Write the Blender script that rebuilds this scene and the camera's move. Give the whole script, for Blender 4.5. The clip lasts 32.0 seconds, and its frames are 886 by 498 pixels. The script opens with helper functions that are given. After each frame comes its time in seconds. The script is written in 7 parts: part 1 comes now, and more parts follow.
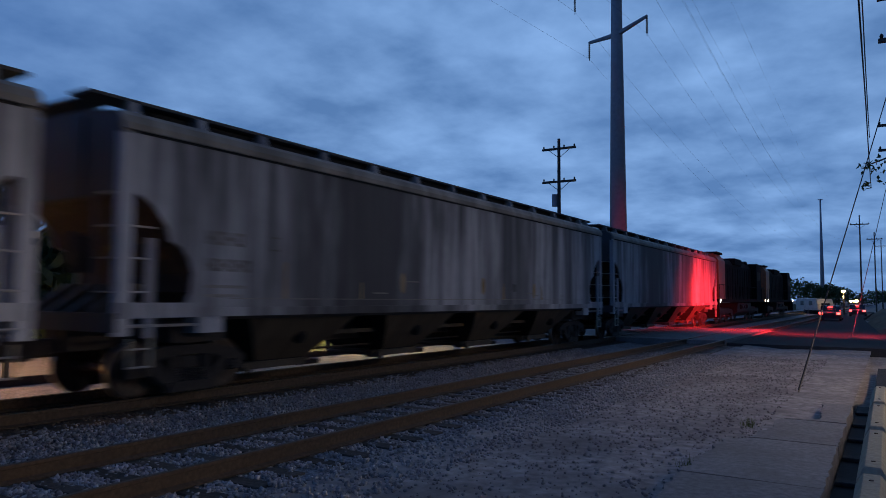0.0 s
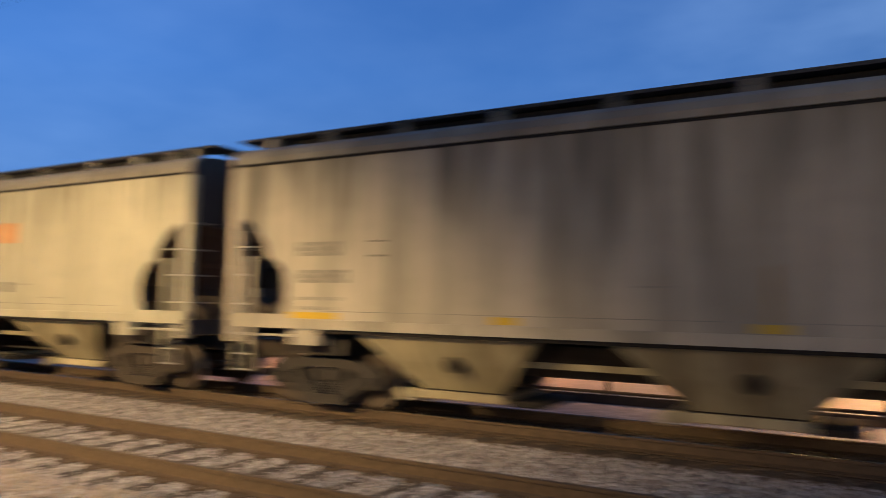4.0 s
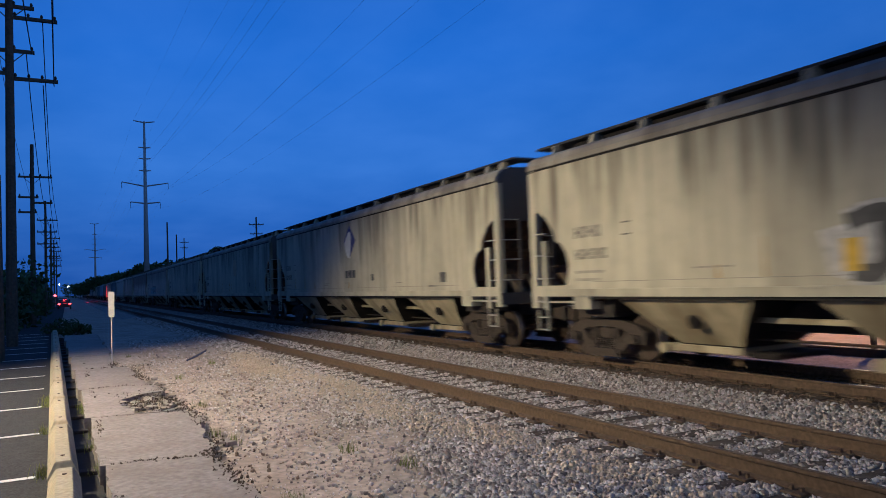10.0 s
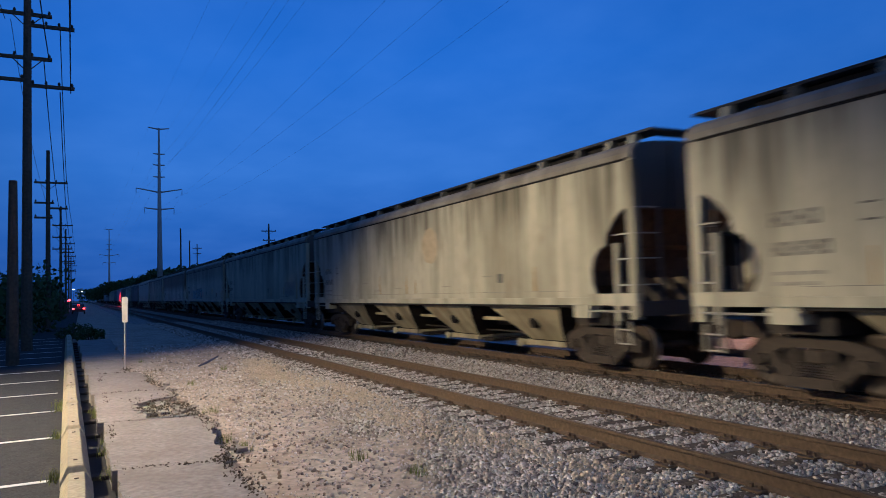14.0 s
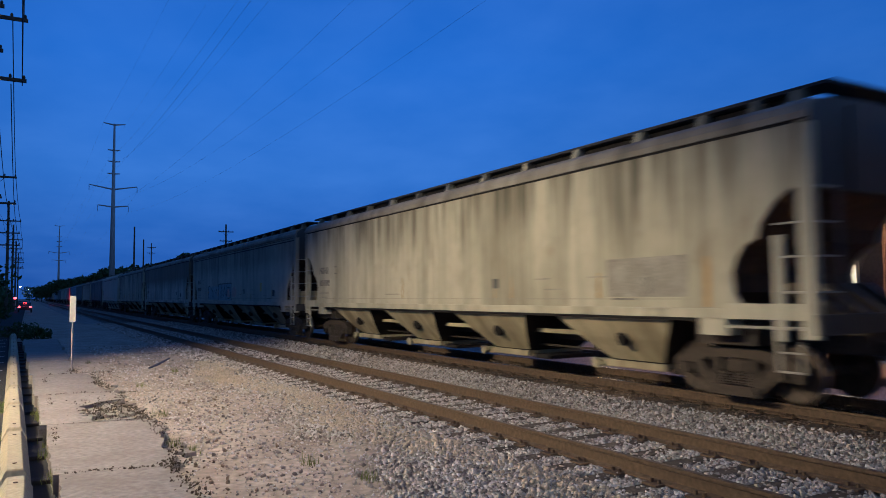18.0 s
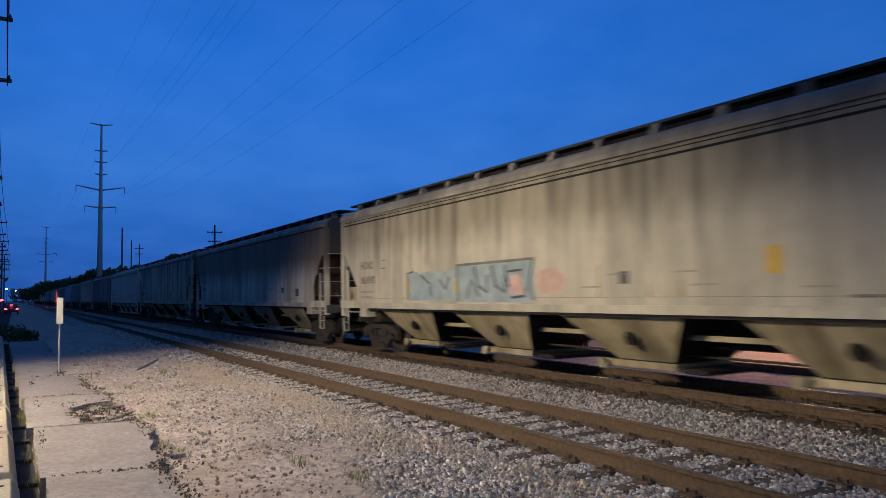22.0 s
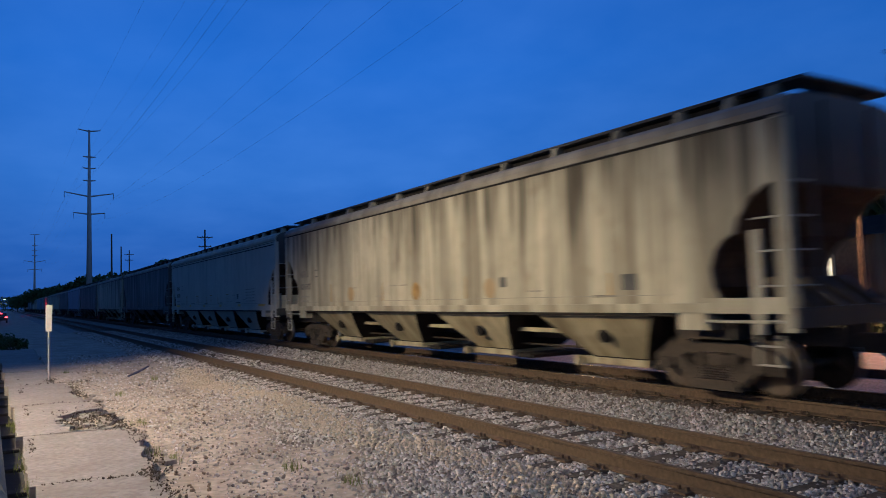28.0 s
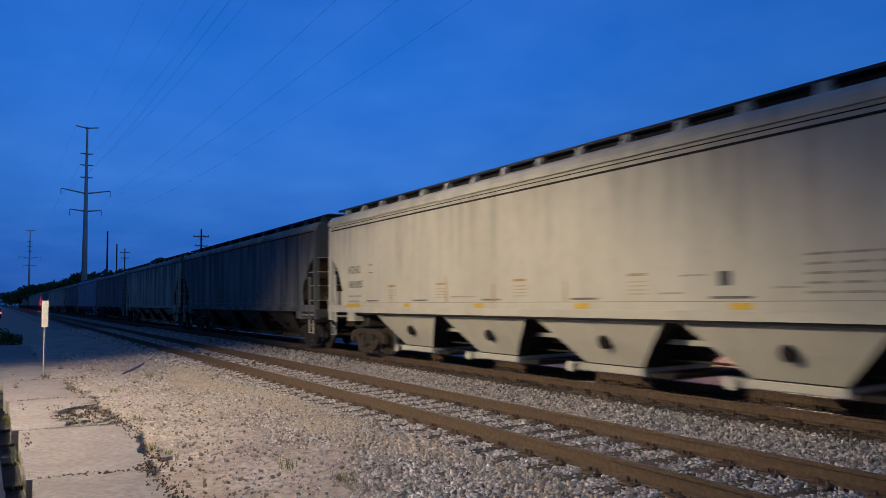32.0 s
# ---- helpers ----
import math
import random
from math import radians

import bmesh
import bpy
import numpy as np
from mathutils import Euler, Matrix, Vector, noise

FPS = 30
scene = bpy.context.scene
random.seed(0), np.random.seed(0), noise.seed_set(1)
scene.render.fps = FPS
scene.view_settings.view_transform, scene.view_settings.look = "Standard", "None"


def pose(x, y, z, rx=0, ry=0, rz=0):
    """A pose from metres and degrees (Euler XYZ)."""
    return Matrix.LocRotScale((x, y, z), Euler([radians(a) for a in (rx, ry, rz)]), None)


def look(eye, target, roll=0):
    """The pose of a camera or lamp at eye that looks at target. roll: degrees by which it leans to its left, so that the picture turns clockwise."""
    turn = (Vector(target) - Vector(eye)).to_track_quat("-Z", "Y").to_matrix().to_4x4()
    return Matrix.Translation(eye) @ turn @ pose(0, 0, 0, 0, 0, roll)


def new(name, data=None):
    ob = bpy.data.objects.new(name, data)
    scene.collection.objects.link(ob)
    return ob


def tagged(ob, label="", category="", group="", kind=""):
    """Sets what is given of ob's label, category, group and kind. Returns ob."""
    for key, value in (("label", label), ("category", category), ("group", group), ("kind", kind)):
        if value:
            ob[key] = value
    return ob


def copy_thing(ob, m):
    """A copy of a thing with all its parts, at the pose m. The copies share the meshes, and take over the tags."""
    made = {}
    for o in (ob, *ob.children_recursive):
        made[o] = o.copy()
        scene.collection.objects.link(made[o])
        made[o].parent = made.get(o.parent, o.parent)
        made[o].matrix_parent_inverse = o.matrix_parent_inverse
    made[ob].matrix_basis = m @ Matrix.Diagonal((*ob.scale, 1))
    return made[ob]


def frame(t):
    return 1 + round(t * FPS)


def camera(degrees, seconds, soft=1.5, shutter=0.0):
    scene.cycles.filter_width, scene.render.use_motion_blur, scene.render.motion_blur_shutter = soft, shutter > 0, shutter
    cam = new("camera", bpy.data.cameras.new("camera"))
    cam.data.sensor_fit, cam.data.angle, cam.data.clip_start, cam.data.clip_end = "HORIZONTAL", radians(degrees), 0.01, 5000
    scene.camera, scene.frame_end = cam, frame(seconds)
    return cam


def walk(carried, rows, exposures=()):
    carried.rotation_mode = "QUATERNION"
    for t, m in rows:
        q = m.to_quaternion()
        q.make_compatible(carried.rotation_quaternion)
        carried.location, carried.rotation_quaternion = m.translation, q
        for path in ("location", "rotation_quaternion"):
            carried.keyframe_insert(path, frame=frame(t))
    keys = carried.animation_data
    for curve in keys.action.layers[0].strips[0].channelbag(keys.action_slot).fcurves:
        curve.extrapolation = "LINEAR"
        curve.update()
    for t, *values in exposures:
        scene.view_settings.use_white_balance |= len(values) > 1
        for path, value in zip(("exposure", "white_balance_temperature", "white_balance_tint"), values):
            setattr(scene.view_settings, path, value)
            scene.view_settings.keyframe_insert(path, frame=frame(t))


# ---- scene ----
cam = camera(63.0, 32.0, soft=0.85, shutter=1.0)

PATH = [
    (0.0, pose(0.000, -0.246, 1.663, 93.86, -0.43, -58.42)),
    (0.5, pose(0.000, -0.162, 1.698, 93.99, -0.37, -58.74)),
    (1.0, pose(0.000, -0.100, 1.713, 94.13, -0.23, -58.97)),
    (1.5, pose(0.000, -0.053, 1.716, 93.96, -1.37, -50.40)),
    (2.0, pose(0.000, -0.030, 1.713, 94.15, -1.40, -32.40)),
    (2.4, pose(0.000, -0.013, 1.710, 94.47, -1.69, -18.20)),
    (2.8, pose(0.000, -0.012, 1.688, 94.84, -1.43, -4.70)),
    (3.2, pose(0.000, 0.090, 1.746, 94.50, -0.96, 8.20)),
    (3.6, pose(0.000, 0.090, 1.733, 94.50, -1.05, 19.90)),
    (4.0, pose(0.000, 0.090, 1.734, 94.56, -1.18, 29.50)),
    (4.5, pose(-0.020, 0.060, 1.733, 94.30, -0.90, 39.40)),
    (5.5, pose(-0.040, 0.030, 1.733, 94.00, -0.50, 51.40)),
    (6.5, pose(-0.049, 0.014, 1.731, 93.89, -0.37, 56.39)),
    (7.0, pose(-0.028, -0.001, 1.729, 93.90, -0.43, 58.35)),
    (7.5, pose(-0.003, -0.017, 1.727, 93.89, -0.51, 59.62)),
    (8.0, pose(0.006, -0.003, 1.736, 93.66, 0.13, 60.29)),
    (8.5, pose(0.008, -0.010, 1.732, 93.25, 1.89, 61.60)),
    (9.0, pose(-0.008, -0.008, 1.732, 93.21, 1.99, 62.06)),
    (9.5, pose(-0.014, -0.008, 1.729, 92.82, 2.18, 62.27)),
    (10.0, pose(-0.021, -0.012, 1.733, 92.58, 2.12, 62.57)),
    (10.5, pose(-0.026, 0.002, 1.734, 92.61, 2.17, 62.56)),
    (11.0, pose(-0.022, 0.009, 1.738, 92.64, 2.15, 62.52)),
    (11.5, pose(-0.018, 0.003, 1.734, 92.72, 2.14, 62.48)),
    (12.0, pose(-0.016, -0.000, 1.735, 92.77, 2.14, 62.41)),
    (12.5, pose(-0.022, -0.006, 1.737, 92.83, 1.99, 62.56)),
    (13.0, pose(-0.036, 0.011, 1.763, 92.83, 1.99, 62.79)),
    (13.5, pose(-0.034, -0.005, 1.739, 93.03, 1.89, 63.04)),
    (14.0, pose(-0.018, -0.014, 1.738, 93.20, 1.73, 63.47)),
    (14.5, pose(-0.017, -0.004, 1.748, 93.23, 1.63, 63.82)),
    (16.5, pose(0.014, 0.011, 1.737, 93.51, 0.82, 60.81)),
    (17.0, pose(0.014, 0.007, 1.739, 93.55, 0.73, 60.34)),
    (17.5, pose(0.014, 0.007, 1.738, 93.58, 0.63, 60.16)),
    (18.0, pose(0.018, 0.010, 1.745, 93.56, 0.60, 60.22)),
    (18.5, pose(0.015, 0.018, 1.741, 93.57, 0.63, 60.27)),
    (19.0, pose(0.011, 0.022, 1.741, 93.59, 0.70, 60.21)),
    (19.5, pose(-0.000, 0.023, 1.736, 93.61, 0.73, 60.06)),
    (20.0, pose(-0.003, 0.031, 1.738, 93.55, 0.88, 59.96)),
    (20.5, pose(-0.006, 0.026, 1.734, 93.51, 0.90, 59.83)),
    (21.0, pose(-0.003, 0.023, 1.738, 93.49, 0.86, 59.72)),
    (21.5, pose(0.002, 0.014, 1.737, 93.54, 0.85, 59.54)),
    (22.0, pose(-0.001, 0.019, 1.738, 93.52, 0.92, 59.43)),
    (22.5, pose(0.005, 0.010, 1.741, 93.57, 0.88, 59.31)),
    (23.0, pose(0.004, 0.001, 1.740, 93.57, 0.88, 59.20)),
    (23.5, pose(0.001, 0.016, 1.740, 93.55, 1.07, 59.08)),
    (24.0, pose(0.006, 0.010, 1.743, 93.64, 1.12, 58.93)),
    (24.5, pose(0.007, 0.010, 1.744, 93.69, 1.27, 58.79)),
    (26.5, pose(0.007, 0.024, 1.735, 93.77, 1.58, 58.48)),
    (27.0, pose(0.002, 0.027, 1.739, 93.71, 1.64, 58.57)),
    (27.5, pose(-0.000, 0.035, 1.738, 93.67, 1.71, 58.67)),
    (28.0, pose(0.002, 0.038, 1.734, 93.64, 1.78, 58.80)),
    (28.5, pose(0.007, 0.035, 1.740, 93.62, 1.82, 58.96)),
    (29.0, pose(0.014, 0.027, 1.740, 93.63, 1.79, 58.87)),
    (29.5, pose(0.019, 0.025, 1.738, 93.64, 1.77, 58.76)),
    (30.0, pose(0.026, 0.015, 1.740, 93.66, 1.66, 58.54)),
    (30.5, pose(0.032, 0.007, 1.739, 93.76, 1.16, 58.44)),
    (31.0, pose(0.032, 0.007, 1.735, 93.81, 0.89, 58.43)),
    (31.5, pose(0.036, 0.004, 1.738, 93.81, 0.80, 58.45)),
    (32.0, pose(0.050, -0.023, 1.712, 93.94, 0.71, 58.43)),
]

EXPOSURES = [(0.0, 0.08, 6900, 10), (1.2, 0.08, 6900, 10), (2.2, 0.25, 7500, 10), (3.2, 0.44, 8700, 10), (4.0, 0.46, 7600, 10), (4.5, 0.25, 6500, 10),
             (6.5, -0.42, 4850, 10), (7.5, -0.30, 5000, 10), (9.0, -0.14, 5220, 10), (32.0, -0.16, 5300, 10)]
walk(cam, PATH, EXPOSURES)

# ---------------------------------------------------------------- plan (metres, z = 0 at the rail tops)
V = 6.7                      # train speed
Y_NEAR = 6.38                # centre of the empty track
Y_MAIN = 10.96               # centre of the train's track
GROUND = -0.22
RAIL = 0.7525                # half the gauge, to the rail's middle


# ---------------------------------------------------------------- world and light
def make_world():
    w = bpy.data.worlds.new("dusk_sky")
    scene.world = w
    w.use_nodes = True
    nt = w.node_tree
    nt.nodes.clear()
    N, K = nt.nodes.new, nt.links.new
    out, bg = N("ShaderNodeOutputWorld"), N("ShaderNodeBackground")
    tc, sep = N("ShaderNodeTexCoord"), N("ShaderNodeSeparateXYZ")
    K(tc.outputs["Generated"], sep.inputs[0])
    # height above the horizon sets the blue
    ramp = N("ShaderNodeValToRGB")
    els = ramp.color_ramp.elements
    els[0].position, els[0].color = 0.0, (0.020, 0.080, 0.33, 1)
    els[1].position, els[1].color = 0.55, (0.016, 0.105, 0.46, 1)
    for p, c in ((0.06, (0.028, 0.115, 0.42)), (0.16, (0.052, 0.19, 0.58)), (0.30, (0.034, 0.17, 0.60))):
        e = els.new(p)
        e.color = (*c, 1)
    K(sep.outputs["Z"], ramp.inputs[0])
    # clouds lie on a flat layer
    add = N("ShaderNodeMath")
    add.operation, add.inputs[1].default_value = "ADD", 0.20
    K(sep.outputs["Z"], add.inputs[0])
    div = N("ShaderNodeVectorMath")
    div.operation = "DIVIDE"
    K(tc.outputs["Generated"], div.inputs[0])
    K(add.outputs[0], div.inputs[1])
    noi = N("ShaderNodeTexNoise")
    noi.inputs["Scale"].default_value, noi.inputs["Detail"].default_value = 3.4, 6
    noi.inputs["Roughness"].default_value, noi.inputs["Distortion"].default_value = 0.52, 0.0
    K(div.outputs[0], noi.inputs["Vector"])
    cr = N("ShaderNodeValToRGB")
    cr.color_ramp.elements[0].position, cr.color_ramp.elements[1].position = 0.34, 0.80
    K(noi.outputs["Fac"], cr.inputs[0])
    # the east half holds broken pale cloud, the west is an even blue
    east = N("ShaderNodeMapRange")
    east.inputs[1].default_value, east.inputs[2].default_value = -0.35, 0.75
    east.inputs[3].default_value, east.inputs[4].default_value = 0.13, 1.0
    K(sep.outputs["X"], east.inputs[0])
    cl = N("ShaderNodeMix")
    cl.data_type = "RGBA"
    cl.inputs["A"].default_value = (0.095, 0.22, 0.50, 1)
    cl.inputs["B"].default_value = (0.25, 0.47, 0.90, 1)
    K(cr.outputs[0], cl.inputs["Factor"])
    mix = N("ShaderNodeMix")
    mix.data_type = "RGBA"
    K(east.outputs[0], mix.inputs["Factor"])
    K(ramp.outputs[0], mix.inputs["A"])
    K(cl.outputs["Result"], mix.inputs["B"])
    # the twilight glow is in the north; the sky behind and overhead is already dark
    glow = N("ShaderNodeMapRange")
    glow.interpolation_type = "SMOOTHSTEP"
    glow.inputs[1].default_value, glow.inputs[2].default_value = -0.55, 0.10
    glow.inputs[3].default_value, glow.inputs[4].default_value = 0.34, 0.95
    K(sep.outputs["Y"], glow.inputs[0])
    high = N("ShaderNodeMapRange")
    high.interpolation_type = "SMOOTHSTEP"
    high.inputs[1].default_value, high.inputs[2].default_value = 0.45, 0.85
    high.inputs[3].default_value, high.inputs[4].default_value = 1.0, 0.35
    K(sep.outputs["Z"], high.inputs[0])
    both = N("ShaderNodeMath")
    both.operation = "MULTIPLY"
    K(glow.outputs[0], both.inputs[0])
    K(high.outputs[0], both.inputs[1])
    K(mix.outputs["Result"], bg.inputs["Color"])
    # and dims a little toward due north
    north = N("ShaderNodeMapRange")
    north.interpolation_type = "SMOOTHSTEP"
    north.inputs[1].default_value, north.inputs[2].default_value = 0.45, 0.92
    north.inputs[3].default_value, north.inputs[4].default_value = 1.0, 0.80
    K(sep.outputs["Y"], north.inputs[0])
    dim = N("ShaderNodeMath")
    dim.operation = "MULTIPLY"
    K(both.outputs[0], dim.inputs[0])
    K(north.outputs[0], dim.inputs[1])
    K(dim.outputs[0], bg.inputs["Strength"])
    K(bg.outputs[0], out.inputs[0])


make_world()


def lamp(name, kind, m, power, color, **more):
    d = bpy.data.lights.new(name, kind)
    d.energy, d.color = power, color
    if kind == "SPOT":
        d.spot_size, d.spot_blend = radians(more.get("size", 90)), more.get("blend", 0.5)
    d.shadow_soft_size = more.get("soft", 0.12)
    ob = new(name, d)
    ob.matrix_basis = m
    return ob


WARM = (1.0, 0.745, 0.41)
# pole lamps in the car park behind the camera; last three added as fill
lamp("car_park_light", "SPOT", look((-13.5, -6.0, 7.5), (-14.3, -0.14, 0.0)), 11500, WARM, size=101.6, blend=0.47, soft=0.2)
# assumed lamps, out of view, that brighten the train side and the ground
lamp("car_park_light", "SPOT", look((1.8, -38.0, 5.5), (0.4, 9.3, 2.0)), 5200, (1.0, 0.68, 0.36), size=18.2, blend=1.0, soft=0.2)
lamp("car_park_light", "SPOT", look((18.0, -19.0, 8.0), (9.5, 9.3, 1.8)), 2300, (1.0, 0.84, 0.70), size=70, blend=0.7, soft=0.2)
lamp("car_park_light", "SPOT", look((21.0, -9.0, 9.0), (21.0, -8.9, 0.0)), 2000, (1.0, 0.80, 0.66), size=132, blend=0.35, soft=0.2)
# crossing signals' red beams
lamp("signal_beam", "SPOT", look((38.0, -2.6, 2.6), (45.6, 9.3, 0.7)), 42000, (1.0, 0.02, 0.02), size=36, blend=1.0)
lamp("signal_beam", "SPOT", look((39.0, -2.8, 2.6), (43.5, 4.5, -0.1)), 6500, (1.0, 0.05, 0.09), size=78, blend=1.0)
lamp("signal_beam", "SPOT", look((-206.0, -3.4, 2.6), (-213.5, 9.3, 0.9)), 60000, (1.0, 0.02, 0.02), size=27, blend=0.6)
# street lamp beside the road east of the crossing
lamp("street_light", "SPOT", look((108.0, 4.75, 2.9), (113.0, 6.6, -0.3)), 2600, (1.0, 0.62, 0.26), size=100, blend=0.5, soft=0.2)
# lamps on the building and in the lot behind the tracks
lamp("porch_light", "SPOT", look((-0.7, 26.6, 3.2), (-0.7, 27.2, 0.0)), 1100, (1.0, 0.66, 0.30), size=152, blend=0.3, soft=0.1)
lamp("porch_light", "SPOT", look((8.3, 25.0, 3.6), (8.3, 27.6, 1.6)), 1000, (1.0, 0.66, 0.34), size=140, blend=0.3, soft=0.1)
lamp("lot_light", "SPOT", look((-12.0, 21.4, 6.0), (-12.0, 21.4, 0)), 5200, (1.0, 0.45, 0.18), size=128, blend=0.5, soft=0.15)
lamp("lot_light", "SPOT", look((3.0, 20.6, 5.6), (3.0, 20.3, 0)), 6300, (1.0, 0.58, 0.24), size=129, blend=0.5, soft=0.15)
lamp("lot_light", "SPOT", look((20.5, 20.4, 5.2), (20.5, 20.3, 0)), 4500, (1.0, 0.76, 0.34), size=129, blend=0.5, soft=0.15)

# ---------------------------------------------------------------- materials
MATS = {}


def mat(name, color, rough=0.7, metal=0.0, grain=8.0, vary=0.25, stain=0.0, stain_color=(0.05, 0.04, 0.03), bump=0.15, glow=0.0, per_object=0.0, spec=0.4):
    """Two-scale variation on a plain surface: fine grain and broad stains."""
    if name in MATS:
        return MATS[name]
    m = bpy.data.materials.new(name)
    m.use_nodes = True
    nt = m.node_tree
    N, K = nt.nodes.new, nt.links.new
    b = nt.nodes["Principled BSDF"]
    b.inputs["Roughness"].default_value, b.inputs["Metallic"].default_value = rough, metal
    b.inputs["Specular IOR Level"].default_value = spec
    tc = N("ShaderNodeTexCoord")
    n1, n2 = N("ShaderNodeTexNoise"), N("ShaderNodeTexNoise")
    n1.inputs["Scale"].default_value, n1.inputs["Detail"].default_value = grain, 5
    n2.inputs["Scale"].default_value, n2.inputs["Detail"].default_value = grain * 0.11, 4
    K(tc.outputs["Object"], n1.inputs["Vector"])
    K(tc.outputs["Object"], n2.inputs["Vector"])
    hsv = N("ShaderNodeHueSaturation")
    hsv.inputs["Color"].default_value = (*color, 1)
    rng = N("ShaderNodeMapRange")
    rng.inputs[1].default_value, rng.inputs[2].default_value = 0.3, 0.7
    rng.inputs[3].default_value, rng.inputs[4].default_value = 1 - vary, 1 + vary
    K(n1.outputs["Fac"], rng.inputs[0])
    val = rng.outputs[0]
    if per_object:
        oi = N("ShaderNodeObjectInfo")
        r2 = N("ShaderNodeMapRange")
        r2.inputs[3].default_value, r2.inputs[4].default_value = 1 - per_object, 1 + per_object
        K(oi.outputs["Random"], r2.inputs[0])
        mul = N("ShaderNodeMath")
        mul.operation = "MULTIPLY"
        K(val, mul.inputs[0])
        K(r2.outputs[0], mul.inputs[1])
        val = mul.outputs[0]
    K(val, hsv.inputs["Value"])
    mix = N("ShaderNodeMix")
    mix.data_type = "RGBA"
    mix.inputs["B"].default_value = (*stain_color, 1)
    r3 = N("ShaderNodeMapRange")
    r3.inputs[1].default_value, r3.inputs[2].default_value, r3.inputs[4].default_value = 0.42, 0.68, stain
    K(n2.outputs["Fac"], r3.inputs[0])
    K(r3.outputs[0], mix.inputs["Factor"])
    K(hsv.outputs[0], mix.inputs["A"])
    K(mix.outputs["Result"], b.inputs["Base Color"])
    if bump:
        bp = N("ShaderNodeBump")
        bp.inputs["Strength"].default_value, bp.inputs["Distance"].default_value = bump, 0.02
        K(n1.outputs["Fac"], bp.inputs["Height"])
        K(bp.outputs[0], b.inputs["Normal"])
    if glow:
        b.inputs["Emission Color"].default_value = (*color, 1)
        b.inputs["Emission Strength"].default_value = glow
    MATS[name] = m
    return m


def car_paint(name, base, streak=0.5, dirt=(0.05, 0.045, 0.04), top=None, top_z=3.0, soft_edge=0.16, rust=0.25, seed=0.0, patches=(), soot=0.0, grime=0.25):
    """Weathered hopper paint: grime runs down the sides in streaks, rust blooms low; an optional dusty upper band and broad grimy stretches (x, half width, strength)."""
    if name in MATS:
        return MATS[name]
    m = bpy.data.materials.new(name)
    m.use_nodes = True
    nt = m.node_tree
    N, K = nt.nodes.new, nt.links.new
    b = nt.nodes["Principled BSDF"]
    b.inputs["Roughness"].default_value, b.inputs["Specular IOR Level"].default_value = 0.62, 0.3
    tc, oi = N("ShaderNodeTexCoord"), N("ShaderNodeObjectInfo")
    off = N("ShaderNodeVectorMath")
    off.operation = "MULTIPLY_ADD"
    off.inputs[1].default_value = (37, 0, 3)
    off.inputs[2].default_value = (seed, 0, 0)
    K(oi.outputs["Random"], off.inputs[0])
    pos = N("ShaderNodeVectorMath")
    K(tc.outputs["Object"], pos.inputs[0])
    K(off.outputs[0], pos.inputs[1])

    def layer(scale, sx, sz, lo, hi, top_value, detail=4):
        mp, n, r = N("ShaderNodeMapping"), N("ShaderNodeTexNoise"), N("ShaderNodeMapRange")
        mp.inputs["Scale"].default_value = (sx, 0.02, sz)
        n.inputs["Scale"].default_value, n.inputs["Detail"].default_value = scale, detail
        K(pos.outputs[0], mp.inputs["Vector"])
        K(mp.outputs[0], n.inputs["Vector"])
        r.inputs[1].default_value, r.inputs[2].default_value, r.inputs[4].default_value = lo, hi, top_value
        K(n.outputs["Fac"], r.inputs[0])
        return r.outputs[0]

    def blend(a, color, fac):
        x = N("ShaderNodeMix")
        x.data_type = "RGBA"
        x.inputs["B"].default_value = (*color, 1)
        K(fac, x.inputs["Factor"])
        if isinstance(a, tuple):
            x.inputs["A"].default_value = (*a, 1)
        else:
            K(a, x.inputs["A"])
        return x.outputs["Result"]

    sep = N("ShaderNodeSeparateXYZ")
    K(tc.outputs["Object"], sep.inputs[0])
    c = tuple(base)
    if top:
        # dusty upper half with a ragged lower edge
        rag = layer(1.0, 9.0, 0.5, 0.3, 0.7, 0.30)
        ad, r = N("ShaderNodeMath"), N("ShaderNodeMapRange")
        K(sep.outputs["Z"], ad.inputs[0])
        K(rag, ad.inputs[1])
        r.inputs[1].default_value, r.inputs[2].default_value, r.inputs[4].default_value = top_z + 0.10, top_z + 0.10 + soft_edge, 0.88
        K(ad.outputs[0], r.inputs[0])
        c = blend(c, top, r.outputs[0])
    c = blend(c, dirt, layer(1.0, 1.3, 0.10, 0.45, 0.62, streak, 6))
    c = blend(c, tuple(min(1, 1.35 * x) for x in base), layer(1.0, 2.6, 0.26, 0.58, 0.75, 0.35 * streak))
    c = blend(c, dirt, layer(1.0, 4.8, 0.16, 0.48, 0.66, 0.7 * streak, 6))
    c = blend(c, (0.16, 0.075, 0.03), layer(1.0, 0.8, 0.5, 0.60, 0.78, rust))
    c = blend(c, (0.20, 0.11, 0.045), layer(1.0, 2.0, 1.1, 0.60, 0.74, 0.8 * rust, 6))
    c = blend(c, dirt, layer(1.0, 0.42, 0.30, 0.46, 0.72, 0.55 * streak + 0.10, 6))
    c = blend(c, dirt, layer(3.0, 1, 1, 0.45, 0.9, grime))
    if soot:
        # runs of roof soot, each of its own length
        run, fade, hit, thick = N("ShaderNodeMath"), N("ShaderNodeMapRange"), N("ShaderNodeMath"), layer(1.0, 3.8, 0.06, 0.40, 0.60, soot, 5)
        K(sep.outputs["Z"], run.inputs[0])
        K(layer(1.0, 1.4, 0.04, 0.32, 0.70, 2.6, 5), run.inputs[1])
        fade.interpolation_type = "SMOOTHSTEP"
        fade.inputs[1].default_value, fade.inputs[2].default_value = 4.0, 5.3
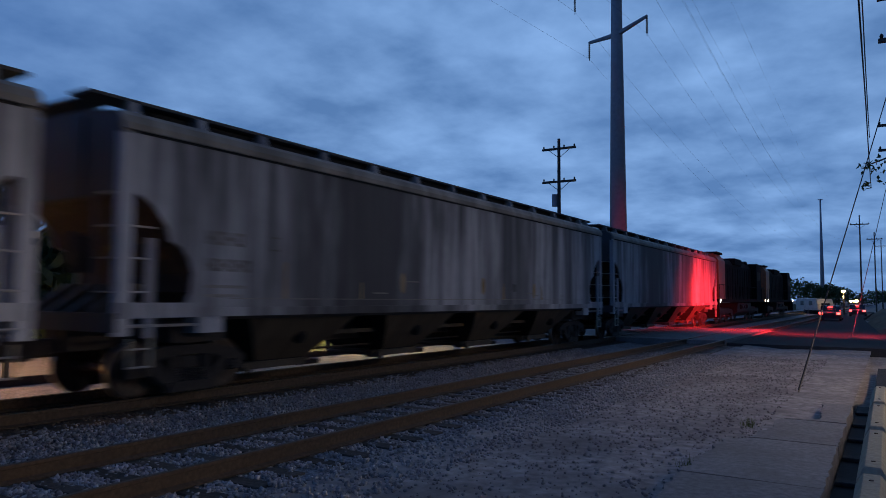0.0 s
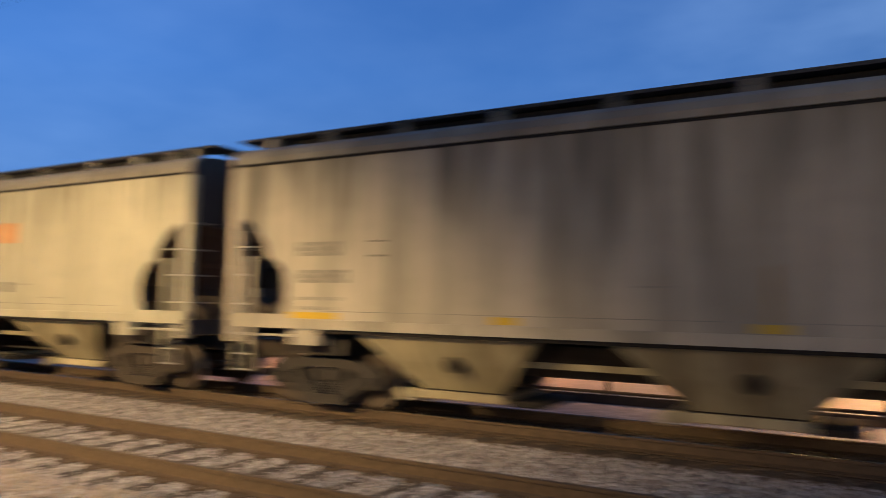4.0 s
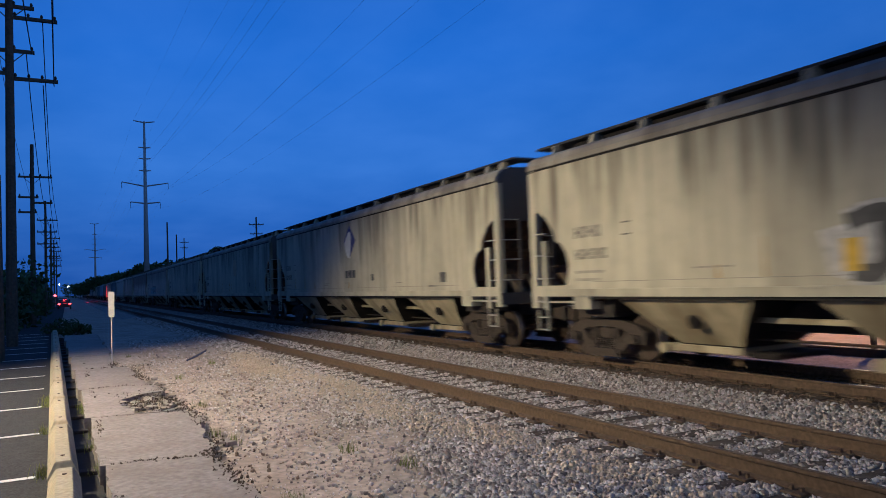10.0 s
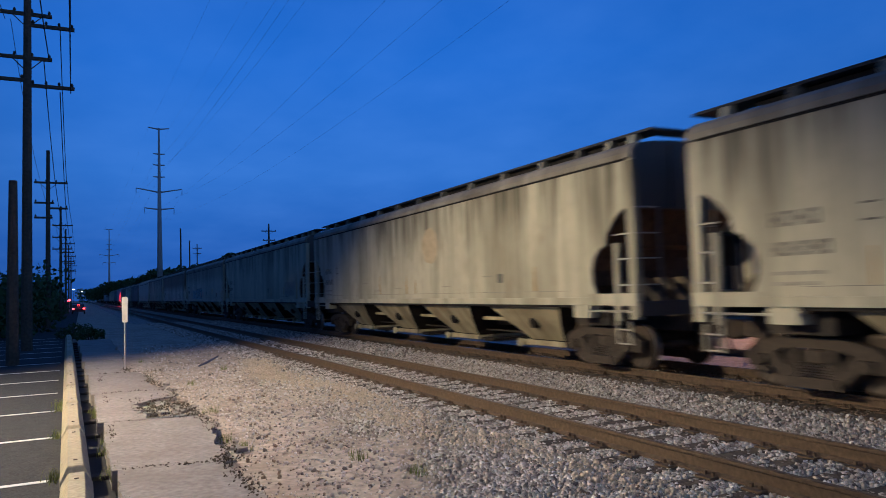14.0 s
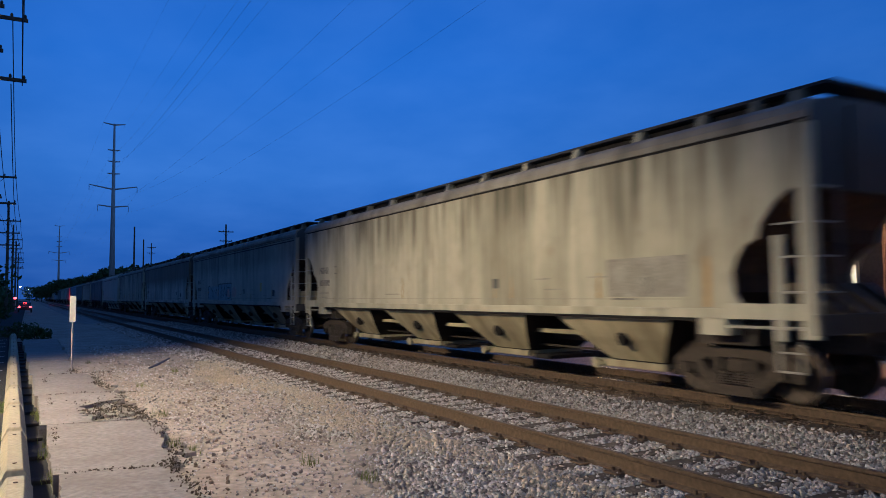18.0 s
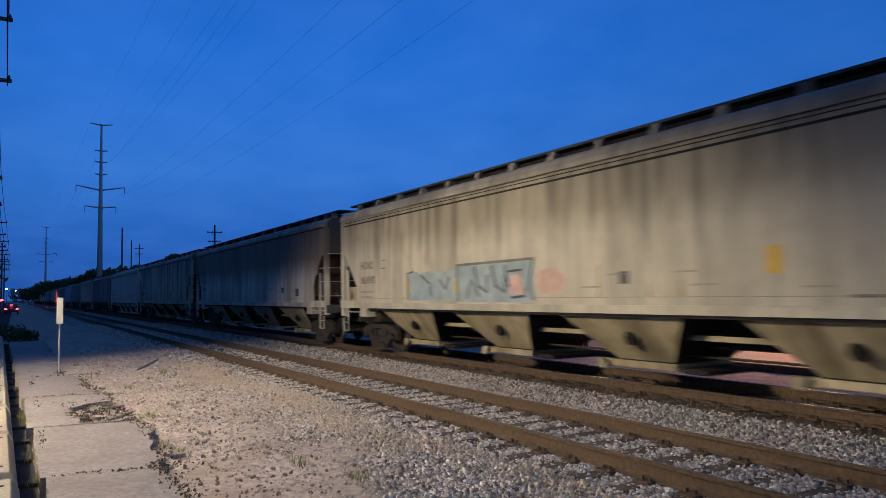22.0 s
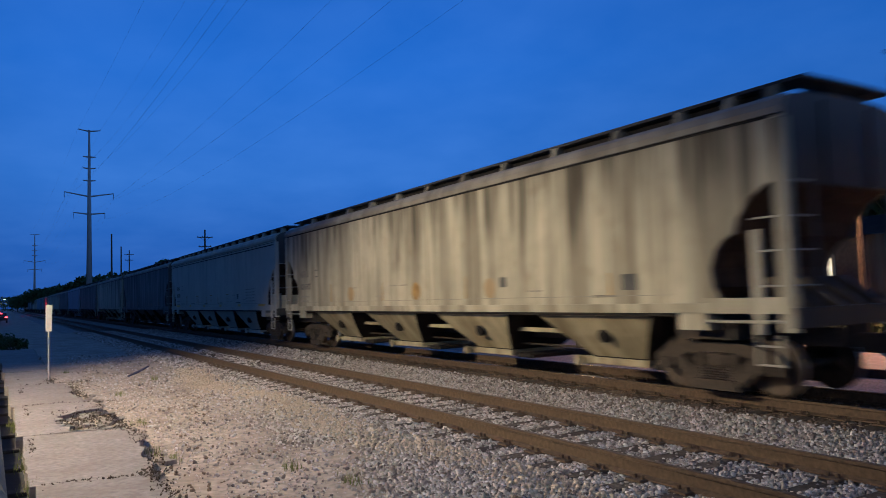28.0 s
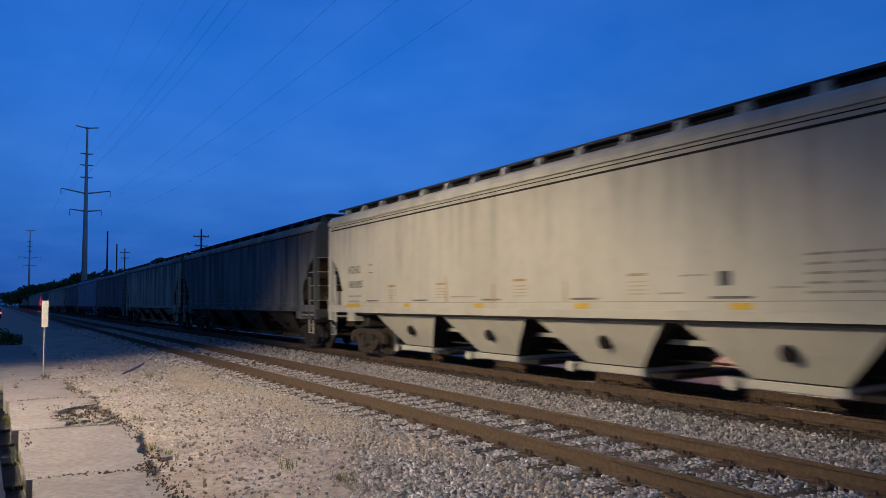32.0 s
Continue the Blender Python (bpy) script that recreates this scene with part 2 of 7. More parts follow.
        K(run.outputs[0], fade.inputs[0])
        hit.operation = "MULTIPLY"
        K(fade.outputs[0], hit.inputs[0])
        K(thick, hit.inputs[1])
        c = blend(c, tuple(0.5 * x for x in dirt), hit.outputs[0])
    for x0, wide, strength in patches:
        edge, rag, fall = N("ShaderNodeMath"), layer(1.0, 1.6, 0.35, 0.25, 0.75, 0.8 * wide), N("ShaderNodeMapRange")
        gap = N("ShaderNodeMath")
        gap.operation, gap.inputs[1].default_value = "SUBTRACT", x0
        K(sep.outputs["X"], gap.inputs[0])
        size = N("ShaderNodeMath")
        size.operation = "ABSOLUTE"
        K(gap.outputs[0], size.inputs[0])
        K(size.outputs[0], edge.inputs[0])
        K(rag, edge.inputs[1])
        fall.interpolation_type = "SMOOTHSTEP"
        fall.inputs[1].default_value, fall.inputs[2].default_value = 0.6 * wide, 1.5 * wide
        fall.inputs[3].default_value, fall.inputs[4].default_value = strength, 0.0
        K(edge.outputs[0], fall.inputs[0])
        c = blend(c, dirt, fall.outputs[0])
    K(c, b.inputs["Base Color"])
    bp, n = N("ShaderNodeBump"), N("ShaderNodeTexNoise")
    n.inputs["Scale"].default_value = 1.6
    K(pos.outputs[0], n.inputs["Vector"])
    bp.inputs["Strength"].default_value, bp.inputs["Distance"].default_value = 0.12, 0.03
    K(n.outputs["Fac"], bp.inputs["Height"])
    K(bp.outputs[0], b.inputs["Normal"])
    MATS[name] = m
    return m


CREAM = (0.535, 0.50, 0.375)
PAINTS = dict(
    cream=car_paint("cream_hopper_paint", CREAM, 0.35, (0.16, 0.14, 0.11), rust=0.22, soot=0.75),
    streaky=car_paint("streaked_hopper_paint", (0.56, 0.515, 0.39), 0.62, (0.12, 0.098, 0.066), rust=0.5, seed=11, soot=0.9),
    bay=car_paint("grimy_bay_paint", (0.54, 0.47, 0.31), 0.6, (0.13, 0.10, 0.06), rust=0.6, seed=71, grime=0.6),
    # rust-brown bays, with shade under the bodies added to the colour
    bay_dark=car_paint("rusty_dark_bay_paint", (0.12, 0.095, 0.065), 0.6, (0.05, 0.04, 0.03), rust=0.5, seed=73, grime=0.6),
    pale=car_paint("pale_grey_hopper_paint", (0.72, 0.70, 0.68), 0.45, (0.085, 0.083, 0.085), rust=0.25, seed=91, patches=((5.8, 2.3, 0.96), (1.4, 0.7, 0.6), (-7.0, 0.7, 0.75), (-4.6, 0.6, 0.4)), soot=0.6),
    roof=car_paint("sooty_roof_paint", (0.34, 0.31, 0.255), 0.6, (0.10, 0.085, 0.07), rust=0.3, seed=81, grime=0.5),
    # the shade on the car ends is put into this dark colour
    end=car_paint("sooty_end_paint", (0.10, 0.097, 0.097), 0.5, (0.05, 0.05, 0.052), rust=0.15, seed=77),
    runny=car_paint("rain_streaked_hopper_paint", (0.54, 0.505, 0.385), 0.42, (0.15, 0.13, 0.085), rust=0.42, seed=61, soot=0.85),
    grey=car_paint("grey_hopper_paint", (0.54, 0.54, 0.545), 0.62, (0.062, 0.06, 0.062), rust=0.16, seed=23, patches=((-4.4, 3.4, 0.92), (2.6, 1.8, 0.7), (7.0, 0.6, 0.4)), soot=0.6),
    two_tone=car_paint("dusty_topped_hopper_paint", (0.57, 0.53, 0.43), 0.35, (0.15, 0.13, 0.10), top=(0.35, 0.31, 0.23), top_z=2.85, soft_edge=0.6, rust=0.4, seed=5, soot=0.6),
    brown_top=car_paint("brown_topped_hopper_paint", (0.64, 0.60, 0.51), 0.6, (0.15, 0.115, 0.075), top=(0.17, 0.125, 0.078), top_z=2.35, soft_edge=0.8, rust=0.3, seed=8, soot=0.4),
    clean=car_paint("clean_cream_hopper_paint", (0.56, 0.53, 0.45), 0.12, (0.25, 0.22, 0.18), rust=0.06, seed=3, soot=0.25),
    dark=car_paint("dark_grimy_hopper_paint", (0.22, 0.215, 0.21), 0.8, (0.05, 0.05, 0.05), rust=0.15, seed=31, soot=0.7),
    tan=car_paint("tan_grimy_hopper_paint", (0.54, 0.48, 0.38), 0.5, (0.13, 0.12, 0.095), rust=0.2, seed=17, soot=0.75),
    blue=car_paint("blue_grey_hopper_paint", (0.30, 0.36, 0.47), 0.3, (0.10, 0.11, 0.13), rust=0.05, seed=41),
)
STEEL_DARK = mat("grimy_truck_steel", (0.050, 0.042, 0.036), 0.75, 0.2, 14, 0.35, 0.5, (0.085, 0.055, 0.035))
TRUCK_STEEL = mat("dusty_truck_casting", (0.065, 0.050, 0.038), 0.85, 0, 14, 0.35, 0.55, (0.06, 0.045, 0.033), 0.25)
# darkened copy of the truck casting, painting in shade on some cars
SHADED_TRUCK = mat("sooty_truck_casting", (0.04, 0.034, 0.03), 0.8, 0, 14, 0.35, 0.4, (0.06, 0.045, 0.033), 0.25)
RUNG = mat("worn_rung_steel", (0.50, 0.47, 0.42), 0.45, 0.4, 20, 0.2, bump=0)
WHEEL_STEEL = mat("rusty_wheel_steel", (0.08, 0.062, 0.048), 0.6, 0.4, 10, 0.3, 0.4, (0.10, 0.06, 0.035))
TREAD = mat("polished_wheel_tread", (0.45, 0.44, 0.43), 0.3, 1.0, 20, 0.1, bump=0)
RAIL_SIDE = mat("rusty_rail_side", (0.115, 0.076, 0.046), 0.8, 0.1, 18, 0.3, 0.5, (0.09, 0.06, 0.04))
RAIL_TOP_NEAR = mat("dull_rail_head", (0.13, 0.092, 0.058), 0.5, 0.4, 30, 0.2, bump=0.05)
RAIL_TOP = mat("polished_rail_head", (0.42, 0.40, 0.38), 0.22, 1.0, 30, 0.1, bump=0)
TIE = mat("weathered_tie_wood", (0.085, 0.064, 0.048), 0.9, 0, 24, 0.4, 0.5, (0.14, 0.12, 0.10), 0.4, per_object=0.35)
BALLAST = mat("ballast_bed", (0.35, 0.32, 0.305), 0.95, 0, 22, 0.55, 0.4, (0.10, 0.09, 0.08), 0.9, spec=0.12)
DIRT = mat("dusty_gravel_ground", (0.44, 0.37, 0.31), 0.95, 0, 9, 0.32, 0.6, (0.27, 0.215, 0.17), 0.8, spec=0.12)
SOIL = mat("dark_damp_soil", (0.40, 0.345, 0.31), 0.95, 0, 7, 0.35, 0.7, (0.22, 0.19, 0.17), 0.7, spec=0.12)
LOT_GRAVEL = mat("oily_lot_gravel", (0.30, 0.27, 0.27), 0.95, 0, 26, 0.5, 0.5, (0.13, 0.12, 0.12), 0.5, spec=0.12)
STAINED = mat("rust_stained_bed", (0.15, 0.108, 0.078), 0.95, 0, 24, 0.5, 0.5, (0.07, 0.055, 0.042), 0.8, spec=0.12)
VERGE = mat("dark_grass_verge", (0.035, 0.042, 0.018), 0.95, 0, 6, 0.5, 0.5, (0.06, 0.05, 0.03), 0.6, spec=0.1)
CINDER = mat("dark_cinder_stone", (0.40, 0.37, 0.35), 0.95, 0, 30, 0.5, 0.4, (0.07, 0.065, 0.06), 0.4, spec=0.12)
ASPHALT = mat("worn_asphalt", (0.045, 0.045, 0.047), 0.9, 0, 40, 0.4, 0.35, (0.07, 0.068, 0.065), 0.5, spec=0.15)
CONCRETE = mat("weathered_concrete", (0.275, 0.245, 0.225), 0.9, 0, 14, 0.22, 0.55, (0.21, 0.18, 0.155), 0.45, per_object=0.10)
# rib concrete, darkened to paint in the shade of the slot
DRAIN = mat("damp_drain_concrete", (0.035, 0.032, 0.03), 0.8, 0, 14, 0.3, 0.4, (0.03, 0.03, 0.03), 0.3)
FADED = mat("very_faded_emblem_paint", (0.46, 0.37, 0.24), 0.7, 0, 5, 0.15, 0.7, (0.44, 0.40, 0.32), 0.05)
STOP_PAINT = mat("faded_yellow_concrete", (0.40, 0.345, 0.235), 0.85, 0, 18, 0.2, 0.4, (0.30, 0.26, 0.20), 0.3, per_object=0.10)
WHITE_LINE = mat("white_road_paint", (0.72, 0.71, 0.68), 0.8, 0, 20, 0.15, 0.3, (0.35, 0.34, 0.32), 0.1)
WOOD_POLE = mat("dark_pole_wood", (0.075, 0.058, 0.045), 0.9, 0, 10, 0.3, 0.4, (0.12, 0.10, 0.085), 0.3)
GALV = mat("galvanised_steel", (0.40, 0.37, 0.37), 0.7, 0.0, 4, 0.12, 0.2, (0.2, 0.19, 0.19), 0.05)
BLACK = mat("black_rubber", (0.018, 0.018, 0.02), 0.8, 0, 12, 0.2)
# near-black that stands in for shade on hidden faces; also colours dark seams
SHADE_SEAM_BLACK = mat("dark_interior_steel", (0.016, 0.014, 0.013), 0.85, 0, 6, 0.35, 0.5, (0.03, 0.022, 0.016))
RUSTY = mat("rusty_slope_sheet", (0.075, 0.045, 0.026), 0.85, 0, 5, 0.35, 0.6, (0.05, 0.035, 0.025))
GRATING = mat("walkway_grating", (0.06, 0.06, 0.065), 0.7, 0.5, 20, 0.2)
DECAL_DARK = mat("black_stencil_paint", (0.13, 0.12, 0.105), 0.7, 0, 30, 0.4, 0.7, (0.30, 0.275, 0.23), 0.05)
DECAL_FAINT = mat("worn_stencil_paint", (0.26, 0.24, 0.20), 0.7, 0, 30, 0.3, 0.7, (0.40, 0.37, 0.31), 0.05)
DECAL_BLUE = mat("blue_emblem_paint", (0.028, 0.04, 0.20), 0.6, 0, 6, 0.2, 0.3, (0.12, 0.12, 0.2), 0.05)
DECAL_WHITE = mat("white_emblem_paint", (0.70, 0.70, 0.67), 0.6, 0, 6, 0.1, 0.3, (0.45, 0.43, 0.38), 0.05)
DECAL_YELLOW = mat("yellow_reflector_tape", (0.62, 0.40, 0.03), 0.4, 0, 8, 0.15, 0.3, (0.35, 0.25, 0.08), 0.05)
DECAL_ORANGE = mat("faded_orange_paint", (0.55, 0.25, 0.10), 0.7, 0, 5, 0.25, 0.6, (0.48, 0.40, 0.30), 0.05)
DECAL_RUST = mat("ochre_rust_patch", (0.36, 0.22, 0.07), 0.8, 0, 5, 0.3, 0.7, (0.42, 0.36, 0.27), 0.05)
DECAL_SPRAY = mat("grey_spray_paint", (0.075, 0.075, 0.073), 0.7, 0, 5, 0.3, 0.5, (0.16, 0.155, 0.145), 0.05)
DECAL_CHALK = mat("chalky_grey_spray_paint", (0.50, 0.49, 0.46), 0.75, 0, 7, 0.35, 0.6, (0.22, 0.21, 0.19), 0.05)
DECAL_SKY = mat("pale_blue_spray_paint", (0.30, 0.37, 0.41), 0.7, 0, 4, 0.2, 0.6, (0.42, 0.44, 0.44), 0.05)
DECAL_PINK = mat("pale_pink_spray_paint", (0.55, 0.37, 0.31), 0.7, 0, 4, 0.2, 0.6, (0.5, 0.45, 0.38), 0.05)

# ---------------------------------------------------------------- mesh helpers


def box(bm, x0, x1, y0, y1, z0, z1, bevel=0.0):
    vs = [bm.verts.new(p) for p in ((x0, y0, z0), (x1, y0, z0), (x1, y1, z0), (x0, y1, z0), (x0, y0, z1), (x1, y0, z1), (x1, y1, z1), (x0, y1, z1))]
    fs = [bm.faces.new([vs[i] for i in f]) for f in ((3, 2, 1, 0), (4, 5, 6, 7), (0, 1, 5, 4), (1, 2, 6, 5), (2, 3, 7, 6), (3, 0, 4, 7))]
    if bevel:
        bmesh.ops.bevel(bm, geom=list({e for f in fs for e in f.edges}), offset=bevel, segments=1, affect="EDGES")
    return bm


def prism(bm, pts, a, b, axis="y"):
    """An outline extruded from a to b: axis y takes (x, z), axis x takes (y, z), axis z takes (x, y)."""
    def at(p, t):
        return {"y": (p[0], t, p[1]), "x": (t, p[0], p[1]), "z": (p[0], p[1], t)}[axis]
    lo, hi = [bm.verts.new(at(p, a)) for p in pts], [bm.verts.new(at(p, b)) for p in pts]
    n = len(pts)
    bm.faces.new(lo)
    bm.faces.new(hi[::-1])
    for i in range(n):
        bm.faces.new((lo[i], hi[i], hi[(i + 1) % n], lo[(i + 1) % n]))
    return bm


def bar(bm, p, q, r, r2=None, seg=8):
    """A round bar from p to q."""
    p, q = Vector(p), Vector(q)
    d = q - p
    u = d.orthogonal().normalized()
    w = d.normalized().cross(u)
    r2 = r if r2 is None else r2
    a, b = [], []
    for i in range(seg):
        s = 2 * math.pi * i / seg
        o = math.cos(s) * u + math.sin(s) * w
        a.append(bm.verts.new(p + r * o))
        b.append(bm.verts.new(q + r2 * o))
    for i in range(seg):
        bm.faces.new((a[i], a[(i + 1) % seg], b[(i + 1) % seg], b[i]))
    bm.faces.new(a[::-1])
    bm.faces.new(b)
    return bm


def lathe(bm, profile, seg=20, axis="y"):
    """A closed profile of (radius, offset) turned about the axis."""
    rings = []
    for r, o in profile:
        ring = []
        for i in range(seg):
            s = 2 * math.pi * i / seg
            c, k = r * math.cos(s), r * math.sin(s)
            ring.append(bm.verts.new((c, o, k) if axis == "y" else (c, k, o) if axis == "z" else (o, c, k)))
        rings.append(ring)
    n = len(rings)
    for j in range(n - 1):
        for i in range(seg):
            bm.faces.new((rings[j][i], rings[j][(i + 1) % seg], rings[j + 1][(i + 1) % seg], rings[j + 1][i]))
    bm.faces.new(rings[0][::-1])
    bm.faces.new(rings[-1])
    return bm


def mesh_of(name, bm, material, smooth=False):
    bmesh.ops.recalc_face_normals(bm, faces=bm.faces)
    me = bpy.data.meshes.new(name)
    bm.to_mesh(me)
    bm.free()
    if material:
        me.materials.append(material)
    if smooth:
        for p in me.polygons:
            p.use_smooth = True
    return me


def part(name, bm, material, parent, label="", m=None, smooth=False):
    ob = new(name, mesh_of(name, bm, material, smooth))
    ob.parent = parent
    if m is not None:
        ob.matrix_basis = m
    return tagged(ob, label)


def again(ob, m, parent=None):
    """One more part on the same mesh."""
    o = new(ob.name.split(".")[0], ob.data)
    o.parent = parent or ob.parent
    o.matrix_basis = m
    return tagged(o, ob.get("label", ""))


def thing(name, label, category, group="", kind="", m=None):
    ob = new(name)
    ob.empty_display_size = 0.3
    if m is not None:
        ob.matrix_basis = m
    return tagged(ob, label, category, group, kind)


B = bmesh.new

# ---------------------------------------------------------------- ground
def grid_sheet(name, x0, x1, y0, y1, nx, ny, height, material):
    xs, ys = np.linspace(x0, x1, nx), np.linspace(y0, y1, ny)
    verts = [(x, y, height(x, y)) for y in ys for x in xs]
    faces = [(j * nx + i, j * nx + i + 1, (j + 1) * nx + i + 1, (j + 1) * nx + i) for j in range(ny - 1) for i in range(nx - 1)]
    me = bpy.data.meshes.new(name)
    me.from_pydata(verts, [], faces)
    me.materials.append(material)
    for p in me.polygons:
        p.use_smooth = True
    return new(name, me)


def hill(x, y):
    """Height of the rough strip between pavement and track."""
    z = GROUND + 0.05 * noise.noise((x * 0.35, y * 0.5, 0)) + 0.022 * noise.noise((x * 1.7, y * 1.7, 4))
    if y < 2.2:
        z = min(z, GROUND + 0.02)
    k = min(1.0, max(0.0, (y - 3.6) / 1.3))
    dip = min(1.0, max(0.0, (y - 4.80) / 0.25))             # the strip ends under the shoulder of the track bed
    return z + 0.04 * k * k * (3 - 2 * k) - 0.20 * dip


def make_ground():
    bm = B()
    box(bm, -2500, 2500, -2500, 2500, -0.9, -0.42)
    g = new("ground", mesh_of("ground", bm, DIRT))
    tagged(g, "wide dusty gravel ground reaching the horizon", "ground", kind="structure")
    s = grid_sheet("gravel_strip", -60, 2.0, 0.35, 5.4, 260, 40, hill, DIRT)
    s2 = grid_sheet("soil_strip", 2.0, 45, 0.35, 5.4, 170, 40, hill, SOIL)
    tagged(s2, "dark soil strip beside the empty track", "soil", kind="structure")
    tagged(s, "pale dusty gravel strip beside the empty track", "gravel", kind="structure")
    for nm, c, lab in (("ballast_near", Y_NEAR, "grey crushed stone bed of the empty track"), ("ballast_main", Y_MAIN, "grey crushed stone bed of the main track")):
        bm = B()
        prism(bm, [(c - 2.75, -0.6), (c - 2.25, -0.32), (c - 1.40, -0.222), (c + 1.40, -0.222), (c + 2.25, -0.30), (c + 2.75, -0.6)], -700, 400, "x")
        tagged(new(nm, mesh_of(nm, bm, BALLAST)), lab, "ballast", kind="structure")
    bm = B()
    box(bm, -700, 400, Y_MAIN - 1.42, Y_MAIN + 1.42, -0.3, -0.207)
    tagged(new("stained_bed", mesh_of("stained_bed", bm, STAINED)), "rust-brown stained stone bed between the main rails", "ballast", kind="structure")
    bm = B()
    box(bm, -700, 400, 12.9, 15.0, -0.6, -0.20)
    tagged(new("lot_gravel", mesh_of("lot_gravel", bm, LOT_GRAVEL)), "grey gravel strip beyond the main track", "gravel", kind="structure")
    bm = B()
    box(bm, -38, 13, 15.0, 60, -0.6, -0.10)
    tagged(new("lot_pavement", mesh_of("lot_pavement", bm, CONCRETE)), "pale paved lot before the lit building", "pavement", kind="structure")
    bm = B()
    box(bm, 13, 400, 15.0, 60, -0.6, -0.12)
    box(bm, -700, -38, 15.0, 90, -0.6, -0.12)
    tagged(new("verge", mesh_of("verge", bm, VERGE)), "dark grassy verge beyond the main track", "grass", kind="structure")
    bm = B()
    prism(bm, [(-700, -40), (24, -40), (24, 0.06), (-8, 0.06), (-40, -0.45), (-700, -0.45)], -0.6, GROUND - 0.02, "z")
    tagged(new("car_park", mesh_of("car_park", bm, ASPHALT)), "dark worn asphalt car park", "asphalt", kind="structure")


make_ground()

# ---------------------------------------------------------------- tracks


def rail_profile():
    return [(-0.075, -0.185), (0.075, -0.185), (0.075, -0.17), (0.012, -0.145), (0.012, -0.045), (0.036, -0.035), (0.036, -0.006), (0.028, 0.0),
            (-0.028, 0.0), (-0.036, -0.006), (-0.036, -0.035), (-0.012, -0.045), (-0.012, -0.145), (-0.075, -0.17)]


def make_track(name, yc, head, label):
    t = thing(name, label, "railway track", kind="structure")
    for y in (yc - RAIL, yc + RAIL):
        bm = B()
        prism(bm, [(y + a, z) for a, z in rail_profile()], -700, 400, "x")
        r = part("rail", bm, RAIL_SIDE, t)
        bm = B()
        box(bm, -700, 400, y - 0.024, y + 0.024, -0.002, 0.0015)
        part("rail_head", bm, head, r, "worn running surface")
    return t


near_track = make_track("siding_track", Y_NEAR, RAIL_TOP_NEAR, "empty rusty side track with wooden ties in crushed stone")
main_track = make_track("main_track", Y_MAIN, RAIL_TOP, "main track with polished rail heads under the train")

# ---------------------------------------------------------------- covered hopper cars
SILL, EAVE, HALF, BODY_GAP = 1.48, 4.12, 1.62, 0.63
PAINTED = {"side_panel", "roof", "end_panel", "hopper_bay", "side_sill", "ladder", "corner_post", "walkway_post", "end_sill", "eave_strip", "end_brace", "cross_beam", "gate_gear", "bolster_end", "end_gusset", "end_web", "outlet_gate"}
TRUCK_PARTS = {"truck", "side_frame", "spring", "bearing_cap"}
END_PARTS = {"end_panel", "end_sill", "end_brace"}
BAY_PARTS = {"hopper_bay", "outlet_gate", "cross_beam", "gate_gear", "end_web"}


def opening(e, kind):
    """The cut lower corner of a car's side, from the sill up to the end."""
    if kind == "round":
        return [(e - 1.16, SILL), (e - 1.29, 1.72), (e - 1.33, 2.02), (e - 1.24, 2.27), (e - 1.08, 2.44), (e - 0.88, 2.52), (e - 0.82, 2.74), (e - 0.56, 3.04), (e - 0.30, 3.19), (e, 3.22)]
    if kind == "clean":
        return [(e - 1.12, SILL), (e - 1.14, 1.95), (e - 0.98, 2.22), (e - 0.62, 2.72), (e - 0.28, 3.02), (e, 3.10)]
    return [(e - 1.20, SILL), (e - 1.18, 2.02), (e - 0.70, 2.56), (e - 0.25, 3.05), (e, 3.12)]


def wheelset_mesh():
    bm = B()
    for s in (-1, 1):
        y = s * RAIL
        prof = [(0.10, y - 0.09), (0.10, y - 0.075), (0.30, y - 0.030), (0.39, y - 0.065), (0.457, y - 0.065), (0.452, y + 0.055), (0.39, y + 0.060), (0.31, y + 0.010), (0.13, y + 0.06), (0.12, y + 0.10)]
        lathe(bm, prof, 28)
    bar(bm, (0, -1.05, 0), (0, 1.05, 0), 0.075, seg=10)
    me = mesh_of("wheelset", bm, WHEEL_STEEL, True)
    me.materials.append(TREAD)
    for p in me.polygons:
        c = p.center
        if math.hypot(c.x, c.z) > 0.44 and abs(p.normal.y) < 0.5:
            p.material_index = 1
    return me


def side_frame_mesh():
    """Cast truck side: arched top chord, pedestal jaws, two windows and the spring pocket."""
    bm = B()
    a, b = -0.085, 0.085
    prism(bm, [(-1.18, 0.36), (-1.20, 0.60), (-1.02, 0.72), (-0.48, 0.84), (0.48, 0.84), (1.02, 0.72), (1.20, 0.60), (1.18, 0.36), (1.04, 0.36), (1.03, 0.55), (0.74, 0.56), (0.42, 0.68),
                (-0.42, 0.68), (-0.74, 0.56), (-1.03, 0.55), (-1.04, 0.36)], a, b)
    for s in (-1, 1):
        prism(bm, [(s * 0.75, 0.38), (s * 0.80, 0.57), (s * 0.64, 0.60), (s * 0.32, 0.22), (s * 0.42, 0.10)], a + 0.004, b - 0.004)
        prism(bm, [(s * 0.29, 0.15), (s * 0.41, 0.15), (s * 0.41, 0.69), (s * 0.27, 0.69)], a + 0.008, b - 0.008)
    prism(bm, [(-0.48, 0.08), (0.48, 0.08), (0.42, 0.24), (-0.42, 0.24)], a - 0.05, b + 0.05)
    return mesh_of("side_frame", bm, TRUCK_STEEL)


WHEELSET, SIDE_FRAME = wheelset_mesh(), side_frame_mesh()


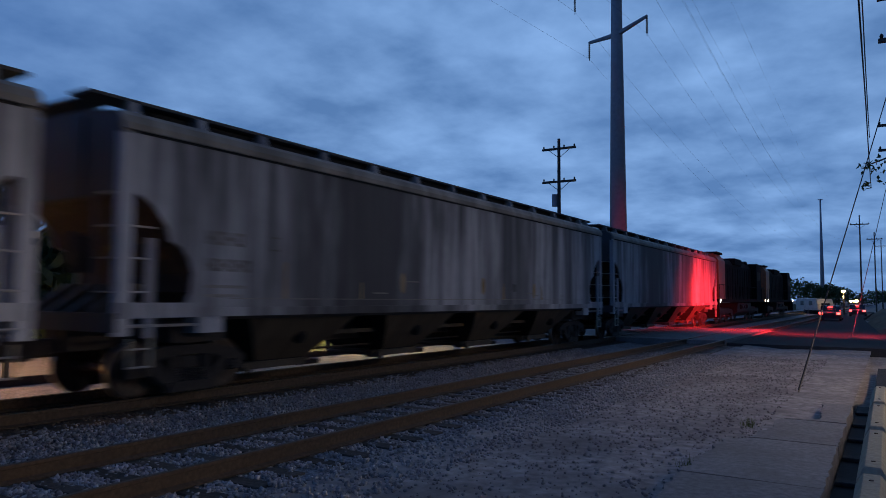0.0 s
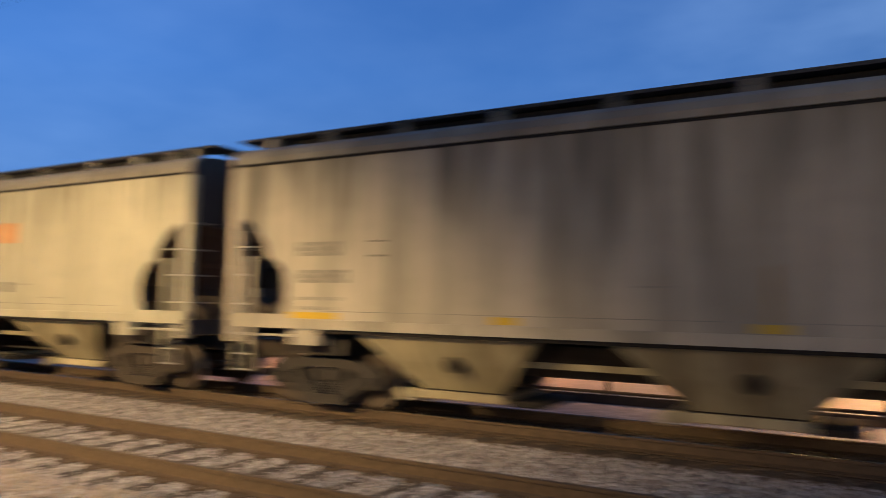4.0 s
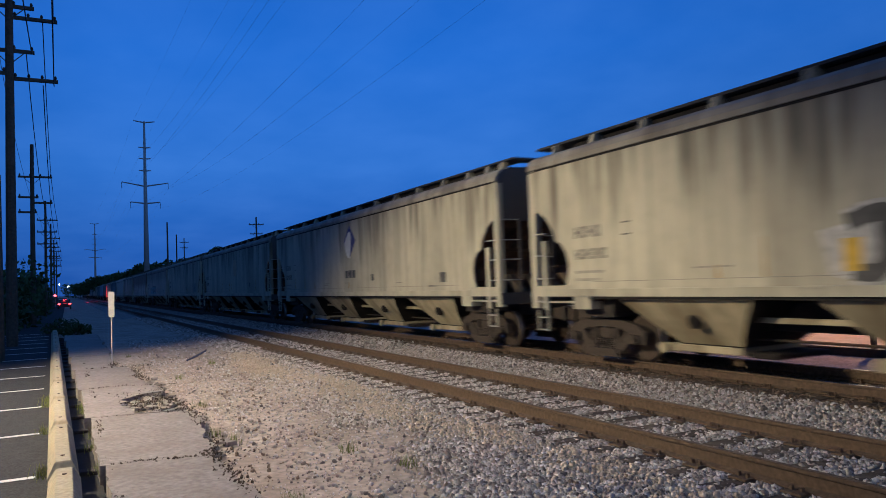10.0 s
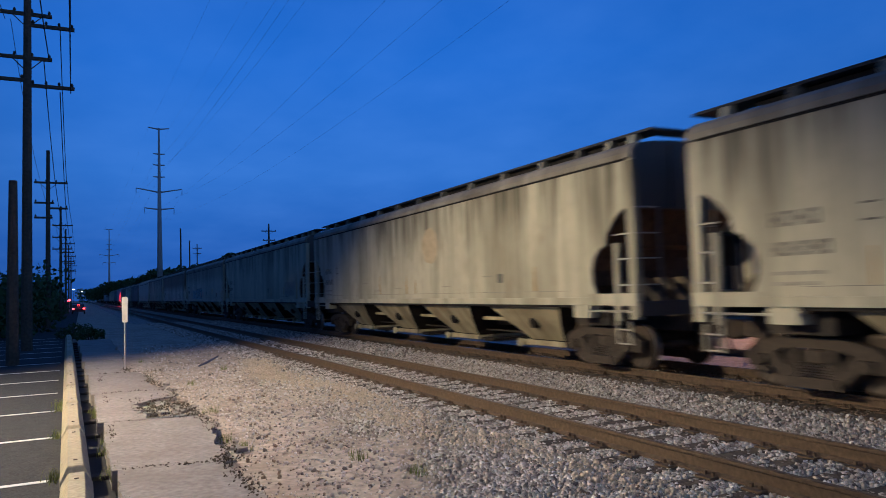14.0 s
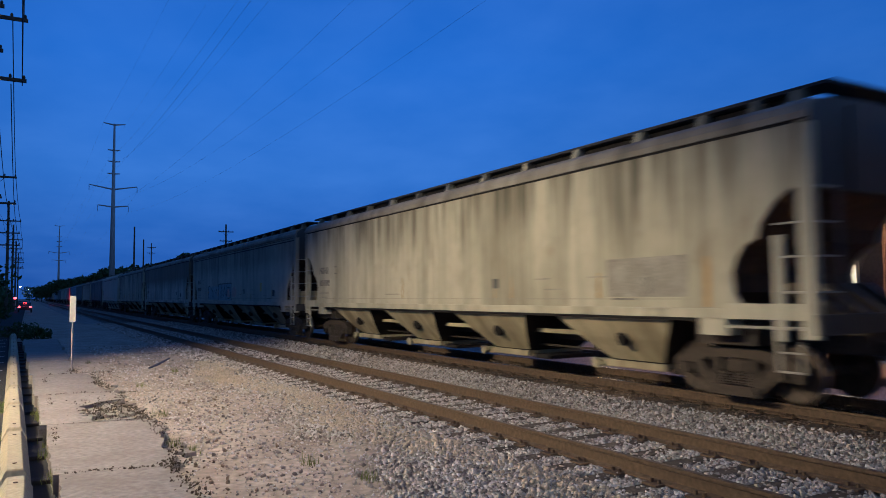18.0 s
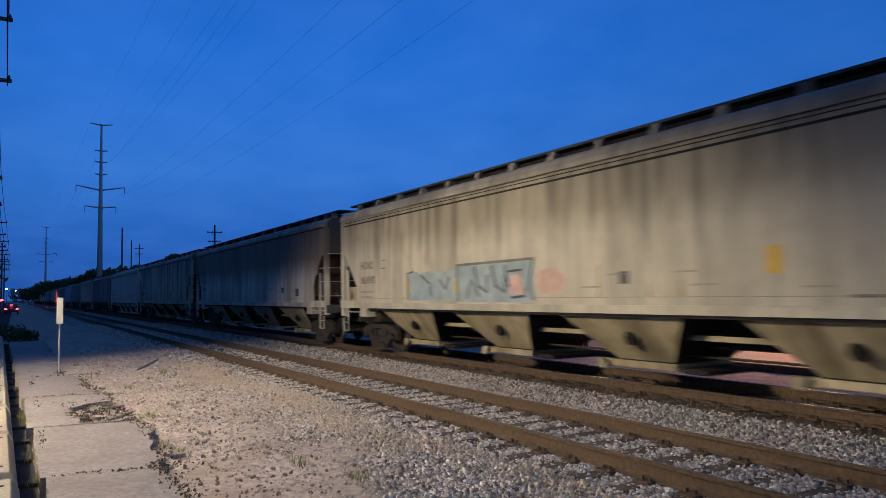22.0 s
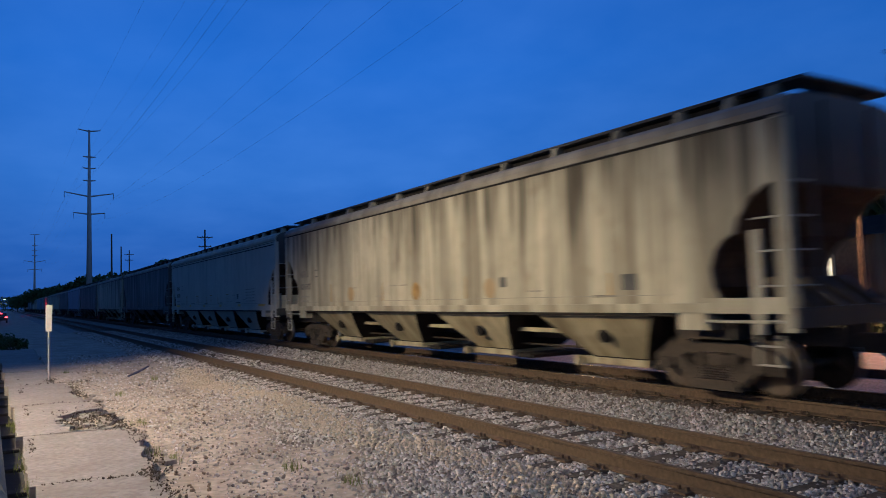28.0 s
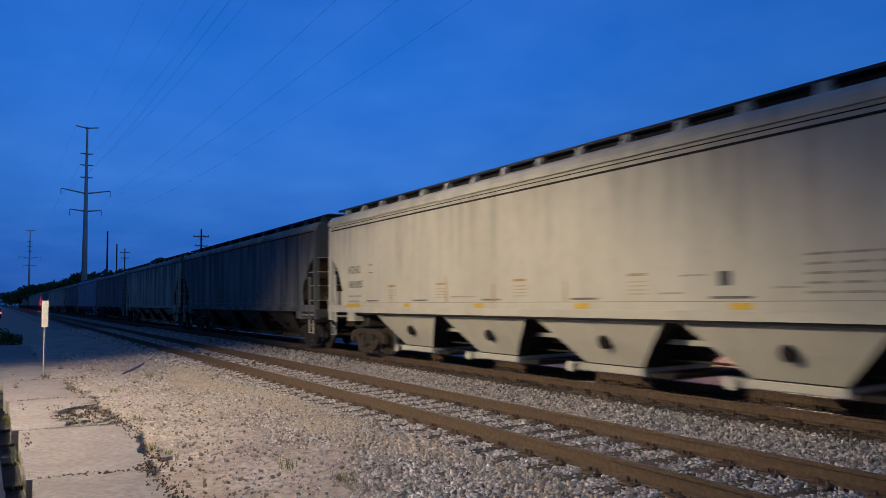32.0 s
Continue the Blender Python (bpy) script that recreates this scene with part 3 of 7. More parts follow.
def make_truck(parent, x, far):
    bm = B()
    box(bm, -0.20, 0.20, -1.08, 1.08, 0.44, 0.66, 0.03)
    bar(bm, (0, 0, 0.66), (0, 0, 0.92), 0.22, seg=12)
    tr = part("truck", bm, TRUCK_STEEL, parent, "grimy two-axle wheel truck", pose(x, 0, 0))
    for s in (-1, 1):
        f = new("side_frame", SIDE_FRAME)
        f.parent, f.matrix_basis = tr, pose(0, s * 1.02, 0)
        for k in () if far else (-0.2, 0, 0.2):
            bm = B()
            prof = [(0.02, 0.25)]
            for i in range(5):
                prof += [(0.085, 0.252 + 0.04 * i), (0.085, 0.275 + 0.04 * i), (0.06, 0.283 + 0.04 * i)]
            lathe(bm, prof + [(0.02, 0.45)], 10, "z")
            part("spring", bm, TRUCK_STEEL, tr, m=pose(k, s * 1.02, 0))
        for k in () if far else (-0.90, 0.90):
            bm = B()
            bar(bm, (k, s * 0.98, 0.457), (k, s * 1.17, 0.457), 0.12, 0.09, 10)
            bar(bm, (k, s * 1.165, 0.457), (k, s * 1.19, 0.457), 0.05, 0.045, 8)
            part("bearing_cap", bm, TRUCK_STEEL, tr)
    for k in (-0.90, 0.90):
        w = new("wheelset", WHEELSET)
        w.parent, w.matrix_basis = tr, pose(k, 0, 0.457)
    return tr


def span(bm, d, a, b, y0, y1, z0, z1, bevel=0.0):
    """A box from a to b along the car, mirrored to the other end by d = -1."""
    return box(bm, min(d * a, d * b), max(d * a, d * b), min(y0, y1), max(y0, y1), z0, z1, bevel)


def make_bays(car, e, kind, far):
    """Discharge bays: hoppers that taper in both directions to an outlet gate with its rack gear."""
    P = PAINTS["cream"]
    if kind == "clean":
        pitch, top, low = (2 * e - 6.1) / 4, (1.70, 1.50), (0.74, 1.0)
    else:
        pitch, top, low = 4.16, (1.56, 1.51), (0.70, 0.76)
    zs = (1.30, 0.43)
    bay = None
    for i in range(4):
        x = (i - 1.5) * pitch
        if bay is None:
            bm = B()
            rings = []
            for f in (0.0, 0.5, 0.86, 1.0):
                g = f ** 1.12
                hx, hy, z = top[0] + (low[0] - top[0]) * f, top[1] + (low[1] - top[1]) * g, zs[0] + (zs[1] - zs[0]) * f
                rings.append([bm.verts.new((a * hx, b * hy, z)) for a, b in ((-1, -1), (1, -1), (1, 1), (-1, 1))])
            bm.faces.new(rings[0])
            bm.faces.new(rings[-1][::-1])
            for up, dn in zip(rings, rings[1:]):
                for k in range(4):
                    bm.faces.new((up[k], up[(k + 1) % 4], dn[(k + 1) % 4], dn[k]))
            bay = part("hopper_bay", bm, P, car, m=pose(x, 0, 0))
            # shade painted in: bay faces turned along the car are near-black
            bay.data.materials.append(SHADE_SEAM_BLACK)
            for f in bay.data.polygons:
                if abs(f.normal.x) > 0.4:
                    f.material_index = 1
            ly = low[1]
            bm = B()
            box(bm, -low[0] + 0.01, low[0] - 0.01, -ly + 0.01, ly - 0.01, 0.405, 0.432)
            seam = part("bay_seam", bm, SHADE_SEAM_BLACK, bay, "black seam above the outlet gate")
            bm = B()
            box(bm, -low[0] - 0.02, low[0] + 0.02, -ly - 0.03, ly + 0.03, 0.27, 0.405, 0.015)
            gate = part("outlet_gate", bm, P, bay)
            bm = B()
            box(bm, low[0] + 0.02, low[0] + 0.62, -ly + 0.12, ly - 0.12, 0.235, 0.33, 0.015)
            under = part("gate_frame", bm, SHADE_SEAM_BLACK, bay, "black box beside the outlet gate")
            bm = B()
            box(bm, -low[0] - 0.42, -low[0] - 0.022, -ly - 0.02, -ly + 0.22, 0.25, 0.40, 0.02)
            bar(bm, (-low[0] - 0.30, -ly - 0.16, 0.33), (-low[0] - 0.30, ly, 0.33), 0.045, seg=8)
            bar(bm, (-low[0] - 0.30, -ly - 0.17, 0.33), (-low[0] - 0.30, -ly - 0.10, 0.33), 0.11, seg=10)
            gear = part("gate_gear", bm, P, bay, "gate rack gear with a capstan")
            f = 0.45
            ym = top[1] + (low[1] - top[1]) * f ** 1.12
            bm = B()
            bar(bm, (0, -ym + 0.06, 0.885), (0, -ym - 0.055, 0.86), 0.15, 0.13, 12)
            bar(bm, (0, -ym - 0.04, 0.862), (0, -ym - 0.085, 0.85), 0.10, 0.09, 10)
            port = part("inspection_port", bm, SHADE_SEAM_BLACK, bay, m=pose(0.10, 0, 0))
            pieces = (gate,) if far else (seam, gate, under, gear)
        else:
            b2 = again(bay, pose(x, 0, 0))
            for o in pieces:
                again(o, pose(0, 0, 0), b2)
            if not far:
                again(port, pose(0.10, 0, 0), b2)
    for i in range(3):
        x = (i - 1) * pitch
        bm = B()
        box(bm, x - pitch / 2 + 0.9, x + pitch / 2 - 0.9, -0.86, -0.80, 0.86, 0.95)
        part("cross_beam", bm, P, car)
    # added near-black sheet that keeps light out between the bays
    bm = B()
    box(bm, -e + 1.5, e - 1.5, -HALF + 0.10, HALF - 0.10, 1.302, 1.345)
    part("body_floor", bm, SHADE_SEAM_BLACK, car, "added dark sheet that blocks light under the body")
    bm = B()
    box(bm, -e + 1.5, e - 1.5, -0.32, 0.32, 0.69, 1.17)
    part("centre_sill", bm, STEEL_DARK, car, "dark centre sill through the bays")
    for d in (-1, 1):
        bm = B()
        span(bm, d, e - 2.3, e - 1.2, -HALF + 0.32, HALF - 0.32, 0.90, 1.268)
        part("body_bolster", bm, STEEL_DARK, car, "dark body bolster above the truck")


def make_hopper(length, kind="round", posts=0, far=False):
    car = thing("hopper_car", "cream covered hopper rail car", "rail car", "hopper cars of the train")
    e = length / 2 - BODY_GAP                               # half the body
    P = PAINTS["cream"]
    cut = opening(e, kind)
    mirrored = [(-x, z) for x, z in cut]
    eave_line_z = EAVE + 0.012 if kind == "round" else EAVE - 0.135
    outline = [(e, EAVE), (-e, EAVE)] + mirrored[::-1] + cut
    for s in (-1, 1):
        bm = B()
        prism(bm, outline, s * HALF, s * (HALF - 0.05))
        part("side_panel", bm, P, car)
        bm = B()
        box(bm, -e - 0.02, e + 0.02, s * (HALF + 0.030), s * (HALF - 0.06), 1.325, SILL - 0.002)
        box(bm, -e + 0.02, e - 0.02, s * (HALF + 0.042), s * (HALF - 0.02), SILL - 0.035, SILL - 0.004)
        for d in (-1, 1):
            span(bm, d, e - 1.42, e + 0.026, s * (HALF + 0.034), s * (HALF - 0.064), 1.322, 1.555)
        sill = part("side_sill", bm, P, car, "pale side sill")
        # black strip paints the line of shade below the sill
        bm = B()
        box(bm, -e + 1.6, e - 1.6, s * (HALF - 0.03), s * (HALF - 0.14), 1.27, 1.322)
        part("sill_seam", bm, SHADE_SEAM_BLACK, sill, "black strip drawn as the shade line under the sill")
        bm = B()
        prism(bm, [(s * (HALF + 0.004), EAVE + 0.03), (s * (HALF + 0.034), EAVE + 0.034), (s * (HALF + 0.034), EAVE + 0.13), (s * (HALF - 0.03), EAVE + 0.25), (s * (HALF - 0.17), EAVE + 0.335),
                   (s * (HALF - 0.20), EAVE + 0.30), (s * (HALF - 0.06), EAVE + 0.20)], -e - 0.02, e + 0.02, "x")
        part("eave_strip", bm, P, car)
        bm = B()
        box(bm, -e + 0.2, e - 0.2, s * (HALF + 0.010), s * (HALF - 0.01), eave_line_z - 0.022, eave_line_z + 0.018)
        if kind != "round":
            box(bm, -e + 0.1, e - 0.1, s * (HALF + 0.009), s * (HALF - 0.01), eave_line_z + 0.085, eave_line_z + 0.103)
        part("eave_seam", bm, SHADE_SEAM_BLACK, car, "black line under the eave")
    bm = B()
    half = [(HALF - 0.02, EAVE + 0.002), (HALF - 0.03, EAVE + 0.17), (HALF - 0.10, EAVE + 0.25), (HALF - 0.22, EAVE + 0.315), (1.0, EAVE + 0.38), (0.5, EAVE + 0.41), (0, EAVE + 0.42)]
    prism(bm, half + [(-y, z) for y, z in half[::-1]][1:], -e, e, "x")
    part("roof", bm, P, car)
    # trough coloured near-black in place of the walkway's shade
    bm = B()
    box(bm, -e + 0.9, e - 0.9, -0.98, 0.98, EAVE + 0.20, EAVE + 0.56, 0.02)
    part("hatch_trough", bm, SHADE_SEAM_BLACK, car, "roof hatch trough painted black as shade under the walkway")
    for i in range(0 if far else 6):
        x = (i - 2.5) * (2 * e - 2.2) / 6
        bm = B()
        box(bm, x - 1.35, x + 1.35, -0.30, 0.30, EAVE + 0.545, EAVE + 0.60, 0.015)
        part("roof_hatch", bm, P, car)
    if posts:
        spots = [(i - (posts - 1) / 2) * (2 * e - 0.9) / (posts - 1) for i in range(posts)]
    else:
        spots = [-0.2 + 1.76 * k for k in range(-4, 5)] + [-8.7, 8.3, -e + 0.45, e - 0.45, e - 1.15]
    for s in (-1, 1):
        bm = B()
        box(bm, -e - 0.30, e + 0.10, s * 0.66, s * 1.16, EAVE + 0.575, EAVE + 0.625)
        if s == -1:
            for d in (-1, 1):
                span(bm, d, e - 0.40, e + 0.12, -0.66, 0.66, EAVE + 0.578, EAVE + 0.622)
        part("walkway", bm, GRATING, car, "dark steel grating walkway")
        post = None
        for x in spots if s < 0 or not far else ():
            if post is None:
                bm = B()
                prism(bm, [(s * 0.98, EAVE + 0.35), (s * 1.25, EAVE + 0.32), (s * 1.18, EAVE + 0.575), (s * 1.06, EAVE + 0.575)], -0.08, 0.08, "x")
                post = part("walkway_post", bm, P, car, m=pose(x, 0, 0))
            else:
                again(post, pose(x, 0, 0))
    for d in (-1, 1):
        bm = B()
        arc = [(1.565, 3.18), (1.575, EAVE + 0.15), (HALF - 0.12, EAVE + 0.255), (HALF - 0.22, EAVE + 0.32), (1.0, EAVE + 0.385), (0.5, EAVE + 0.415), (0, EAVE + 0.425)]
        prism(bm, arc + [(-y, z) for y, z in arc[::-1]][1:], d * (e + 0.012), d * (e - 0.06), "x")
        for y in (-0.62, 0.62):
            span(bm, d, e + 0.008, e + 0.05, y - 0.05, y + 0.05, 3.2, EAVE + 0.30)
        part("end_panel", bm, P, car)
        # slope sheet that follows the opening
        bm = B()
        inner = [(cut[0][0] - 0.9, 1.22)] + [(x - 0.05, z) for x, z in cut[1:-1]] + [(e - 0.06, 3.18)]
        back = [(x - 0.05, z + 0.05) for x, z in inner][::-1]
        prism(bm, [(d * x, z) for x, z in inner + back], -HALF + 0.055, HALF - 0.055)
        part("slope_sheet", bm, RUSTY, car, "rusty sloping end sheet")
        bm = B()
        span(bm, d, e - 1.5, e + 0.02, -0.30, 0.30, 0.78, 1.20)
        part("draft_sill", bm, STEEL_DARK, car)
        bm = B()
        span(bm, d, e - 0.10, e + 0.06, -HALF, HALF, 1.12, 1.40)
        part("end_sill", bm, P, car)
        # gussets above the draft sill, darkened as shade; some cars have a full web
        for y in (-0.85, -0.28, 0.28, 0.85):
            bm = B()
            prism(bm, [(d * (e - 0.02), 1.38), (d * (e - 0.42), 1.38), (d * (e - 0.92), 1.84), (d * (e - 0.70), 1.86)], y - 0.09, y + 0.09)
            part("end_gusset", bm, P, car, "slanted end gusset painted dark as shade between cars")
        if kind != "round":
            for s in (-1, 1):
                bm = B()
                span(bm, d, e - 1.30, e - 0.10, s * (HALF - 0.20), s * (HALF - 0.24), 1.34, 2.0)
                part("end_web", bm, P, car, "tan web plate under the slope sheet")
            bm = B()
            span(bm, d, e - 0.16, e - 0.11, -HALF + 0.25, HALF - 0.25, 1.40, 1.93)
            part("end_web", bm, P, car, "tan end web plate")
        bm = B()
        span(bm, d, e, e + 0.56, -0.12, 0.12, 0.70, 0.98, 0.03)
        span(bm, d, e + 0.40, e + 0.63, -0.20, 0.16, 0.66, 1.02, 0.04)
        part("coupler", bm, STEEL_DARK, car, "cast steel coupler")
        bm = B()
        pts = [Vector((d * (e + 0.3), 0.3, 0.75)), Vector((d * (e + 0.4), 0.32, 0.45)), Vector((d * (e + 0.58), 0.30, 0.36))]
        for p, q in zip(pts, pts[1:]):
            bar(bm, p, q, 0.028, seg=6)
        part("air_hose", bm, BLACK, car)
        for s in (-1, 1):
            # corner post that runs from the eave to below the sill
            bm = B()
            span(bm, d, e - 0.20, e + 0.018, s * (HALF + 0.012), s * (HALF - 0.13), 1.06, EAVE - 0.03)
            part("corner_post", bm, P, car)
            # side ladder: inner stile, rungs to the corner post, sill steps below
            yy = s * (HALF + 0.012)
            bm = B()
            span(bm, d, e - 0.59, e - 0.44, yy - 0.035, yy + 0.035, 1.02, 2.54, 0.012)
            lad = part("ladder", bm, P, car)
            if s < 0 and not far:
                bm = B()
                bar(bm, (d * (e - 0.57), yy, 0), (d * (e - 0.16), yy, 0), 0.017, seg=6)
                rung = part("rung", bm, RUNG, lad, "bright worn rung", pose(0, 0, 0.59))
                for z in (0.86, 1.215, 1.715, 2.22, 2.70):
                    again(rung, pose(0, 0, z))
                bm = B()
                span(bm, d, e - 0.58, e - 0.54, yy - 0.02, yy + 0.02, 0.57, 1.02)
                strap = part("step_strap", bm, P, lad)
                again(strap, pose(d * 0.36, 0, 0))
            # end ladder on the dark end
            if not far:
                bm = B()
                xe = d * (e + 0.03)
                box(bm, xe - 0.02, xe + 0.02, s * 1.02 - 0.035, s * 1.02 + 0.035, 1.36, 3.22)
                lad = part("end_ladder", bm, PAINTS["end"], car, "end ladder stile with shade painted into its colour")
                if s < 0:
                    bm = B()
                    bar(bm, (xe, s * 1.02, 0), (xe, s * (HALF - 0.05), 0), 0.014, seg=6)
                    rung = part("rung", bm, RUNG, lad, "worn steel rung", pose(0, 0, 1.715))
                    for z in (2.22, 2.70, 3.2):
                        again(rung, pose(0, 0, z))
            bm = B()
            span(bm, d, e - 1.98, e - 1.44, s * (HALF - 0.005), s * (HALF - 0.30), 1.06, 1.324)
            part("bolster_end", bm, P, car)
            bm = B()
            bar(bm, (d * (e - 1.44), s * (HALF - 0.06), 1.20), (d * (e - 0.20), s * (HALF - 0.06), 1.20), 0.025, seg=6)
            part("grab_iron", bm, RUNG, car)
        make_truck(car, d * (e - 1.76), far)
    bm = B()
    lathe(bm, [(0.02, -0.02), (0.25, -0.02), (0.28, 0.0), (0.25, 0.02), (0.02, 0.02)], 16, "x")
    part("brake_wheel", bm, STEEL_DARK, car, m=pose(-e - 0.18, -0.75, 2.35))
    bm = B()
    box(bm, -e - 0.15, -e + 0.02, -0.95, -0.55, 2.0, 2.55, 0.02)
    part("brake_housing", bm, STEEL_DARK, car)
    bm = B()
    bar(bm, (-e + 2.6, 0.35, 1.02), (-e + 4.2, 0.35, 1.02), 0.20, seg=12)
    part("air_reservoir", bm, STEEL_DARK, car, "dark air tank under the body")
    make_bays(car, e, kind, far)
    bm = B()
    bar(bm, (-e + 2.9, -0.5, 0.55), (e - 2.9, -0.5, 0.55), 0.025, seg=6)
    part("brake_rod", bm, STEEL_DARK, car)
    return car


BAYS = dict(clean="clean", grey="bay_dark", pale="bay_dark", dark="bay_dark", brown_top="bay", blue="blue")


def repaint(car, paint):
    for o in car.children_recursive:
        kind = o.name.split(".")[0]
        if kind in TRUCK_PARTS and paint in ("grey", "pale", "tan", "dark", "two_tone"):
            o.material_slots[0].link = "OBJECT"
            o.material_slots[0].material = SHADED_TRUCK
        if kind in PAINTED:
            s = o.material_slots[0]
            s.link = "OBJECT"
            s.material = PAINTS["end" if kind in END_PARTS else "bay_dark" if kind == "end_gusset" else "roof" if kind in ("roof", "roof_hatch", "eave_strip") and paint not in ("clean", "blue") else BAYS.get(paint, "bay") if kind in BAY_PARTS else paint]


# writing and marks on the near side, a few millimetres proud
FACE = -HALF - 0.006


def mark(car, name, pts, material, label="", lift=0.0):
    bm = B()
    prism(bm, pts, FACE - lift, -HALF + 0.001)
    return part(name, bm, material, car, label)


def rect(x0, x1, z0, z1):
    return [(x0, z0), (x1, z0), (x1, z1), (x0, z1)]


def stencil(car, x, z, w=1.0):
    """Lines of lettering as plain bars, broken like characters."""
    for h, k, n, material in ((0.23, 0.86, 4, DECAL_DARK), (0.21, 1.0, 6, DECAL_DARK), (0.055, 0.9, 5, DECAL_FAINT), (0.055, 0.8, 4, DECAL_FAINT)):
        for i in range(n):
            a, b = x + w * k * i / n, x + w * k * (i + 0.78) / n
            if h > 0.1:
                # each character block keeps a lighter core
                t = 0.26 * (b - a)
                mark(car, "stencil_bar", rect(a, a + t, z - h, z), material)
                mark(car, "stencil_bar", rect(b - t, b, z - h, z), material)
                for zz in ((z - h, z - h + 0.05), (z - 0.05, z)) if i % 2 else ((z - h / 2 - 0.03, z - h / 2 + 0.03),):
                    mark(car, "stencil_bar", rect(a + t, b - t, zz[0], zz[1]), material)
            else:
                mark(car, "stencil_bar", rect(a, b, z - h, z), material)
        z -= h + (0.23 if h > 0.1 else 0.10)
    for zz in (2.49, 2.72):
        mark(car, "stencil_bar", rect(x + 1.45, x + 1.68, zz, zz + 0.03), DECAL_DARK)


def diamond(car, x, z, r=0.62):
    mark(car, "emblem", [(x, z - r * 0.95), (x + r, z), (x, z + r * 0.95), (x - r, z)], DECAL_BLUE, "blue diamond emblem")
    leaf = [(x + a * r, z + b * r) for a, b in ((-0.88, -0.12), (-0.60, 0.22), (-0.15, 0.52), (0.12, 0.60), (0.24, 0.20), (0.16, -0.45), (-0.04, -1.02), (-0.34, -0.98), (-0.70, -0.62))]
    mark(car, "emblem_leaf", leaf, DECAL_WHITE, "pale leaf shape on the emblem", 0.004)
    for i in range(3):
        mark(car, "emblem_bar", rect(x - 0.55 + 0.38 * i, x - 0.26 + 0.38 * i, z - r * 1.75 - 0.28, z - r * 1.75), DECAL_SPRAY)


def blob(x, z, w, h, n=20, seed=0):
    rnd = random.Random(seed)
    return [(x + w * math.cos(2 * math.pi * i / n) * rnd.uniform(0.93, 1.05), z + h * math.sin(2 * math.pi * i / n) * rnd.uniform(0.93, 1.05)) for i in range(n)]


def reflectors(car, e, n=6):
    for i in range(n):
        x = -e + 1.9 + i * (2 * e - 3.8) / (n - 1)
        k = 0.5 if i in (0, n - 1) else 0.2
        mark(car, "reflector", rect(x - k, x + k, SILL + 0.015, SILL + 0.12), DECAL_YELLOW, "yellow reflective strip")


def smooth_line(pts, steps=4):
    """A rounded line through the points."""
    ends = [pts[0]] + list(pts) + [pts[-1]]
    out = [pts[0]]
    for a, b, c, d in zip(ends, ends[1:], ends[2:], ends[3:]):
        for k in range(1, steps + 1):
            t = k / steps
            out.append(tuple(0.5 * (2 * b[q] + (c[q] - a[q]) * t + (2 * a[q] - 5 * b[q] + 4 * c[q] - d[q]) * t * t + (3 * b[q] - a[q] - 3 * c[q] + d[q]) * t ** 3) for q in (0, 1)))
    return out


def stroke(car, pts, w, material, lift, name="graffiti_stroke"):
    """A fat sprayed line through the points."""
    left, right = [], []
    for i, (x, z) in enumerate(pts):
        a, b = pts[max(0, i - 1)], pts[min(len(pts) - 1, i + 1)]
        d = Vector((b[0] - a[0], b[1] - a[1])).normalized()
        left.append((x - d.y * w / 2, z + d.x * w / 2))
        right.append((x + d.y * w / 2, z - d.x * w / 2))
    for i in range(len(pts) - 1):
        mark(car, name, [left[i], left[i + 1], right[i + 1], right[i]], material, "", lift + 0.0002 * i)


STROKES = [[[(0.05, 0.85), (0.5, 0.97), (0.95, 0.9)], [(0.6, 0.9), (0.62, 0.35), (0.45, 0.1), (0.1, 0.12)]],
           [[(0.95, 0.92), (0.35, 0.88), (0.2, 0.5), (0.35, 0.12), (0.95, 0.1)], [(0.25, 0.5), (0.8, 0.52)]],
           [[(0.95, 0.92), (0.4, 0.9), (0.22, 0.5), (0.4, 0.1), (0.95, 0.12)], [(0.25, 0.5), (0.85, 0.5)]],
           [[(0.9, 0.85), (0.45, 0.97), (0.15, 0.75), (0.5, 0.52), (0.85, 0.3), (0.5, 0.05), (0.05, 0.12)]]]


def fat_tag(car, x0, x1, z0, z1):
    n = len(STROKES)
    w = (x1 - x0) / n
    mark(car, "graffiti_back", [(x0 - 0.15, z0 + 0.1), (x0 + 0.3, z0), (x1, z0), (x1 + 0.1, z0 + 0.5), (x1 - 0.2, z1), (x0 + 0.9, z1 - 0.05), (x0 - 0.3, z1 - 0.25)], DECAL_CHALK, "pale sprayed backing")
    for i, letter in enumerate(STROKES):
        for k, line in enumerate(letter):
            pts = [(x0 + i * w + 0.08 + a * w * 0.86, z0 + 0.04 + b * (z1 - z0 - 0.08)) for a, b in line]
            pts = smooth_line(pts)
            stroke(car, pts, 0.36, DECAL_CHALK, 0.004 + 0.004 * k)
            stroke(car, pts, 0.24, DECAL_SPRAY, 0.010 + 0.004 * k)
    mark(car, "graffiti_patch", rect(x0 + 0.05, x0 + 0.3, z0 + 0.15, z0 + 0.6), DECAL_YELLOW, "", 0.02)
    mark(car, "graffiti_patch", rect(x0 + 2.4 * w, x0 + 2.4 * w + 0.25, z0 + 0.2, z0 + 0.55), DECAL_YELLOW, "", 0.02)


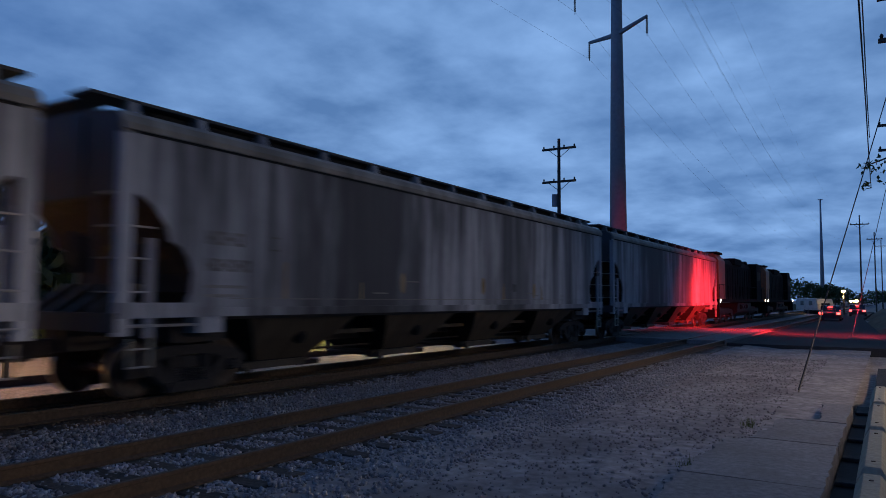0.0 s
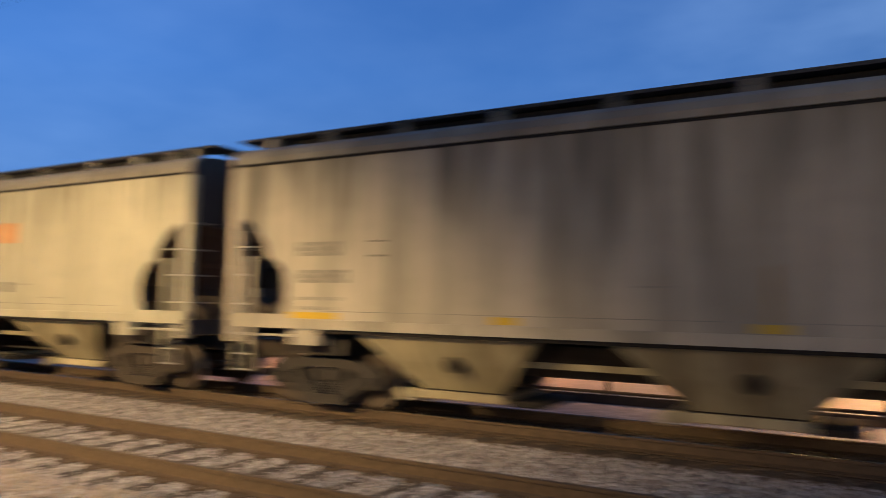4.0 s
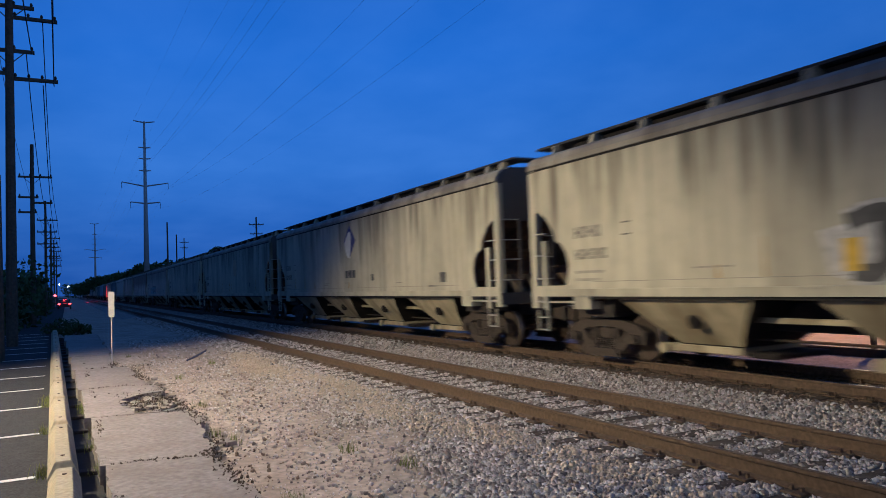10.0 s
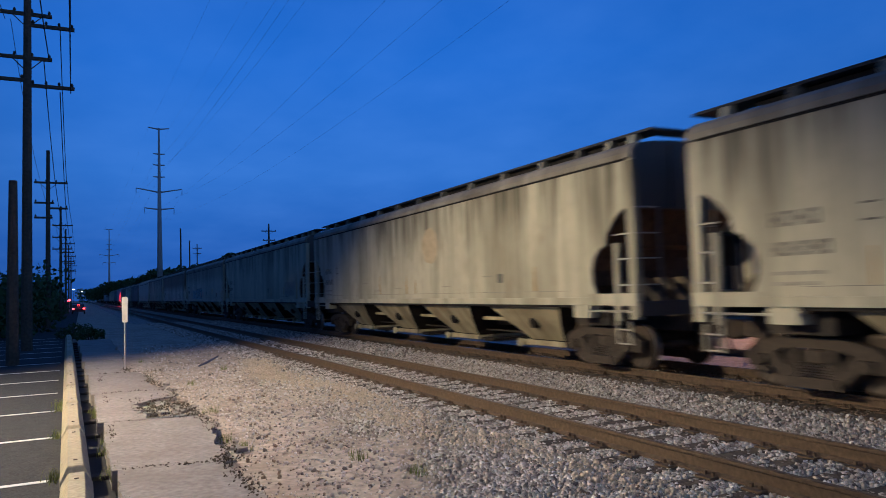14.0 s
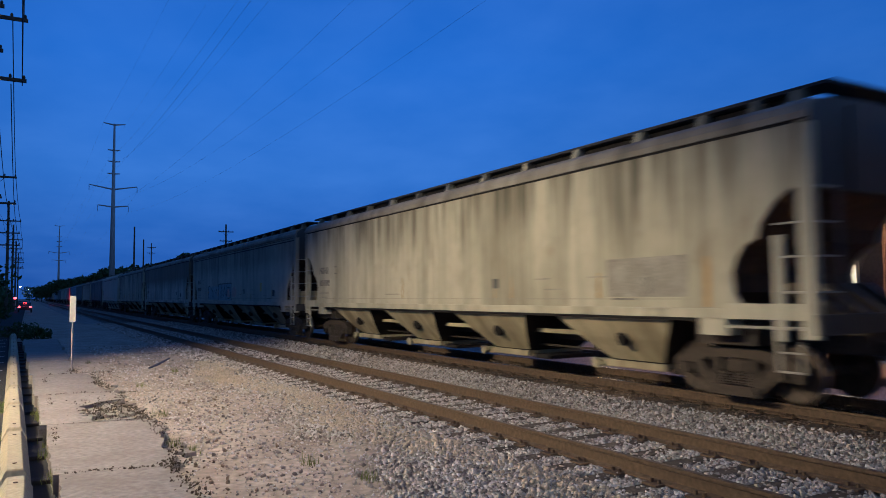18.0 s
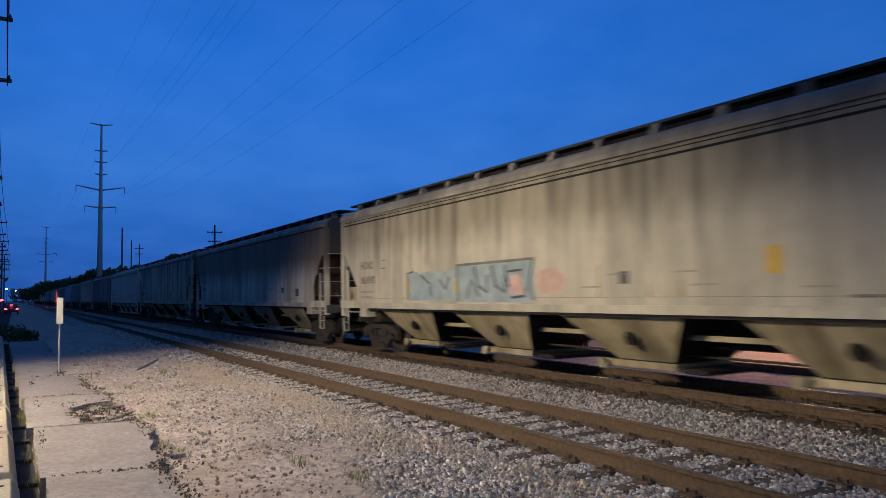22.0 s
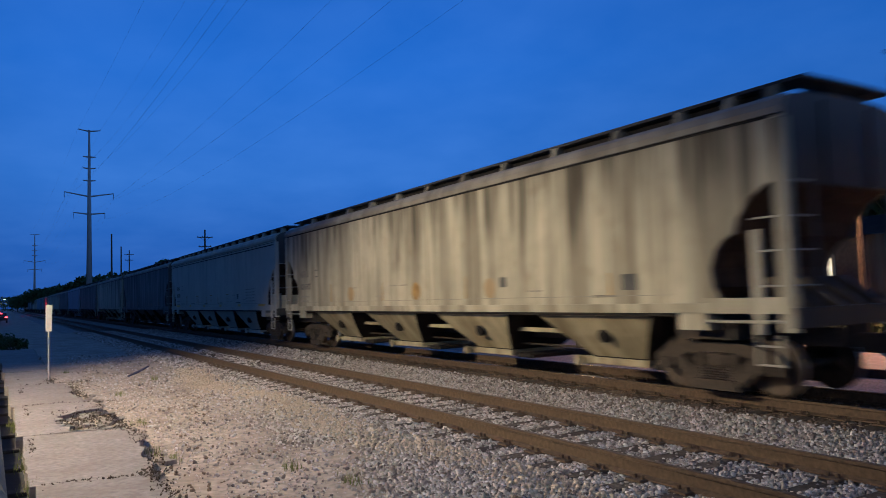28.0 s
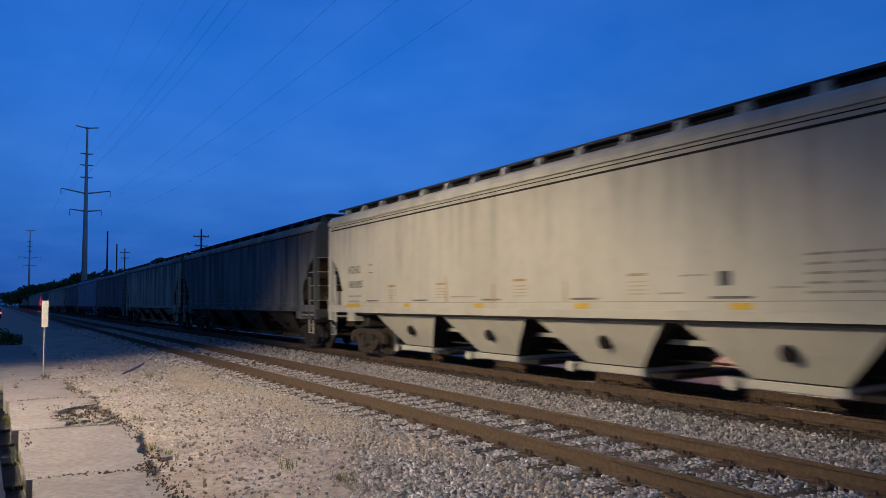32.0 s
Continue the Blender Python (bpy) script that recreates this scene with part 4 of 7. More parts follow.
# joints between cars at the start, along the track
JOINTS = [50.6, 28.1, 5.9, -15.0, -36.8, -59.06, -81.24, -103.72, -126.0, -148.26, -170.33, -192.95, -215.3, -237.32, -259.6]
while len(JOINTS) < 33:
    JOINTS.append(JOINTS[-1] - 22.25)
LOOK = ["grey", "grey", "pale", "tan", "cream", "cream", "cream", "runny", "runny", "two_tone", "brown_top", "streaky", "clean", "dark", "streaky", "dark", "blue", "dark"]
KIND = {9: "straight", 12: "clean"}
LABELS = dict(pale="pale grey covered hopper rail car with yellow end strips", tan="tan covered hopper rail car with dark grime and yellow reflectors", grey="grey covered hopper rail car with dark vertical grime streaks", two_tone="cream covered hopper rail car with a dusty upper half",
              cream="cream covered hopper rail car with light weathering", streaky="cream covered hopper rail car with heavy grime streaks", runny="cream covered hopper rail car with brown rain streaks",
              brown_top="white covered hopper rail car with a brown dusty top", clean="clean cream covered hopper rail car with yellow reflectors",
              dark="dark grimy covered hopper rail car", blue="blue-grey covered hopper rail car")
CARS = []


def make_train():
    bases = {}
    for i in range(len(JOINTS) - 1):
        gap = JOINTS[i] - JOINTS[i + 1]
        length = 22.2 if abs(gap - 22.2) < 0.45 else round(gap, 1)
        kind = KIND.get(i, "round")
        key = (length, kind, i > 17)                        # the last cars stay far off and carry fewer parts
        x = (JOINTS[i] + JOINTS[i + 1]) / 2
        if key not in bases:
            bases[key] = car = make_hopper(length, kind, {"straight": 15, "clean": 17}.get(kind, 0), i > 17)
            car.matrix_basis = pose(x, Y_MAIN, 0)
        else:
            car = None
        CARS.append((car, key, x))
    for i, (car, key, x) in enumerate(CARS):
        if car is None:
            car = copy_thing(bases[key], pose(x, Y_MAIN, 0))
        CARS[i] = (car, key, x)
    for i, (car, key, x) in enumerate(CARS):
        paint = LOOK[i] if i < len(LOOK) else ("dark", "streaky", "grey", "cream", "blue")[(i * 7) % 5]
        repaint(car, paint)
        tagged(car, LABELS[paint])


make_train()
HB = 22.2 / 2 - BODY_GAP


def half_body(i):
    return CARS[i][1][0] / 2 - BODY_GAP


def make_marks():
    c = [k[0] for k in CARS]
    for i in (1, 2, 3, 4, 5, 6, 7, 8, 9, 10, 11, 12, 13):
        stencil(c[i], -half_body(i) + 1.58, 2.75)
    for i in (3, 5, 6):
        diamond(c[i], 0.0 if i != 3 else 0.3, 3.36 if i != 3 else 3.2)
    # tag on the car with the emblem
    fat_tag(c[5], -3.1, 1.15, 1.52, 2.5)
    mark(c[5], "graffiti_oval", blob(1.42, 2.26, 0.36, 0.36, 22, 3), DECAL_SPRAY, "dark sprayed oval", 0.014)
    mark(c[5], "graffiti_oval", blob(2.36, 2.30, 0.40, 0.40, 22, 4), DECAL_SPRAY, "dark sprayed oval", 0.014)
    mark(c[5], "graffiti_back", blob(1.88, 1.96, 0.50, 0.42, 22, 5), DECAL_CHALK, "pale sprayed oval", 0.020)
    mark(c[5], "graffiti_back", [(1.62, 2.2), (1.86, 2.52), (2.1, 2.2)], DECAL_CHALK, "", 0.022)
    mark(c[5], "graffiti_oval", blob(1.87, 2.04, 0.22, 0.19, 16, 6), DECAL_SPRAY, "", 0.026)
    stroke(c[5], [(1.66, 1.72), (2.12, 1.72)], 0.04, DECAL_SPRAY, 0.026)
    mark(c[5], "graffiti_patch", rect(2.55, 2.82, 1.52, 2.2), DECAL_RUST)
    stroke(c[5], smooth_line([(3.05, 1.78), (3.5, 1.72), (3.9, 1.80), (4.25, 1.94), (4.6, 1.84), (5.1, 1.88)]), 0.09, DECAL_FAINT, 0.003)
    mark(c[5], "paint_stripe", rect(6.35, 6.62, 1.75, 2.42), DECAL_WHITE, "white painted stroke")
    mark(c[5], "paint_stripe", rect(6.18, 6.62, 2.42, 2.52), DECAL_WHITE)
    # pale tag on the dusty-topped car
    mark(c[9], "graffiti_back", rect(-3.15, -0.15, 1.52, 2.42), DECAL_SKY, "pale blue sprayed block")
    stroke(c[9], [(-3.2, 2.42), (-0.1, 2.44)], 0.06, DECAL_DARK, 0.006)
    for x in (-2.4, -1.7, -1.2):
        stroke(c[9], [(x, 2.35), (x + 0.15, 1.9), (x + 0.5, 1.75), (x + 0.55, 2.15)], 0.07, DECAL_SPRAY, 0.006)
    for pts in ([(-3.15, 1.55), (-3.17, 2.40)], [(-0.15, 2.42), (-0.30, 1.95), (-0.16, 1.56)], [(-2.75, 1.6), (-2.55, 2.05), (-2.2, 1.65)], [(-0.95, 1.62), (-0.45, 1.66), (-0.42, 1.84)], [(-1.05, 2.2), (-0.55, 2.22), (-0.62, 1.98)],
                [(-5.75, 1.58), (-5.78, 2.3), (-5.45, 2.34)], [(-5.0, 2.22), (-4.55, 2.0), (-4.5, 1.7)], [(-4.05, 2.1), (-3.75, 1.85), (-3.55, 2.15)]):
        stroke(c[9], pts, 0.055, DECAL_SPRAY, 0.009)
    mark(c[9], "graffiti_back", rect(-5.75, -3.25, 1.56, 2.28), DECAL_SKY, "pale blue sprayed block")
    mark(c[9], "graffiti_patch", [(-1.0, 1.7), (-0.5, 1.7), (-0.6, 2.15), (-0.95, 2.1)], DECAL_PINK, "", 0.012)
    mark(c[9], "graffiti_patch", blob(0.4, 1.95, 0.5, 0.28, 14, 12), DECAL_PINK)
    for x in (-5.7, -5.0, -4.3, -3.7):
        stroke(c[9], [(x, 1.6), (x + 0.05, 2.25), (x + 0.45, 2.3), (x + 0.5, 1.62)], 0.14, DECAL_SKY, 0.003)
    for x in (-5.85, -3.3):
        mark(c[9], "graffiti_patch", rect(x, x + 0.14, 1.75, 2.1), DECAL_YELLOW, "", 0.006)
    mark(c[9], "paint_patch", rect(5.3, 5.55, 1.95, 2.35), DECAL_YELLOW)
    # round emblem with a band of faded lettering
    mark(c[4], "round_emblem", blob(-1.0, 3.15, 0.62, 0.62, 20, 5), DECAL_RUST, "faded yellow round emblem")
    mark(c[4], "round_emblem", blob(-1.0, 3.15, 0.28, 0.28, 16, 6), DECAL_ORANGE, "faded orange core", 0.004)
    for k in range(7):
        mark(c[4], "faded_letter_bar", rect(0.1 + 0.72 * k, 0.62 + 0.72 * k, 2.95, 3.40), DECAL_ORANGE)
    mark(c[7], "round_emblem", blob(1.5, 3.05, 0.55, 0.55, 20, 9), FADED, "faded round emblem")
    mark(c[8], "paint_patch", rect(6.4, 8.3, 1.66, 2.35), DECAL_FAINT, "grey overpainted rectangle")
    mark(c[8], "paint_patch", rect(8.62, 8.74, 1.5, 2.3), DECAL_RUST, "orange rust streak")
    mark(c[2], "rust_streak", rect(-half_body(2) + 1.34, -half_body(2) + 1.60, 1.5, 2.5), DECAL_YELLOW, "yellow painted end strip")
    mark(c[2], "rust_streak", rect(half_body(2) - 1.70, half_body(2) - 1.44, 1.5, 2.5), DECAL_YELLOW, "yellow painted end strip")
    for x, z in ((-3.3, 2.0), (0.6, 2.0), (4.0, 1.9)):
        mark(c[1], "rust_streak", blob(x + 0.12, z, 0.10, 0.24, 12, int(10 * x) + 90), DECAL_RUST)
    for x in (-4.6, -0.4, 3.0):
        mark(c[11], "rust_streak", blob(x + 0.2, 1.85, 0.22, 0.24, 14, int(10 * x) + 90), DECAL_RUST)
    for i in (3, 12):
        reflectors(c[i], half_body(i))
    for i in (5, 6, 8, 9, 10, 11):
        mark(c[i], "data_plate", rect(HB - 3.2, HB - 2.85, 1.72, 2.0), DECAL_SPRAY)
        mark(c[i], "data_plate", rect(HB - 3.95, HB - 3.35, 1.60, 1.64), DECAL_DARK)
    # weld seam above the sill, short lines of small lettering, placards and tack boards
    rnd = random.Random(77)
    for i in range(1, 14):
        e = half_body(i)
        mark(c[i], "weld_seam", rect(-e + 2.1, e - 2.1, SILL + 0.135, SILL + 0.147), DECAL_FAINT)
        for _ in range(5):
            x = rnd.uniform(-e + 3.6, e - 4.2)
            z = rnd.choice((1.74, 1.80, 2.02))
            for q in range(3):
                mark(c[i], "stencil_bar", rect(x + 0.17 * q, x + 0.13 + 0.17 * q, z, z + 0.03), DECAL_FAINT)
        x = rnd.uniform(2.0, e - 4.5)
        mark(c[i], "placard", rect(x, x + 0.22, 1.86, 2.08), DECAL_SPRAY, "small dark placard")
        for _ in range(4):
            x, h = rnd.uniform(-e + 3.0, e - 3.0), rnd.uniform(0.2, 0.7)
            mark(c[i], "rust_streak", [(x, 1.62 + h), (x + 0.03, 1.62 + h), (x + rnd.uniform(0.04, 0.09), 1.63), (x - 0.02, 1.63)], DECAL_RUST)
    for i in (12,):
        for k in range(5):
            for q in range(3):
                mark(c[i], "stencil_bar", rect(HB - 4.3 + 0.5 * q, HB - 3.88 + 0.5 * q - 0.06 * (k % 2), 1.72 + 0.13 * k, 1.755 + 0.13 * k), DECAL_FAINT)
        for x in (-6.2, -3.6, -0.4, 2.9):
            mark(c[i], "stencil_bar", rect(x, x + 0.42, 2.06, 2.11), DECAL_RUST)
            for k in range(4):
                mark(c[i], "stencil_bar", rect(x, x + 0.44, 1.74 + 0.07 * k, 1.765 + 0.07 * k), FADED)
        for x in (-7.6, -4.8, -1.6, 1.4, 4.6):
            mark(c[i], "stencil_bar", rect(x, x + 0.75, 1.66, 1.70), DECAL_DARK)


make_marks()

# ---------------------------------------------------------------- locomotives
LOCO_DARK = mat("dark_locomotive_paint", (0.010, 0.009, 0.009), 0.9, 0, 5, 0.3, 0.4, (0.03, 0.026, 0.022), 0.05, spec=0.15)
LOCO_ORANGE = mat("orange_locomotive_paint", (0.34, 0.09, 0.025), 0.5, 0, 5, 0.2, 0.5, (0.12, 0.05, 0.03), 0.05)
GLASS = mat("dark_window_glass", (0.02, 0.025, 0.03), 0.08, 0, 3, 0.1, bump=0, spec=0.8)
CAB_GLASS = mat("grimy_cab_glass", (0.012, 0.012, 0.013), 0.6, 0, 5, 0.3, bump=0, spec=0.1)
LAMP_WHITE = mat("white_lamp_glow", (1.0, 0.86, 0.60), 0.5, glow=14, bump=0)
LAMP_RED = mat("red_lamp_glow", (1.0, 0.03, 0.03), 0.5, glow=16, bump=0)
LAMP_WARM = mat("warm_lamp_glow", (1.0, 0.62, 0.22), 0.5, glow=18, bump=0)


def make_loco():
    lo = thing("locomotive", "dark diesel locomotive with an orange rear hood", "locomotive", "locomotives at the head of the train")
    bm = B()
    prism(bm, [(-10.6, 1.5), (10.6, 1.5), (10.6, 1.72), (-10.6, 1.72)], -1.52, 1.52)
    part("walkway_deck", bm, LOCO_DARK, lo)
    bm = B()
    prism(bm, [(-1.05, 1.72), (-1.05, 4.3), (-0.8, 4.7), (0.8, 4.7), (1.05, 4.3), (1.05, 1.72)], -7.6, 5.9, "x")
    part("hood", bm, LOCO_DARK, lo)
    bm = B()
    prism(bm, [(-1.35, 1.72), (-1.35, 4.4), (-1.0, 4.85), (1.0, 4.85), (1.35, 4.4), (1.35, 1.72)], -9.9, -7.6, "x")
    part("rear_hood", bm, LOCO_ORANGE, lo, "orange rear radiator hood")
    bm = B()
    prism(bm, [(5.9, 1.72), (5.9, 4.8), (8.0, 4.8), (8.4, 4.4), (8.4, 1.72)], -1.5, 1.5)
    cab = part("cab", bm, LOCO_DARK, lo)
    for s in (-1, 1):
        for x in (6.25, 7.2):
            bm = B()
            box(bm, x, x + 0.75, s * 1.505, s * 1.512, 3.35, 4.1)
            part("cab_window", bm, CAB_GLASS, cab)
    bm = B()
    prism(bm, [(8.4, 1.72), (8.4, 3.5), (9.8, 3.2), (10.0, 1.72)], -0.8, 0.8)
    part("short_nose", bm, LOCO_ORANGE, lo)
    for i in range(4):
        bm = B()
        bar(bm, (-5.5 + i * 2.4, 0, 4.69), (-5.5 + i * 2.4, 0, 4.83), 0.62, 0.58, 14)
        part("roof_fan", bm, LOCO_DARK, lo)
    for nm, x0, x1, w, z0, z1 in (("exhaust_stack", 1.6, 2.5, 0.30, 4.69, 5.05), ("blower_duct", 2.9, 4.3, 0.75, 4.60, 4.92), ("air_cooler", 6.3, 7.3, 0.55, 4.79, 5.06), ("radiator_wing", -9.7, -8.9, 1.25, 4.84, 5.0),
                                  ("radiator_wing", -8.6, -7.8, 1.25, 4.84, 5.0), ("dynamic_brake_box", -2.6, 0.3, 1.20, 4.35, 4.88), ("air_horn", 4.7, 5.1, 0.20, 4.69, 5.0), ("sand_hatch", 5.3, 5.7, 0.35, 4.69, 4.85)):
        bm = B()
        box(bm, x0, x1, -w, w, z0, z1, 0.05)
        part(nm, bm, LOCO_DARK, lo)
    for k in range(12):
        bm = B()
        box(bm, -7.3 + 1.08 * k, -6.4 + 1.08 * k, -1.075, -1.045, 1.9, 4.1, 0.01)
        part("hood_door", bm, LOCO_DARK, lo)
    for x, w in ((-1.9, 0.5), (-0.9, 0.35), (0.6, 0.4)):
        bm = B()
        bar(bm, (x, -1.42, 1.15), (x + w, -1.42, 1.15), 0.17, seg=10)
        part("air_tank", bm, STEEL_DARK, lo)
    bm = B()
    prism(bm, [(-0.95, 0.45), (-1.35, 0.75), (-1.4, 1.45), (1.4, 1.45), (1.35, 0.75), (0.95, 0.45)], -3.0, 3.2, "x")
    part("fuel_tank", bm, STEEL_DARK, lo)
    for d in (-1, 1):
        bm = B()
        box(bm, -2.5, 2.5, -0.9, 0.9, 0.55, 1.1, 0.05)
        tr = part("truck", bm, STEEL_DARK, lo, "three-axle wheel truck", pose(d * 6.3, 0, 0))
        for s in (-1, 1):
            bm = B()
            prism(bm, [(-2.5, 0.45), (-2.5, 0.9), (-2.0, 1.0), (2.0, 1.0), (2.5, 0.9), (2.5, 0.45), (2.1, 0.45), (1.7, 0.7), (-1.7, 0.7), (-2.1, 0.45)], s * 1.0, s * 1.16)
            part("side_frame", bm, STEEL_DARK, tr)
        for k in (-1.8, 0, 1.8):
            w = new("wheelset", WHEELSET)
            w.parent, w.matrix_basis = tr, pose(k, 0, 0.457)
        for s in (-1, 1):
            bm = B()
            for k in range(4):
                z = 0.35 + 0.36 * k
                box(bm, d * 10.75 - 0.18, d * 10.75 + 0.18, s * 1.15, s * 1.55, z, z + 0.04)
            part("step_ladder", bm, LOCO_DARK, lo)
            bm = B()
            lathe(bm, [(0.02, -0.03), (0.09, -0.02), (0.10, 0.02), (0.02, 0.04)], 12)
            part("step_light", bm, LAMP_WHITE, lo, "glowing step light", pose(d * 10.4, s * 1.56, 1.62))
            bm = B()
            x0, x1 = sorted((d * 10.3, d * 1.0))
            bar(bm, (x0, s * 1.48, 2.72), (x1, s * 1.48, 2.72), 0.02, seg=6)
            part("handrail", bm, LOCO_DARK, lo)
            for k in range(7):
                x = x0 + (x1 - x0) * k / 6
                bm = B()
                bar(bm, (x, s * 1.48, 1.7), (x, s * 1.48, 2.72), 0.018, seg=6)
                part("handrail_post", bm, LOCO_DARK, lo)
        bm = B()
        box(bm, min(d * 10.6, d * 11.2), max(d * 10.6, d * 11.2), -0.14, 0.14, 0.7, 1.0, 0.03)
        part("coupler", bm, STEEL_DARK, lo)
        bm = B()
        box(bm, min(d * 10.45, d * 10.62), max(d * 10.45, d * 10.62), -1.5, 1.5, 0.45, 1.52)
        part("pilot_plate", bm, LOCO_DARK, lo)
    return lo


LOCOS = []


def make_locos():
    lo = make_loco()
    x = JOINTS[0] + 11.3
    lo.matrix_basis = pose(x, Y_MAIN, 0)
    LOCOS.append((lo, "loco", x))
    l2 = copy_thing(lo, pose(x + 22.6, Y_MAIN, 0))
    LOCOS.append((l2, "loco", x + 22.6))


make_locos()

# ---------------------------------------------------------------- pavement, kerb and car park


def walk_y(x):
    """Inner edge of the pavement."""
    return 0.34 if x > -8 else 0.34 + 0.016 * (x + 8)


EDGE_X = (-38.0, -28.0, -24.3, -20.3, -20.2, -19.3, -17.6, -16.0, -14.4, -12.9, -11.1, -10.6, -9.2, -8.75, -8.1, -7.0, -4.6, 10.0, 10.4, 12.2, 12.3, 14.4)
EDGE_Y = (1.20, 1.20, 1.15, 1.05, 1.30, 1.39, 1.37, 1.47, 1.56, 1.60, 1.70, 1.59, 1.60, 1.42, 1.43, 1.47, 1.62, 1.66, 1.25, 1.25, 0.78, 0.75)
HOLE_X = (-14.75, -12.2)


def slab_edge(x):
    """Outer edge of the pavement, where it crumbles into the gravel."""
    return np.interp(x, EDGE_X, EDGE_Y)


def make_pavement():
    pv = thing("pavement", "broken pale concrete pavement with cracked edges", "pavement", kind="structure")
    cuts = [-38.0, -33.4, -29.0, -24.6, -20.25, -15.9, -12.2, -8.7, -4.6, -0.6, 3.4, 7.9, 10.3, 12.2, 14.4]
    rnd = random.Random(4)
    for a, b in zip(cuts, cuts[1:]):
        g = 0.014
        lift, tilt = rnd.uniform(-0.005, 0.005), rnd.uniform(-0.006, 0.006)
        skew = 0.10 if a < -6 else 0.0                      # joints run slightly aslant
        n = max(8, int((b - a) / 0.16))
        near, outer, chew = [], [], 0.0
        for k in range(n + 1):
            x = a + g + (b - a - 2 * g) * k / n
            near.append((x - skew, walk_y(a) + rnd.uniform(-0.022, 0.014)))
            chew = 0.6 * chew + rnd.uniform(-0.06, 0.045)
            y = float(slab_edge(x)) + chew
            if HOLE_X[0] < x < HOLE_X[1] - 0.1:
                u = (x - HOLE_X[0]) / (HOLE_X[1] - HOLE_X[0])
                y = min(y, 1.02 - 0.22 * math.sin(3.1 * u) + 0.5 * max(0, 0.15 - u) * 4 + rnd.uniform(-0.08, 0.08))
            outer.append((x + skew, y))
        bm = B()
        top = [bm.verts.new((x, y, -0.125 + lift + tilt * (y - 0.8))) for x, y in near + outer[::-1]]
        bot = [bm.verts.new((v.co.x, v.co.y, -0.5)) for v in top]
        bm.faces.new(top)
        m = len(top)
        for k in range(m):
            bm.faces.new((top[k], bot[k], bot[(k + 1) % m], top[(k + 1) % m]))
        part("slab", bm, CONCRETE, pv)
    # plates of the broken patch, parted by dark gaps and tipped at odd angles
    for i in range(6):
        for j in range(3):
            x = -14.6 + 0.42 * i + rnd.uniform(-0.06, 0.06)
            y = 0.98 + 0.24 * j + rnd.uniform(-0.04, 0.04)
            if y > slab_edge(x) + 0.12 or rnd.random() < 0.18:
                continue
            w, h, q = rnd.uniform(0.12, 0.21), rnd.uniform(0.08, 0.12), rnd.uniform(0, 6)
            pts = [(w * math.cos(q + 1.05 * k) * rnd.uniform(0.75, 1.15), h * math.sin(q + 1.05 * k) * rnd.uniform(0.75, 1.15)) for k in range(6)]
            pts.sort(key=lambda p: math.atan2(p[1], p[0]))
            bm = B()
            prism(bm, pts, -0.05, 0.0, "z")
            part("broken_plate", bm, CONCRETE, pv, m=pose(x, y, -0.142 + rnd.uniform(-0.03, 0.012), rnd.uniform(-7, 7), rnd.uniform(-6, 6), 0))
    # broken bits along the crumbled edge
    shard = None
    for k in range(90):
        x = rnd.choice((rnd.gauss(-12.8, 0.7), rnd.gauss(-13.6, 0.8), rnd.gauss(-9.2, 0.5), rnd.gauss(-16.2, 0.6), rnd.uniform(-20, -5)))
        y = float(slab_edge(x)) + rnd.gauss(0.06, 0.10) - (rnd.uniform(0, 0.6) if HOLE_X[0] < x < HOLE_X[1] else 0)
        k2 = rnd.uniform(0.3, 1.0)
        if shard is None:
            bm = B()
            prism(bm, [(-0.09, -0.05), (0.03, -0.08), (0.11, -0.01), (0.05, 0.07), (-0.06, 0.06)], -0.02, 0.025, "z")
            o = shard = part("broken_piece", bm, CONCRETE, pv, m=pose(x, y, -0.19))
        else:
            o = again(shard, pose(x, y, -0.20 + rnd.uniform(0, 0.03), rnd.uniform(-14, 14), rnd.uniform(-14, 14), rnd.uniform(0, 360)))
        o.scale = (k2, k2 * rnd.uniform(0.6, 1.1), k2 * rnd.uniform(0.6, 1.4))


make_pavement()


